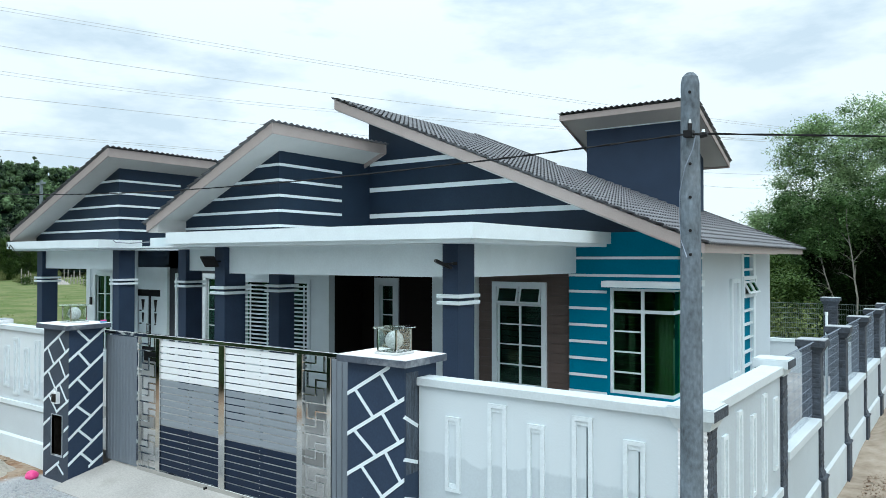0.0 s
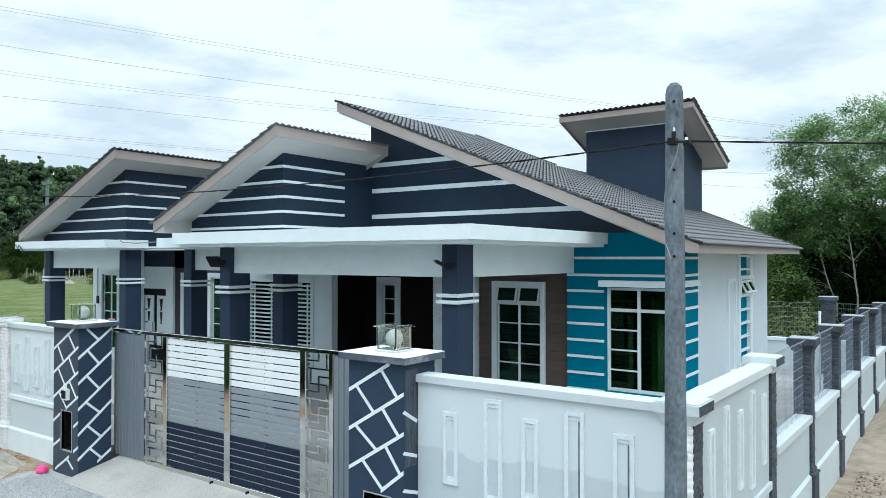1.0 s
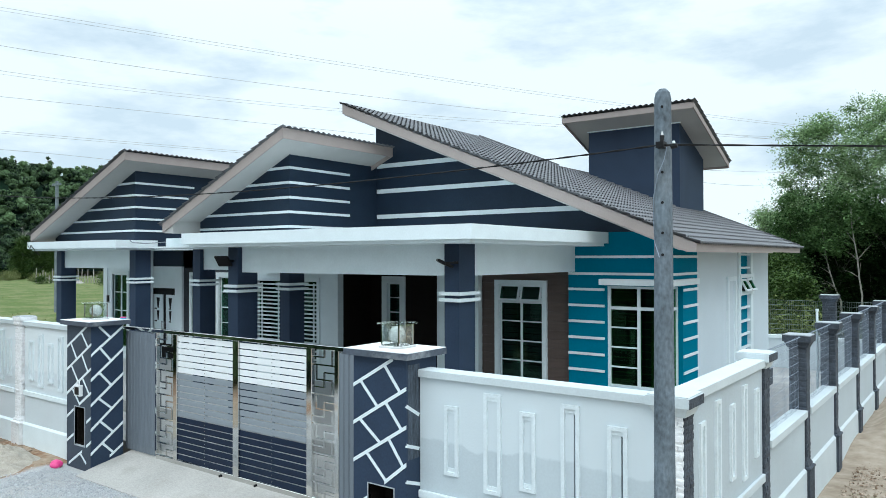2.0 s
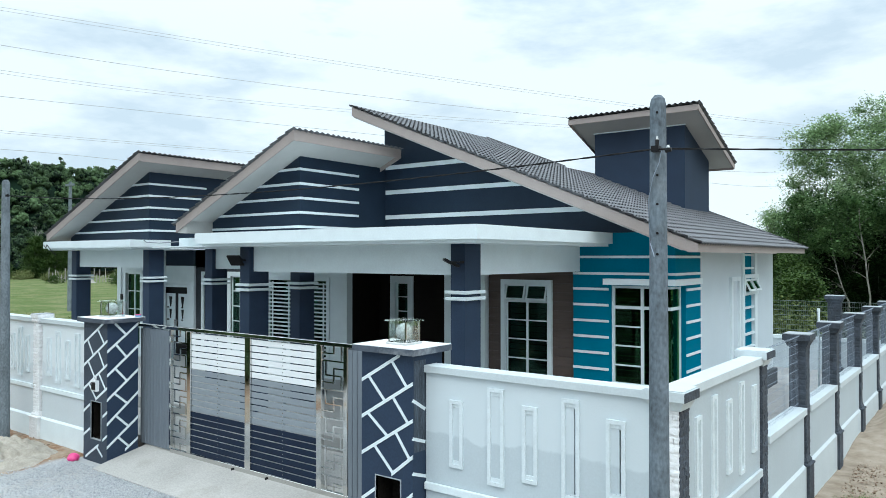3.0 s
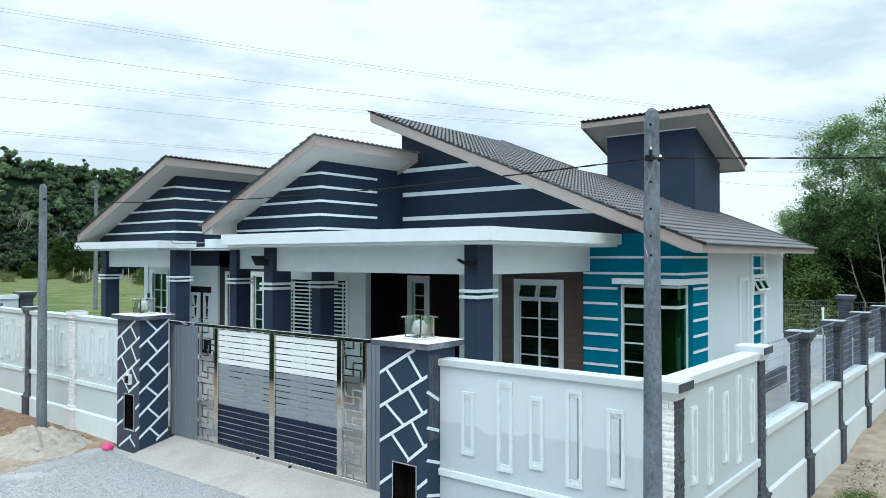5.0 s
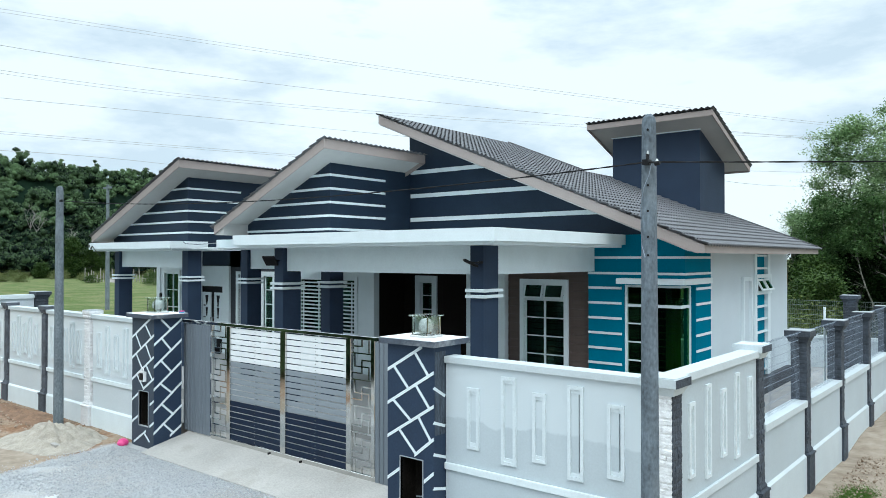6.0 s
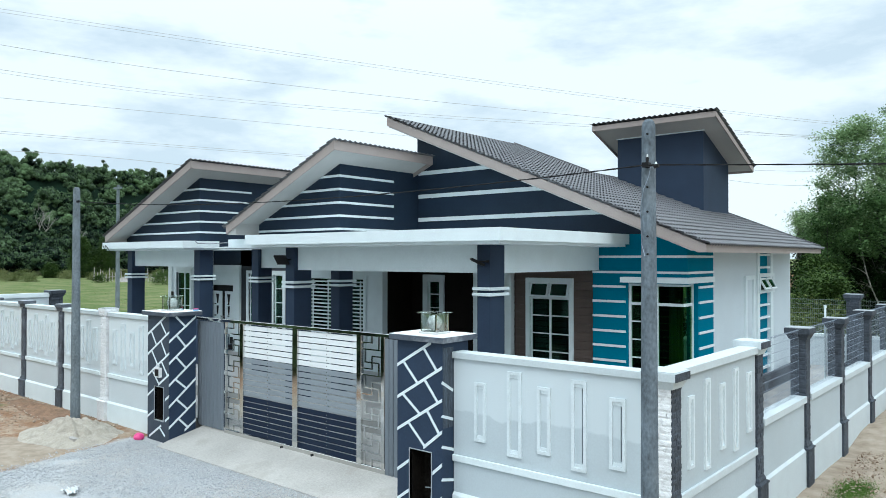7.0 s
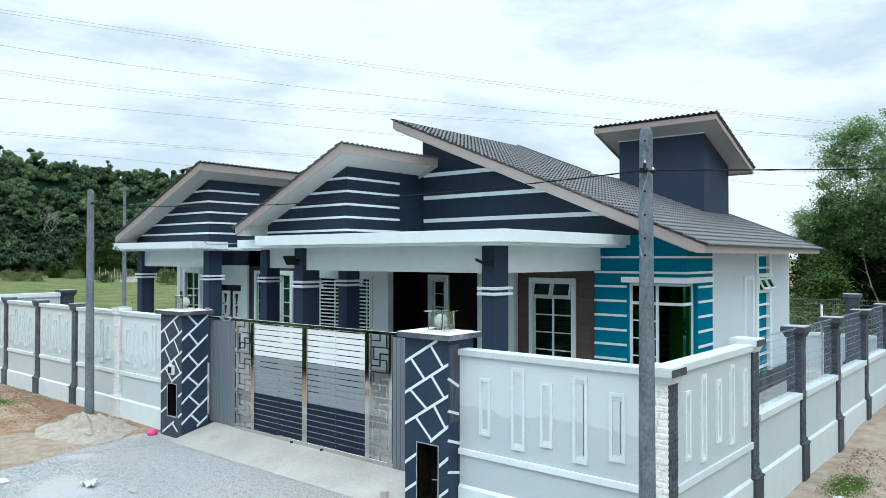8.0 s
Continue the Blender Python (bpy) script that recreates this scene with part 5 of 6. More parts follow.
for x0, x1 in ((-10.63, -9.15), (-9.01, -7.49)):
    for k in range(20):
        z = 0.31 + 0.105 * k
        mat, lab = (M_NAVY, "navy board") if k < 7 else ((M_GREYBOARD, "grey board") if k < 14 else (M_WHITEBOARD, "white board"))
        part("board", one_box(x0 + 0.004, x1 - 0.004, GTY - 0.008, GTY + 0.004, z, z + 0.088, 0.002), mat, gate, lab)
    xm = (x0 + x1) / 2
    part("back_stile", one_box(xm - 0.02, xm + 0.02, GTY + 0.006, GTY + 0.03, 0.30, 2.42), M_GREYBOARD, gate)
    for k in range(20):
        bm = bmesh.new()
        tube(bm, (xm, GTY - 0.013, 0.355 + 0.105 * k), (xm, GTY - 0.006, 0.355 + 0.105 * k), 0.008, sides=6)
        part("screw", bm, M_STEEL, gate)
# ribbed grey leaf folded against the pillar, and the grey end post
for k in range(10):
    x = -12.22 + 0.096 * k
    part("rib", one_box(x, x + 0.088, GTY - 0.02, GTY + 0.01, 0.26, 2.40, 0.008), M_RIB, gate, "grey ribbed board")
for k in range(3):
    x = -6.84 + 0.095 * k
    part("rib", one_box(x, x + 0.088, GTY - 0.03, GTY + 0.02, 0.22, 2.40, 0.008), M_RIB, gate, "grey ribbed board")


def fretwork(x0, x1):
    """Steel meander of flat bars between two posts."""
    w = x1 - x0
    t = 0.02
    period = 0.42
    runs = [(x0, x0 + 0.5 * w, 2.30, 2.30 + t)]
    upright = [(0.5, 2.30, 2.42), (0.85, 2.19, 2.42)]
    for k in range(5):
        top = 2.19 - period * k
        for u0, u1, z in ((0.0, 1.0, top), (0.15, 0.85, top - 0.5 * period), (0.5, 1.0, top - 0.25 * period), (0.0, 0.5, top - 0.75 * period)):
            if z > 0.32:
                runs.append((x0 + u0 * w, x0 + u1 * w, z, z + t))
        for u, za, zb in ((0.15, 0.5, 0.0), (0.85, 1.0, 0.5), (0.5, 0.75, 0.25)):
            upright.append((u, max(0.30, top - za * period), top - zb * period))
    for u, z0, z1 in upright:
        if z1 > z0 + 0.03:
            runs.append((x0 + u * w - t / 2, x0 + u * w + t / 2, z0, z1))
    for a, b, z0, z1 in runs:
        y = GTY - 0.012 if (b - a) > (z1 - z0) else GTY - 0.008
        part("fret_bar", one_box(a, b, y, y + 0.022, z0, z1), M_STEEL, gate, "polished steel fret bar")


fretwork(-11.22, -10.74)
fretwork(-7.38, -6.93)
for x in (-9.45, -8.60):
    part("floor_bolt", one_box(x - 0.015, x + 0.015, GTY - 0.058, GTY - 0.033, 0.21, 0.26, 0.004), M_BLACK, gate, "small black floor bolt")

# ---- poles and cables ----
def concrete_pole(x, y, z0, z1, r0, r1, label, mat):
    p = thing("utility_pole", (x, y, z0), label, "utility pole", "utility poles")
    bm = bmesh.new()
    zs = [z0 - 0.4, z0 + (z1 - z0) * 0.5, z1 - 0.08, z1 - 0.03, z1]
    rs = [r0, (r0 + r1) / 2, r1, r1 * 0.85, r1 * 0.45]
    path_tube(bm, [(x, y, z) for z in zs], rs, 18)
    part("shaft", bm, mat, p, "weathered grey concrete shaft", smooth=False)
    return p


POLE1 = Vector((-1.815, 6.05, 0))
POLE2 = Vector((-15.55, 6.40, 0))
pole1 = concrete_pole(POLE1.x, POLE1.y, -0.2, 5.12, 0.098, 0.068, "weathered concrete utility pole with a clamped cable", M_POLE)
pole2 = concrete_pole(POLE2.x, POLE2.y, 0.0, 5.30, 0.108, 0.074, "weathered concrete utility pole in a heap of sand", M_PALEPOLE)
for z in (4.96, 4.42, 4.17, 3.92, 3.74):
    bm = bmesh.new()
    d = Vector((0.25, -1, 0)).normalized()
    r = 0.072 + 0.005 * (5.16 - z)
    tube(bm, Vector((POLE1.x, POLE1.y, z)) + d * (r - 0.01), Vector((POLE1.x, POLE1.y, z)) + d * (r + 0.004), 0.012, sides=8)
    part("bolt_hole", bm, M_BLACK, pole1)
CLAMP1 = Vector((POLE1.x + 0.02, POLE1.y - 0.11, 4.64))
bm = bmesh.new()
box(bm, CLAMP1.x - 0.032, CLAMP1.x + 0.032, CLAMP1.y - 0.03, CLAMP1.y + 0.05, CLAMP1.z - 0.025, CLAMP1.z + 0.025)
tube(bm, CLAMP1 + Vector((0, 0.02, 0.0)), CLAMP1 + Vector((0.0, 0.035, 0.08)), 0.014, 0.018)
part("clamp", bm, M_BLACK, pole1, "black cable clamp")
bm = bmesh.new()
tube(bm, CLAMP1 + Vector((0.0, 0.035, 0.08)), CLAMP1 + Vector((0.0, 0.035, 0.115)), 0.012, 0.007)
part("hook", bm, M_STEEL, pole1)
bm = bmesh.new()
tube(bm, CLAMP1 + Vector((0.085, 0.0, -0.022)), CLAMP1 + Vector((0.135, 0.0, -0.016)), 0.022, 0.018)
tube(bm, CLAMP1 + Vector((0.03, 0.0, -0.005)), CLAMP1 + Vector((0.10, 0.0, -0.015)), 0.008)
joint = part("cable_joint", bm, M_BLACK, pole1, "black cable joint")
bm = bmesh.new()
tube(bm, CLAMP1 + Vector((0.11, -0.01, 0.0)), CLAMP1 + Vector((0.11, -0.01, 0.022)), 0.015, 0.01)
part("joint_cap", bm, M_WHITE, joint, "white joint cap")
bm = bmesh.new()
path_tube(bm, [CLAMP1 + Vector(p) for p in ((0.05, 0.0, -0.02), (0.03, -0.005, -0.12), (-0.03, 0.0, -0.25), (-0.085, 0.06, -0.42), (-0.10, 0.10, -0.62), (-0.075, 0.06, -0.8), (-0.02, 0.01, -0.92))], 0.004, 5)
part("loose_wire", bm, M_WIRE, pole1, "thin pale loose wire")
CLAMP2 = Vector((POLE2.x + 0.14, POLE2.y - 0.03, 4.97))


def sag_line(a, b, sag, n=24):
    a, b = Vector(a), Vector(b)
    return [a.lerp(b, k / n) - Vector((0, 0, sag * 4 * (k / n) * (1 - k / n))) for k in range(n + 1)]



def twisted(bm, line):
    """Two cores laid round each other."""
    for s in (0.0, math.pi):
        path_tube(bm, [p + Vector((0, 0.3, 1)) * 0.0045 * math.sin(k * 1.1 + s) + Vector((0.3, 1, 0)) * 0.004 * math.cos(k * 1.1 + s) for k, p in enumerate(line)], 0.0052, 5)


bm = bmesh.new()
twisted(bm, sag_line(CLAMP1, CLAMP2, 0.205, 160))
cable = solid("overhead_cable", bm, M_CABLE, "black overhead cable between two poles", "cable", "overhead cables")
bm = bmesh.new()
twisted(bm, sag_line(CLAMP1 + Vector((0.03, 0, 0)), Vector((14.0, 21.0, 5.65)), 0.2, 160))
solid("overhead_cable", bm, M_CABLE, "black overhead cable running on along the lane", "cable", "overhead cables")
bm = bmesh.new()
tube(bm, CLAMP2 - Vector((0.03, 0, 0)), CLAMP2 + Vector((0.03, 0, 0)), 0.03)
part("clamp", bm, M_BLACK, pole2)

bm = bmesh.new()
path_tube(bm, [Vector(v) for v in ((-22.1, 10.32, 4.20), (-22.2, 10.17, 4.21), (-22.18, 10.165, 4.08), (-22.05, 10.16, 3.99), (-22.0, 10.165, 4.1), (-21.75, 10.17, 3.93), (-21.5, 10.2, 3.78))], 0.012, 6)
solid("loose_cable", bm, M_CABLE, "loose black cable end looped over a canopy edge", "cable", "loose cables")
bm = bmesh.new()
path_tube(bm, [Vector(v) for v in ((-17.52, 10.6, 4.19), (-17.4, 10.62, 4.12), (-17.1, 10.8, 4.10), (-16.6, 11.2, 4.14), (-15.9, 11.3, 4.19), (-15.3, 11.3, 4.195))], 0.014, 6)
solid("loose_cable", bm, M_GREYBOARD, "grey conduit bridging two canopies", "cable", "loose cables")

# ---- floor bits before the wall ----
def mound(name, centre, rx, ry, h, mat, label, category, seed, n=56):
    """A low heap with slumped sides and dents."""
    bm = bmesh.new()
    cx, cy, cz = centre
    grid = []
    for i in range(n + 1):
        row = []
        for j in range(n + 1):
            u, v = -1 + 2 * i / n, -1 + 2 * j / n
            r = math.hypot(u, v)
            lump = 0.8 * (abs(noise.noise((u * 3.1 + seed, v * 3.1, 4.0))) - 0.2) + noise.noise((u * 2.1 + seed, v * 2.1, 0.3)) * 0.3 + (abs(noise.noise((u * 5 + seed, v * 5, 1.0))) - 0.2) * 0.65 + noise.noise((u * 11, v * 11, seed)) * 0.18
            r = min(1.0, r * (1 + 0.22 * noise.noise((1.5 * u / (r + 0.05), 1.5 * v / (r + 0.05), seed))))
            z = h * (1 - r ** 1.3) * (1 + 1.0 * lump) + 0.03 * lump * (1 - r)
            row.append(bm.verts.new((cx + u * rx, cy + v * ry, cz + (z if r < 0.995 else -0.06))))
        grid.append(row)
    for i in range(n):
        for j in range(n):
            bm.faces.new([grid[i][j], grid[i + 1][j], grid[i + 1][j + 1], grid[i][j + 1]])
    return solid(name, bm, mat, label, category, smooth=True)


mound("sand_heap", (-14.4, 5.8, -0.01), 1.3, 0.95, 0.29, M_SAND, "lumpy heap of pale building sand by a utility pole", "sand heap", 3.0, 80)
mound("earth_ridge", (-17.3, 6.45, -0.02), 2.2, 0.45, 0.13, material("red_earth", (0.23, 0.14, 0.088), 0.95, vary=0.3, scale=5, fine=40, bump=0.7), "ridge of loose red-brown earth along the wall", "earth", 8.0, 40)

rng = random.Random(7)


def scrap(name, centre, size, mat, label, category, seed):
    """A crumpled piece of sheet with a torn outline."""
    bm = bmesh.new()
    n = 18
    g = {}
    for i in range(n + 1):
        for j in range(n + 1):
            u, v = 2 * i / n - 1, 2 * j / n - 1
            lump = 0.5 - abs(noise.noise((u * 2.2, v * 2.2, seed))) - 0.6 * abs(noise.noise((u * 5, v * 5, seed + 2)))
            if math.hypot(u, v * 1.2) < 0.62 + 0.5 * noise.noise((u * 2.5, v * 2.5, seed + 7)):
                g[i, j] = bm.verts.new((centre[0] + size * 0.6 * u + 0.03 * noise.noise((i, j, seed)), centre[1] + size * 0.4 * v + 0.03 * noise.noise((j, i, seed)),
                                        centre[2] + max(0.0, size * 0.3 * lump)))
    for i in range(n):
        for j in range(n):
            q = [g.get(k) for k in ((i, j), (i + 1, j), (i + 1, j + 1), (i, j + 1))]
            if all(q):
                bm.faces.new(q)
    ex = bmesh.ops.extrude_face_region(bm, geom=bm.faces[:])
    for v in ex["geom"]:
        if isinstance(v, bmesh.types.BMVert):
            v.co.z -= 0.01
    bmesh.ops.delete(bm, geom=[v for v in bm.verts if not v.link_faces], context="VERTS")
    return solid(name, bm, mat, label, category)


scrap("white_scrap", (-10.46, 4.11, 0.02), 0.62, M_PAPER, "crumpled white sheet lying on the gravel", "scrap", 1.0)
solid("board_offcut", one_box(-11.95, -11.68, 3.22, 3.36, 0.015, 0.035, 0.006), M_PAPER, "flat white board offcut lying on the gravel", "offcut")
solid("board_offcut", one_box(-9.72, -9.55, 4.36, 4.44, 0.015, 0.035, 0.006), M_CONC, "small pale board offcut lying on the gravel", "offcut")
scrap("white_scrap", (-1.05, 11.85, -0.2), 0.34, M_PAPER, "crumpled white sheet lying in the lane", "scrap", 9.0)
bm = bmesh.new()
bmesh.ops.create_icosphere(bm, subdivisions=3, radius=0.10)
for v in bm.verts:
    v.co *= 1 + 0.35 * noise.noise(v.co * 9)
    v.co.z *= 0.75
bm.transform(Matrix.Translation((-12.92, 6.5, 0.06)))
solid("plastic_bag", bm, M_PINK, "crumpled pink plastic bag at the foot of a pillar", "bag")
bm = one_box(-13.75, -13.45, 5.45, 5.55, 0.04, 0.13, 0.01)
solid("concrete_offcut", bm, M_CONC, "pale concrete offcut in the sand", "offcut")
bm = one_box(-6.33, -6.22, 6.58, 6.68, 0.05, 0.17, 0.01)
solid("concrete_block", bm, M_CONC, "small concrete block on the apron", "block")


def stones(name, spots, sizes, mat, label, seed):
    """Loose stones, too many to count, as one mesh of small eight-sided bits."""
    r = np.random.RandomState(seed)
    base = np.array([(1, 0, 0), (-1, 0, 0), (0, 1, 0), (0, -1, 0), (0, 0, 1), (0, 0, -1)], float)
    tri = np.array([(0, 2, 4), (2, 1, 4), (1, 3, 4), (3, 0, 4), (2, 0, 5), (1, 2, 5), (3, 1, 5), (0, 3, 5)])
    n = len(spots)
    ang = r.rand(n) * 6.28
    v = base[None] * (sizes[:, None, None] * (0.6 + 0.8 * r.rand(n, 6, 1))) * np.array([1, 0.8, 0.6])
    c, s = np.cos(ang)[:, None], np.sin(ang)[:, None]
    v = np.stack([v[..., 0] * c - v[..., 1] * s, v[..., 0] * s + v[..., 1] * c, v[..., 2]], -1) + spots[:, None]
    f = (tri[None] + 6 * np.arange(n)[:, None, None]).reshape(-1, 3)
    me = bpy.data.meshes.new(name)
    me.from_pydata(v.reshape(-1, 3).tolist(), [], f.tolist())
    me.materials.append(mat)
    return tagged(new(name, me), label, "stones", kind="stuff")


def island_material(name, stops, rough=0.9):
    m = bpy.data.materials.new(name)
    m.use_nodes = True
    n, l = m.node_tree.nodes, m.node_tree.links
    b = n["Principled BSDF"]
    b.inputs["Roughness"].default_value = rough
    geo = n.new("ShaderNodeNewGeometry")
    r = n.new("ShaderNodeValToRGB")
    e = r.color_ramp.elements
    e[0].color, e[1].color = (*stops[0], 1), (*stops[1], 1)
    l.new(geo.outputs["Random Per Island"], r.inputs[0])
    l.new(r.outputs[0], b.inputs["Base Color"])
    return m


M_GRIT = island_material("crushed_stone", ((0.30, 0.312, 0.325), (0.50, 0.512, 0.52)))
M_CLOD = island_material("earth_clod", ((0.17, 0.11, 0.07), (0.45, 0.37, 0.29)))
r7 = np.random.RandomState(5)
n_grit = 60000
sp = np.stack([r7.uniform(-14.2, -3.2, n_grit), 6.5 - 4.3 * r7.rand(n_grit) ** 1.2, np.full(n_grit, 0.008)], -1)
lim = -12.85 - 0.2 * (sp[:, 1] - 5.0) + r7.normal(0, 0.22, len(sp))
sp = sp[sp[:, 0] > lim]
stones("gravel_stones", sp, r7.uniform(0.006, 0.016, len(sp)) * (1 + 0.9 * (r7.rand(len(sp)) < 0.08)), M_GRIT, "pale grey crushed gravel on the drive", 2)
sp = np.concatenate([
    np.stack([r7.uniform(-24, -14.4, 2600), 6.85 - np.abs(r7.normal(0, 0.8, 2600)), np.full(2600, 0.02)], -1),
    np.stack([-1.5 + np.abs(r7.normal(0, 0.6, 2600)), r7.uniform(9.5, 19, 2600), np.full(2600, -0.2)], -1)])
stones("earth_clods", sp, r7.uniform(0.008, 0.03, len(sp)) * r7.uniform(0.5, 1.2, len(sp)) ** 2, M_CLOD, "clods of red-brown earth and small stones along the walls", 3)


# ---- leaves ----
def quad_cloud(name, centres, sizes, mat, seed, lean=0.0, parent=None, label="", category="", kind="", aspect=0.55, tones=None, out=None):
    """Many small leaf quads with random turns, as one mesh."""
    r = np.random.RandomState(seed)
    n = len(centres)
    nrm = r.normal(size=(n, 3))
    nrm[:, 2] = np.abs(nrm[:, 2]) + lean
    if out is not None:
        nrm = 0.45 * nrm + out
    nrm /= np.linalg.norm(nrm, axis=1)[:, None]
    a = np.cross(nrm, r.normal(size=(n, 3)))
    a /= np.linalg.norm(a, axis=1)[:, None] + 1e-9
    b = np.cross(nrm, a) * aspect
    s = sizes[:, None]
    v = np.stack([centres + a * s, centres + b * s, centres - a * s, centres - b * s], 1).reshape(-1, 3)
    me = bpy.data.meshes.new(name)
    me.vertices.add(4 * n)
    me.vertices.foreach_set("co", v.astype(np.float32).ravel())
    me.loops.add(4 * n)
    me.loops.foreach_set("vertex_index", np.arange(4 * n, dtype=np.int32))
    me.polygons.add(n)
    me.polygons.foreach_set("loop_start", np.arange(0, 4 * n, 4, dtype=np.int32))
    me.polygons.foreach_set("loop_total", np.full(n, 4, dtype=np.int32))
    me.update(calc_edges=True)
    me.validate()
    if tones is not None:
        at = me.attributes.new("tone", "FLOAT", "POINT")
        at.data.foreach_set("value", np.repeat(tones, 4).astype(np.float32))
    me.materials.append(mat)
    ob = new(name, me)
    if parent is not None:
        ob.parent = parent
    return tagged(ob, label, category, kind=kind)


def crown_points(r, height, radius, base, clumps, per, spread, shape=1.0, masses=0):
    """Leaf places: clumps over an uneven crown, each a loose ball of leaves."""
    out, tips = [], []
    hubs = []
    for k in range(masses):
        t = (k + 0.5) / masses
        w = radius * (math.sin(math.pi * min(1, 0.2 + 0.72 * t)) ** shape) * r.uniform(0.5, 0.95)
        a = 2.4 * k + r.uniform(-0.5, 0.5)
        hubs.append(np.array([math.cos(a) * w, math.sin(a) * w, base + (height - base - 0.5) * t]))
    for k in range(clumps if masses else 0):
        tip = hubs[k % masses] + r.normal(size=3) * np.array([0.62, 0.62, 0.42]) * radius / 3.0
        tips.append(tip)
        n = int(per * (0.5 + r.rand()))
        out.append(tip + r.normal(size=(n, 3)) * spread * np.array([1, 1, 0.6]) * (0.5 + 0.8 * r.rand()))
    for _ in range(0 if masses else clumps):
        u = r.rand() ** 0.6
        z = base + (height - base) * r.rand()
        t = (z - base) / (height - base)
        w = radius * (math.sin(math.pi * min(1, 0.18 + 0.80 * t)) ** shape) * (0.75 + 0.5 * r.rand())
        a = r.rand() * 6.283
        tip = np.array([math.cos(a) * w * u, math.sin(a) * w * u, z])
        tips.append(tip)
        k = int(per * (0.5 + r.rand()))
        out.append(tip + r.normal(size=(k, 3)) * spread * np.array([1, 1, 0.7]) * (0.6 + 0.8 * r.rand()))
    return np.concatenate(out), tips


def tree(x, y, z, height, radius, base, clumps, per, spread, leaf, seed, label, mat=None, trunk_r=0.12, group="trees", shape=1.0, masses=0):
    r = np.random.RandomState(seed)
    t = thing("tree", (x, y, z), label, "tree", group)
    pts, tips = crown_points(r, height, radius, base, clumps, per, spread, shape, masses)
    quad_cloud("crown", pts, leaf * (0.6 + 0.8 * r.rand(len(pts))), mat or M_LEAF, seed + 1, 0.8, parent=t)
    bm = bmesh.new()
    top = Vector((r.normal() * 0.4, r.normal() * 0.4, height * 0.8))
    stem = [Vector((0, 0, -0.3)).lerp(top, k / 6) + Vector((r.normal() * 0.08 * height / 8, r.normal() * 0.08 * height / 8, 0)) * (k > 0) for k in range(7)]
    path_tube(bm, stem, [trunk_r * (1 - 0.8 * k / 6) for k in range(7)], 8)
    for tip in tips[::max(1, len(tips) // 26)]:
        tip = Vector(tip)
        k = min(5, max(3, int(6 * (tip.z * 0.75) / (height * 0.8))))
        s = stem[k]
        mid = s.lerp(tip, 0.5) + Vector((0, 0, 0.08 * height * 0.3))
        path_tube(bm, [s, mid, tip], [trunk_r * 0.35, trunk_r * 0.2, trunk_r * 0.06], 5)
    part("trunk", bm, M_BARK, t, "pale grey trunk and limbs", local=True)
    return t


# trees behind the rear fence
AIRY = "tall airy tree with fine yellow-green leaves behind the fence"
tree(-6.5, 44.0, 0.0, 11.5, 2.0, 4.4, 320, 120, 0.30, 0.062, 11, AIRY, trunk_r=0.08, shape=0.5, masses=24)
tree(-3.5, 46.0, 0.0, 12.4, 2.6, 4.6, 340, 125, 0.33, 0.064, 12, AIRY, trunk_r=0.085, shape=0.5, masses=26)
tree(-0.4, 44.5, 0.0, 11.4, 2.5, 4.6, 300, 100, 0.34, 0.066, 13, AIRY, trunk_r=0.085, shape=0.5, masses=24)
tree(2.8, 47.0, 0.0, 11.6, 3.0, 4.4, 220, 110, 0.5, 0.09, 16, AIRY, trunk_r=0.12, shape=0.6)
tree(-9.2, 45.0, 0.0, 6.5, 0.8, 4.7, 50, 120, 0.24, 0.055, 14, "small leafy tree behind the fence", trunk_r=0.07)
MIXED = "leafy mid-green tree in front of the taller trees"
tree(-7.3, 43.0, 0.0, 7.4, 1.3, 3.0, 190, 100, 0.30, 0.062, 18, MIXED, M_MIDLEAF, trunk_r=0.09, shape=0.6, masses=16)
tree(-5.2, 42.6, 0.0, 7.2, 1.6, 3.8, 190, 100, 0.32, 0.064, 19, MIXED, M_MIDLEAF, trunk_r=0.09, shape=0.6, masses=16)
tree(-2.4, 43.0, 0.0, 7.8, 2.0, 4.2, 190, 100, 0.34, 0.066, 20, MIXED, M_MIDLEAF, trunk_r=0.09, shape=0.6, masses=16)
tree(0.6, 42.0, 0.0, 8.2, 2.2, 4.0, 160, 110, 0.4, 0.085, 24, MIXED, M_MIDLEAF, trunk_r=0.09, shape=0.6, masses=12)
BUSHY = "dense green bushy tree behind the fence, coloured dark for shade"
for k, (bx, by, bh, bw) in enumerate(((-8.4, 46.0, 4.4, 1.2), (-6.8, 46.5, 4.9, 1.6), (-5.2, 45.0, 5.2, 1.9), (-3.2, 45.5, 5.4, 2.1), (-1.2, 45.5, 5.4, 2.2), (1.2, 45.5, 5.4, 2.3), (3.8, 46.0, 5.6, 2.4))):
    tree(bx, by, 0.0, bh, bw, 0.1, 260, 120, 0.42, 0.13, 115 + 30 * k, BUSHY, M_SHADED_LEAF, shape=0.45)
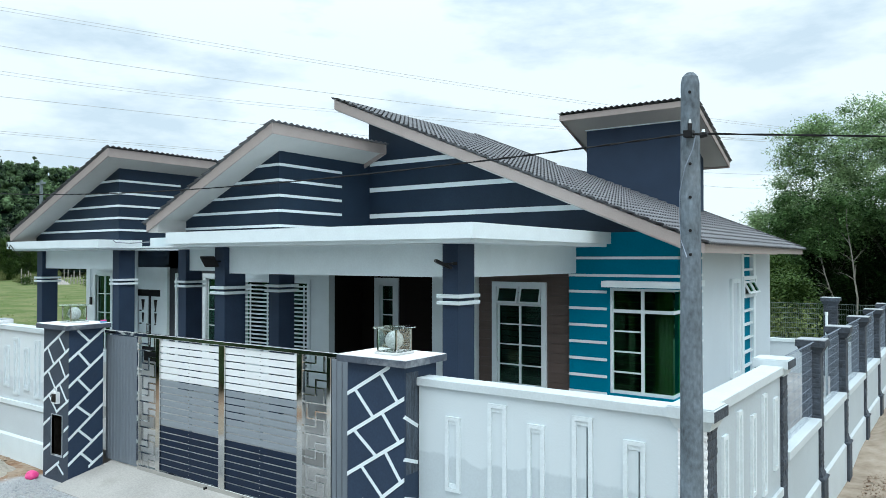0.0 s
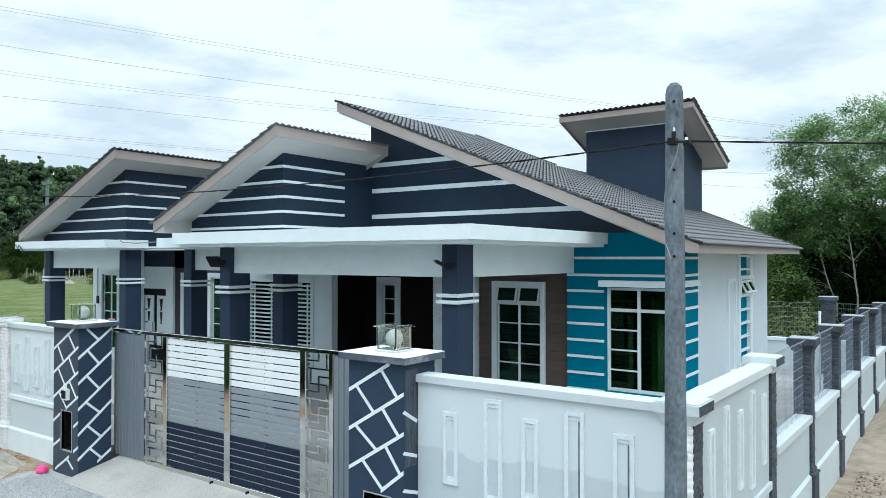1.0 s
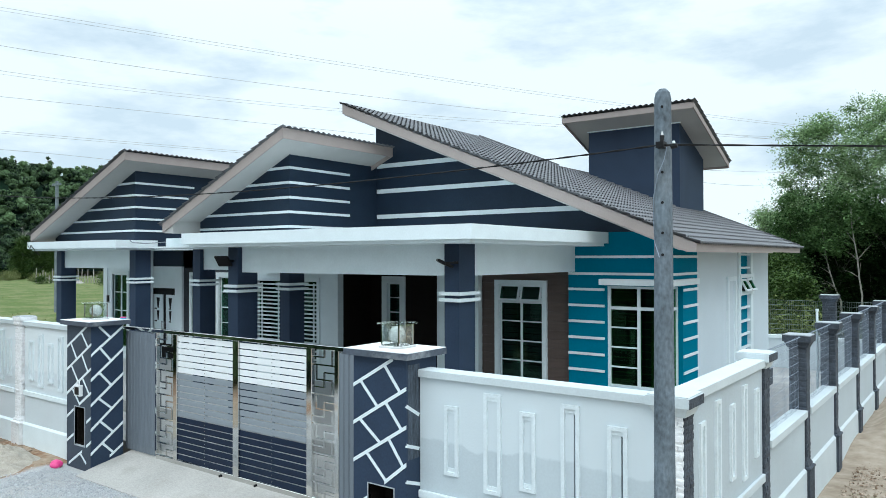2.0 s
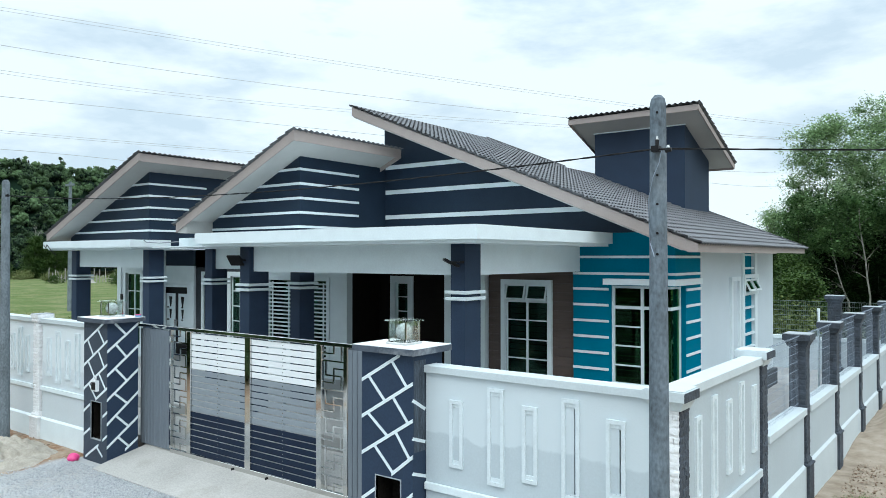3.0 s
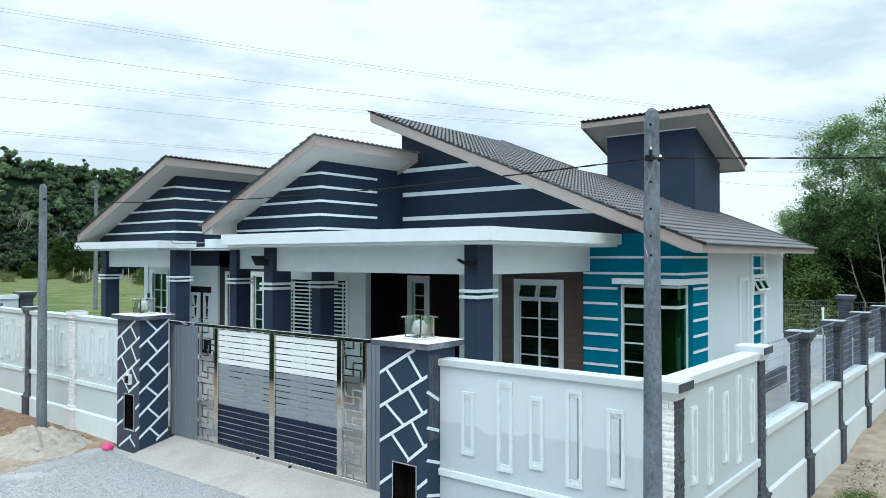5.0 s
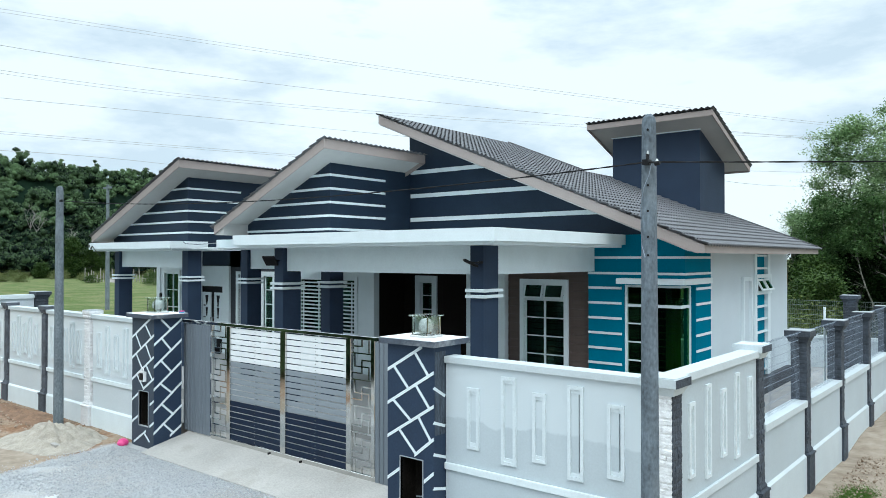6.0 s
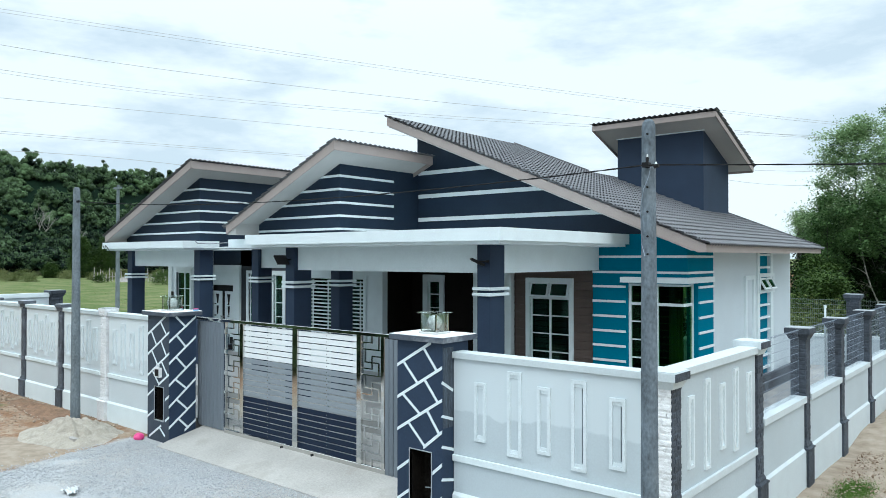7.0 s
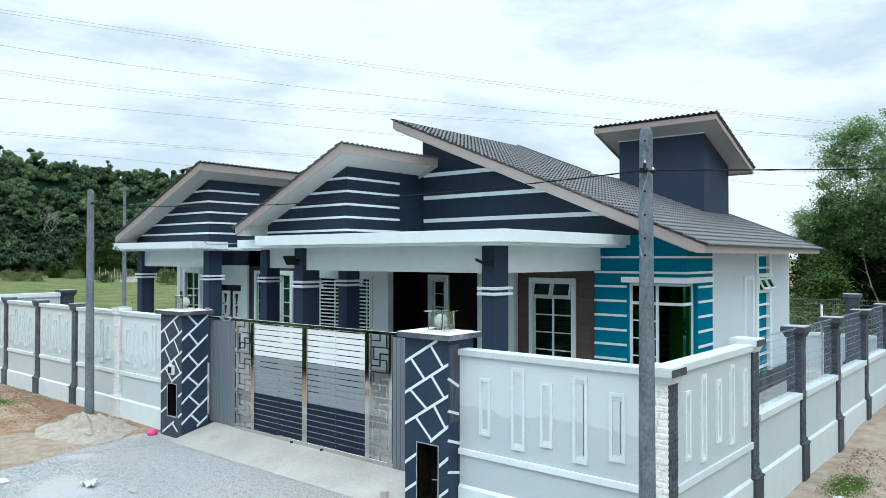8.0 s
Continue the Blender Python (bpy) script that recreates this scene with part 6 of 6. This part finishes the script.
for k, (bx, by, bh, bw) in enumerate(((-7.6, 40.5, 3.6, 1.1), (-6.4, 36.0, 2.9, 1.0), (-5.6, 33.5, 2.7, 0.9), (-5.6, 43.0, 4.6, 1.3), (-3.8, 43.4, 4.8, 1.5), (-1.9, 43.2, 4.8, 1.5), (0.2, 43.0, 4.8, 1.6), (2.4, 43.0, 4.8, 1.7))):
    tree(bx, by, 0.0, bh, bw, 0.1, 150, 150, 0.26, 0.055, 315 + 30 * k, "leafy green bush behind the fence, coloured dark for shade" if k > 2 else "leafy mid-green bush behind the fence", M_SHADED_LEAF if k > 2 else M_PASTURETREE, shape=0.6)
# pale bare stems that lean out of the shade
for k, (bx, by, tx, ty, tz, tr) in enumerate(((-3.95, 41.2, -4.5, 41.8, 6.2, 0.055), (-4.7, 41.4, -5.9, 41.9, 5.0, 0.05))):
    st = thing("leaning_stem", (bx, by, 0), "pale grey leaning stem with few twigs in the shade", "tree", "leaning stems")
    rs = random.Random(70 + k)
    bm = bmesh.new()
    way = Vector((tx - bx, ty - by, tz))
    line = [way * (j / 7) + Vector((rs.uniform(-0.09, 0.09), rs.uniform(-0.09, 0.09), 0)) * (j > 0) for j in range(8)]
    line[0] = Vector((0, 0, -0.3))
    path_tube(bm, line, [tr * (1 - 0.09 * j) for j in range(8)], 7)
    for j in range(6):
        a0 = line[rs.randint(3, 6)]
        d0 = Vector((rs.uniform(-1, 1), rs.uniform(-0.5, 0.5), rs.uniform(0.2, 1.0))) * rs.uniform(0.5, 1.1)
        path_tube(bm, [a0, a0 + d0 * 0.5 + Vector((0, 0, 0.06)), a0 + d0], [tr * 0.4, tr * 0.25, tr * 0.1], 5)
    part("stem", bm, M_STEM, st, local=True)

r9 = np.random.RandomState(21)
N_UNDER = 26000
sh = np.stack([r9.uniform(-9.5, 3.5, N_UNDER), 25.2 + 12.0 * r9.rand(N_UNDER) ** 1.5, np.zeros(N_UNDER)], -1)
sh[:, 2] = r9.rand(N_UNDER) * (1.7 + 0.9 * np.array([noise.noise((p[0] * 0.6, p[1] * 0.6, 2.0)) for p in sh])) + 0.1
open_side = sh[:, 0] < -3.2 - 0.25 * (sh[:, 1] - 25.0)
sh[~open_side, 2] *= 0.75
quad_cloud("undergrowth", sh[open_side], r9.uniform(0.03, 0.08, int(open_side.sum())), M_UNDERGROWTH, 22, label="tangled green undergrowth behind the rear fence", category="undergrowth", kind="stuff")
quad_cloud("undergrowth", sh[~open_side], r9.uniform(0.03, 0.08, int((~open_side).sum())), M_SHADED_LEAF, 23, label="undergrowth beneath the trees, coloured dark for their shade", category="undergrowth", kind="stuff")


def grass_tuft(name, cx, cy, cz, rx, ry, n, seed, label):
    r = np.random.RandomState(seed)
    c = np.stack([cx + r.normal(size=n) * rx, cy + r.normal(size=n) * ry, np.zeros(n)], -1)
    h = r.uniform(0.012, 0.042, n)
    verts, faces = [], []
    for k in range(n):
        a = r.rand() * 6.28
        dx, dy = math.cos(a) * 0.006, math.sin(a) * 0.006
        lx, ly = r.normal() * 0.025, r.normal() * 0.025
        x, y = c[k, 0], c[k, 1]
        o = len(verts)
        verts += [(x - dx, y - dy, cz), (x + dx, y + dy, cz), (x + lx, y + ly, cz + h[k])]
        faces.append((o, o + 1, o + 2))
    me = bpy.data.meshes.new(name)
    me.from_pydata(verts, [], faces)
    me.materials.append(M_GRASS)
    return tagged(new(name, me), label, "grass", kind="stuff")


grass_tuft("grass_patch", -1.17, 12.75, -0.22, 0.13, 0.34, 8000, 31, "patch of short green grass in the lane")
grass_tuft("grass_patch", -0.75, 11.2, -0.22, 0.2, 0.5, 600, 32, "thin patch of short grass in the lane")
grass_tuft("grass_patch", -19.2, 5.8, 0.0, 0.35, 0.1, 700, 33, "thin patch of short grass by the wall")

# ---- pasture, hill and woods ----
EYE_XY = Vector((0.6, -0.4))


def polar(azimuth, dist, z=0.0):
    """A place by its bearing in degrees to the left of +y, from the middle of the lane."""
    a = radians(azimuth)
    return Vector((EYE_XY.x - math.sin(a) * dist, EYE_XY.y + math.cos(a) * dist, z))


def ridge_height(az):
    return float(np.interp(az, [20, 35, 48, 56, 62, 70, 80, 92, 105], [3, 7, 17.5, 23, 26.4, 28.6, 27.5, 22, 9]))


def hill_height(az, d):
    return ridge_height(az) * float(smooth_step(172, 250, d) - 0.3 * smooth_step(260, 330, d)) * (1 + 0.12 * noise.noise((az * 0.2, d * 0.03, 0)))


bm = bmesh.new()
rows = []
azs = np.linspace(18, 108, 61)
ds = np.linspace(165, 330, 24)
for az in azs:
    row = []
    for d in ds:
        row.append(bm.verts.new(polar(az, d, hill_height(az, d) + 1.0)))
    rows.append(row)
for r0, r1 in zip(rows, rows[1:]):
    for k in range(len(r0) - 1):
        bm.faces.new([r0[k], r1[k], r1[k + 1], r0[k + 1]])
solid("hill", bm, M_UNDER, "dark green wooded hill beyond the pasture", "hill", kind="structure", smooth=True)


def woods(name, spots, seed, label, domes=6, bits=40, foot_shade=0.0):
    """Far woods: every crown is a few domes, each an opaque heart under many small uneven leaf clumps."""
    r = np.random.RandomState(seed)
    iv = np.array([(1, 0, 0), (-1, 0, 0), (0, 1, 0), (0, -1, 0), (0, 0, 1), (0, 0, -1)], float)
    it = np.array([(0, 2, 4), (2, 1, 4), (1, 3, 4), (3, 0, 4), (2, 0, 5), (1, 2, 5), (3, 1, 5), (0, 3, 5)])
    vs, ts = [], []
    for (p, h, w) in spots:
        # crowns along the hill's foot get a darker tone, painted in for shade
        tone = r.rand() ** 1.3 * (0.3 if (p.xy - EYE_XY).length < foot_shade else 1.0)
        n = max(3, int(domes * r.uniform(0.7, 1.3)))
        a, u = r.rand(n) * 6.283, 0.8 * r.rand(n) ** 0.5
        c = np.stack([np.cos(a) * u * w, np.sin(a) * u * w, h * (0.25 + 0.55 * (1 - u * u) * r.uniform(0.5, 1.1, n))], -1) + np.array(p)
        size = w * r.uniform(0.26, 0.46, n)
        k = np.repeat(np.arange(n), bits)
        d = r.normal(size=(n * bits, 3))
        d[:, 2] = np.where(d[:, 2] < -0.5, -d[:, 2], d[:, 2])
        d /= np.linalg.norm(d, axis=1)[:, None]
        centre = np.concatenate([c, c[k] + d * np.array([1, 1, 0.85]) * (size[k] * r.uniform(0.75, 1.12, n * bits))[:, None]])
        rad = np.concatenate([size * 0.95, size[k] * r.uniform(0.09, 0.26, n * bits)])
        jit = r.uniform(0.6, 1.4, (len(rad), 6, 1))
        jit[:n] = 1.0
        vs.append((centre[:, None] + iv[None] * rad[:, None, None] * jit).reshape(-1, 3))
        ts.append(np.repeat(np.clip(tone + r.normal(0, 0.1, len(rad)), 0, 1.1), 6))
    v = np.concatenate(vs)
    f = (it[None] + len(iv) * np.arange(len(v) // len(iv))[:, None, None]).reshape(-1, 3)
    me = bpy.data.meshes.new(name)
    me.vertices.add(len(v))
    me.vertices.foreach_set("co", v.astype(np.float32).ravel())
    me.loops.add(3 * len(f))
    me.loops.foreach_set("vertex_index", f.astype(np.int32).ravel())
    me.polygons.add(len(f))
    me.polygons.foreach_set("loop_start", np.arange(0, 3 * len(f), 3, dtype=np.int32))
    me.polygons.foreach_set("loop_total", np.full(len(f), 3, dtype=np.int32))
    me.update(calc_edges=True)
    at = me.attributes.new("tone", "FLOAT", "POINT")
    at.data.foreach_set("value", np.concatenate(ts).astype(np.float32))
    me.materials.append(M_FOREST)
    ob = tagged(new(name, me), label, "woods", kind="stuff")
    return ob


rw = random.Random(17)
spots = []
for _ in range(760):
    az, d = rw.uniform(49, 74), rw.uniform(168, 258)
    base_h = hill_height(az, d) - 0.8
    tall = rw.uniform(4.2, 7.6) * (1.4 if rw.random() < 0.1 else 1)
    spots.append((polar(az, d, base_h), tall, rw.uniform(1.6, 3.5)))
for _ in range(60):
    az, d = rw.uniform(49, 74), rw.uniform(228, 256)
    spots.append((polar(az, d, hill_height(az, d) - 0.8), rw.uniform(7.5, 11.0), rw.uniform(1.5, 2.8)))
woods("hill_woods", spots, 41, "dense mixed forest on the hill, shade toned in along its foot", foot_shade=203)
spots = []
for _ in range(70):
    az = rw.uniform(-40, 20)
    spots.append((polar(az, rw.uniform(150, 240), 0), rw.uniform(4, 7), rw.uniform(3, 5)))
woods("far_treeline", spots, 43, "low line of distant trees", 5, 20)
spots = []
for _ in range(210):
    az = rw.uniform(112, 318)
    spots.append((polar(az, rw.uniform(34, 60), -0.3), rw.uniform(7, 12), rw.uniform(2.6, 4.2)))
for _ in range(60):
    az = rw.uniform(97, 185)
    spots.append((polar(az, rw.uniform(18, 32), -0.3), rw.uniform(4.5, 7.5), rw.uniform(1.8, 3.0)))
for _ in range(170):
    az = rw.uniform(86, 104)
    spots.append((polar(az, 15.6 + 20 * rw.random() ** 1.5, -0.2), rw.uniform(1.6, 3.2), rw.uniform(1.3, 2.2)))
woods("roadside_woods", spots, 45, "dense trees across the road", 6, 20)

for k, (az, d, h, w) in enumerate(((66.0, 148, 7.2, 2.3), (64.5, 149, 7.2, 2.2), (67.9, 150, 2.4, 1.1))):
    p = polar(az, d)
    tree(p.x, p.y, 0, h, w, 0.1, 190, 150, 0.34, 0.11, 60 + k, "round leafy bush tree at the edge of the pasture", M_PASTURETREE, 0.2, "pasture trees")
r8 = np.random.RandomState(33)
tufts = []
for _ in range(150):
    q = polar(r8.uniform(54, 75), 30 + 110 * r8.rand() ** 1.3)
    n = r8.randint(12, 34)
    w = r8.uniform(0.2, 0.9)
    tufts.append(np.stack([q.x + r8.normal(0, w, n), q.y + r8.normal(0, w, n), np.abs(r8.normal(0, 0.02 + 0.02 * r8.rand(), n))], -1))
tufts = np.concatenate(tufts)
quad_cloud("pasture_grass", tufts, r8.uniform(0.05, 0.13, len(tufts)), M_TUFT, 34, 1.6, label="uneven tufts of pasture grass", category="grass", kind="stuff", aspect=0.3)
SHRUBS = [(60.3, 105, 2.0, 1.7), (60.9, 108, 1.6, 1.4), (64.8, 118, 1.0, 1.1), (69.5, 130, 1.8, 1.9), (69.0, 128, 1.4, 1.5), (70.3, 132, 1.2, 1.4)]
r5 = random.Random(51)
SHRUBS += [(r5.uniform(57, 74), r5.uniform(128, 160), r5.uniform(0.5, 1.4), r5.uniform(0.9, 2.2)) for _ in range(26)]
for k, (az, d, h, w) in enumerate(SHRUBS):
    p = polar(az, d)
    t = thing("shrub", (p.x, p.y, 0), "low pale green shrub in the pasture", "shrub", "pasture shrubs")
    r = np.random.RandomState(80 + k)
    pts, _ = crown_points(r, h, w, 0.05, 26, 60, 0.26)
    quad_cloud("foliage", pts, 0.075 * (0.6 + 0.8 * r.rand(len(pts))), M_WEED if k > 2 else M_PASTURETREE, 90 + k, 0.3, parent=t)


def bare_tree(p, height, seed):
    """A dead pale tree without leaves."""
    r = random.Random(seed)
    t = thing("bare_tree", p, "bare pale grey dead tree on the hillside", "tree", "bare trees")
    bm = bmesh.new()

    def limb(a, d, length, rad, depth):
        b = a + d * length
        tube(bm, a, b, rad, rad * 0.6, 5)
        if depth:
            for _ in range(3):
                e = (d + Vector((r.uniform(-0.9, 0.9), r.uniform(-0.9, 0.9), r.uniform(-0.1, 0.5)))).normalized()
                limb(a.lerp(b, r.uniform(0.55, 1.0)), e, length * r.uniform(0.45, 0.7), rad * 0.5, depth - 1)

    limb(Vector((0, 0, -0.5)), Vector((0.05, 0, 1)), height * 0.5, 0.13, 4)
    part("trunk", bm, M_TIMBER, t, local=True)


for az, d, up in ((68.6, 199, 4.0), (68.2, 197, 2.5), (66.3, 188, 2.0)):
    p = polar(az, d)
    bare_tree((p.x, p.y, hill_height(az, d) - 0.3), 7.0 + up, int(az * 10))

# old rail fence and scraps across the pasture
fence_posts = thing("pasture_fence", polar(63, 124), "broken pale timber fence across the pasture", "fence")
for k in range(26):
    p = polar(65.2 - 0.2 * k, 126 - 0.3 * k)
    bm = bmesh.new()
    tube(bm, (p.x, p.y, -0.2), (p.x + rw.uniform(-0.25, 0.25), p.y, rw.uniform(0.9, 2.2)), 0.08, 0.06, 5)
    part("post", bm, M_TIMBER, fence_posts)
for k in range(12):
    p, q = polar(65 - 0.4 * k, 125.5 - 0.6 * k), polar(64.6 - 0.4 * k, 125.0 - 0.6 * k)
    bm = bmesh.new()
    tube(bm, (p.x, p.y, rw.uniform(0.2, 0.9)), (q.x, q.y, rw.uniform(0.3, 1.0)), 0.05, sides=5)
    part("rail", bm, M_TIMBER, fence_posts)
mound("rubble_heap", polar(63.0, 121, -0.1), 3.4, 1.2, 0.8, M_TIMBER, "low pale heap of sheets and rubble by the old fence", "rubble", 11.0, 30)
far_pole = thing("far_pole", (-50.4, 24.7, 0), "pale distant concrete utility pole with a short cross arm", "utility pole", "utility poles")
bm = bmesh.new()
tube(bm, (-50.4, 24.7, -0.3), (-50.4, 24.7, 9.0), 0.16, 0.10, 10)
part("shaft", bm, M_PALEPOLE, far_pole)
bm = bmesh.new()
box(bm, -50.9, -49.9, 24.6, 24.75, 8.7, 8.85)
part("cross_arm", bm, M_PALEPOLE, far_pole)
mound("earth_bank", (-24, 92, 0), 7, 4, 2.3, material("orange_earth", (0.42, 0.25, 0.15), 0.95, vary=0.2, scale=1, bump=0.3), "bank of bare orange earth in the distance", "earth", 5.0, 30)

# ---- transmission lines high over the pasture ----
def transmission(a, m, b, r, reach=1.28):
    a, m, b = Vector(a), Vector(m), Vector(b)
    pts = []
    for k in range(41):
        t = -0.06 + reach * k / 40
        pts.append(a * (2 * (t - 0.5) * (t - 1)) + m * (4 * t * (1 - t)) + b * (2 * t * (t - 0.5)))
    bm = bmesh.new()
    path_tube(bm, pts, r, 5)
    return solid("transmission_line", bm, M_FARWIRE, "thin grey transmission line against the sky", "cable", "transmission lines")


for line in (((-121.6, 40.7, 41.9), (-78.5, 113.6, 37.6), (-30.8, 145.2, 29.2), 0.028),
                   ((-121.6, 40.7, 36.4), (-109.1, 84.6, 36.5), (-62.6, 134.3, 31.4), 0.036),
                   ((-121.6, 40.7, 32.6), (-102.2, 92.8, 32.4), (-30.8, 145.2, 26.3), 0.028),
                   ((-121.6, 40.7, 28.2), (-117.7, 72.2, 29.7), (-98.9, 110.2, 28.9), 0.034),
                   ((-121.6, 40.8, 23.1), (-120.7, 67.2, 24.2), (-112.3, 96.5, 24.5), 0.03),
                   ((-121.5, 40.8, 20.1), (-126.1, 56.5, 21.4), (-128.9, 73.0, 22.0), 0.034),
                   ((-37.9, 122.6, 18.4), (-35.6, 133.7, 19.1), (-30.8, 145.2, 19.6), 0.028, 2.6),
                   ((-37.9, 122.6, 16.6), (-35.6, 133.7, 16.7), (-32.6, 144.8, 17.1), 0.028, 2.8)):
    transmission(*line)
# the upper lines run in pairs
for a, m, b in (((-121.6, 40.7, 41.4), (-78.5, 113.6, 37.1), (-30.8, 145.2, 28.8)),
                ((-121.6, 40.7, 32.1), (-102.2, 92.8, 31.9), (-30.8, 145.2, 25.9)),
                ((-121.6, 40.8, 22.75), (-120.7, 67.2, 23.85), (-112.3, 96.5, 24.15))):
    transmission(a, m, b, 0.025)

# ---- roof tiles ----
TILE_W, TILE_G = 0.305, 0.262


def tile_mesh():
    prof = []
    n = 12
    for k in range(n + 1):
        u = TILE_W * k / n
        prof.append((u, 0.021 * (1 + math.cos(2 * math.pi * u / (TILE_W / 2)))))
    ln = TILE_G + 0.03
    verts, faces = [], []
    for v, lift in ((0.0, 0.004), (ln, 0.042)):
        verts += [(v, u, h + lift) for u, h in prof]
    # the lower end closes in the troughs and stays hollow under the rolls
    verts += [(ln, u, h + 0.042 - (0.012 if h > 0.018 else 0.036)) for u, h in prof]
    m = n + 1
    for r in (0, 1):
        for k in range(n):
            faces.append((r * m + k, (r + 1) * m + k, (r + 1) * m + k + 1, r * m + k + 1))
    return verts, faces


TV, TF = tile_mesh()
tile_me = bpy.data.meshes.new("roof_tile")
tile_me.from_pydata(TV, [], TF)
tile_me.materials.append(M_TILE)


def lay_tiles(roof, origin, down, across, length, width, singles):
    """Courses of tiles from the high edge; the first columns as pieces of their own, the rest joined."""
    home = HOME[roof.name]
    d, a = Vector(down).normalized(), Vector(across).normalized()
    nrm = d.cross(a)
    basis = Matrix((d, a, nrm)).transposed().to_4x4()
    rows, cols = int(round(length / TILE_G)), int(round(width / TILE_W))
    g, w = length / rows, width / cols
    rest_v, rest_f = [], []
    base = np.array(TV)
    for c in range(cols):
        for r in range(rows):
            m = Matrix.Translation(Vector(origin) + d * (g * r - 0.02) + a * (w * c)) @ basis @ Matrix.Diagonal((g / TILE_G, w / TILE_W, 1, 1))
            if c * rows + r < singles:
                piece("roof_tile", tile_me, roof, home.inverted() @ m)
            else:
                mm = np.array(home.inverted() @ m)
                pts = base @ mm[:3, :3].T + mm[:3, 3]
                o = len(rest_v)
                rest_v += pts.tolist()
                rest_f += [tuple(i + o for i in f) for f in TF]
    if rest_v:
        me = bpy.data.meshes.new("roof_tiles")
        me.from_pydata(rest_v, [], rest_f)
        me.materials.append(M_TILE)
        ob = new("roof_tiles", me)
        ob.parent = roof
        tagged(ob, kind="stuff")


def slope_len(run, s):
    return run * math.sqrt(1 + s * s)


lay_tiles(roof_a, (-10.67, 13.25, 6.31 - 0.008), (-1, 0, -SL_A), (0, -1, 0), slope_len(4.24, SL_A), 3.48, 300)
lay_tiles(roof_b, (-17.27, 16.40, 6.47 + 0.012), (-1, 0, -SL_B), (0, -1, 0), slope_len(5.22, SL_B), 6.1, 0)
lay_tiles(roof_m, (-11.51, 12.20, 7.26 + 0.012), (1, 0, -SL_M), (0, 1, 0), slope_len(8.15, SL_M), 5.86, 300)
lay_tiles(roof_l, (LOBE_X, 18.06, 7.26 + 0.012 - SL_M * (LOBE_X + 11.51)), (1, 0, -SL_M), (0, 1, 0), slope_len(-3.36 - LOBE_X, SL_M), 3.42, 0)
lay_tiles(roof_t, (TRX1 + 0.05, TRY0 - 0.06, TRZ + 0.005), (0, 1, -SL_T), (-1, 0, 0), slope_len(TRY1 - TRY0 + 0.1, SL_T), TRX1 - TRX0 + 0.1, 200)
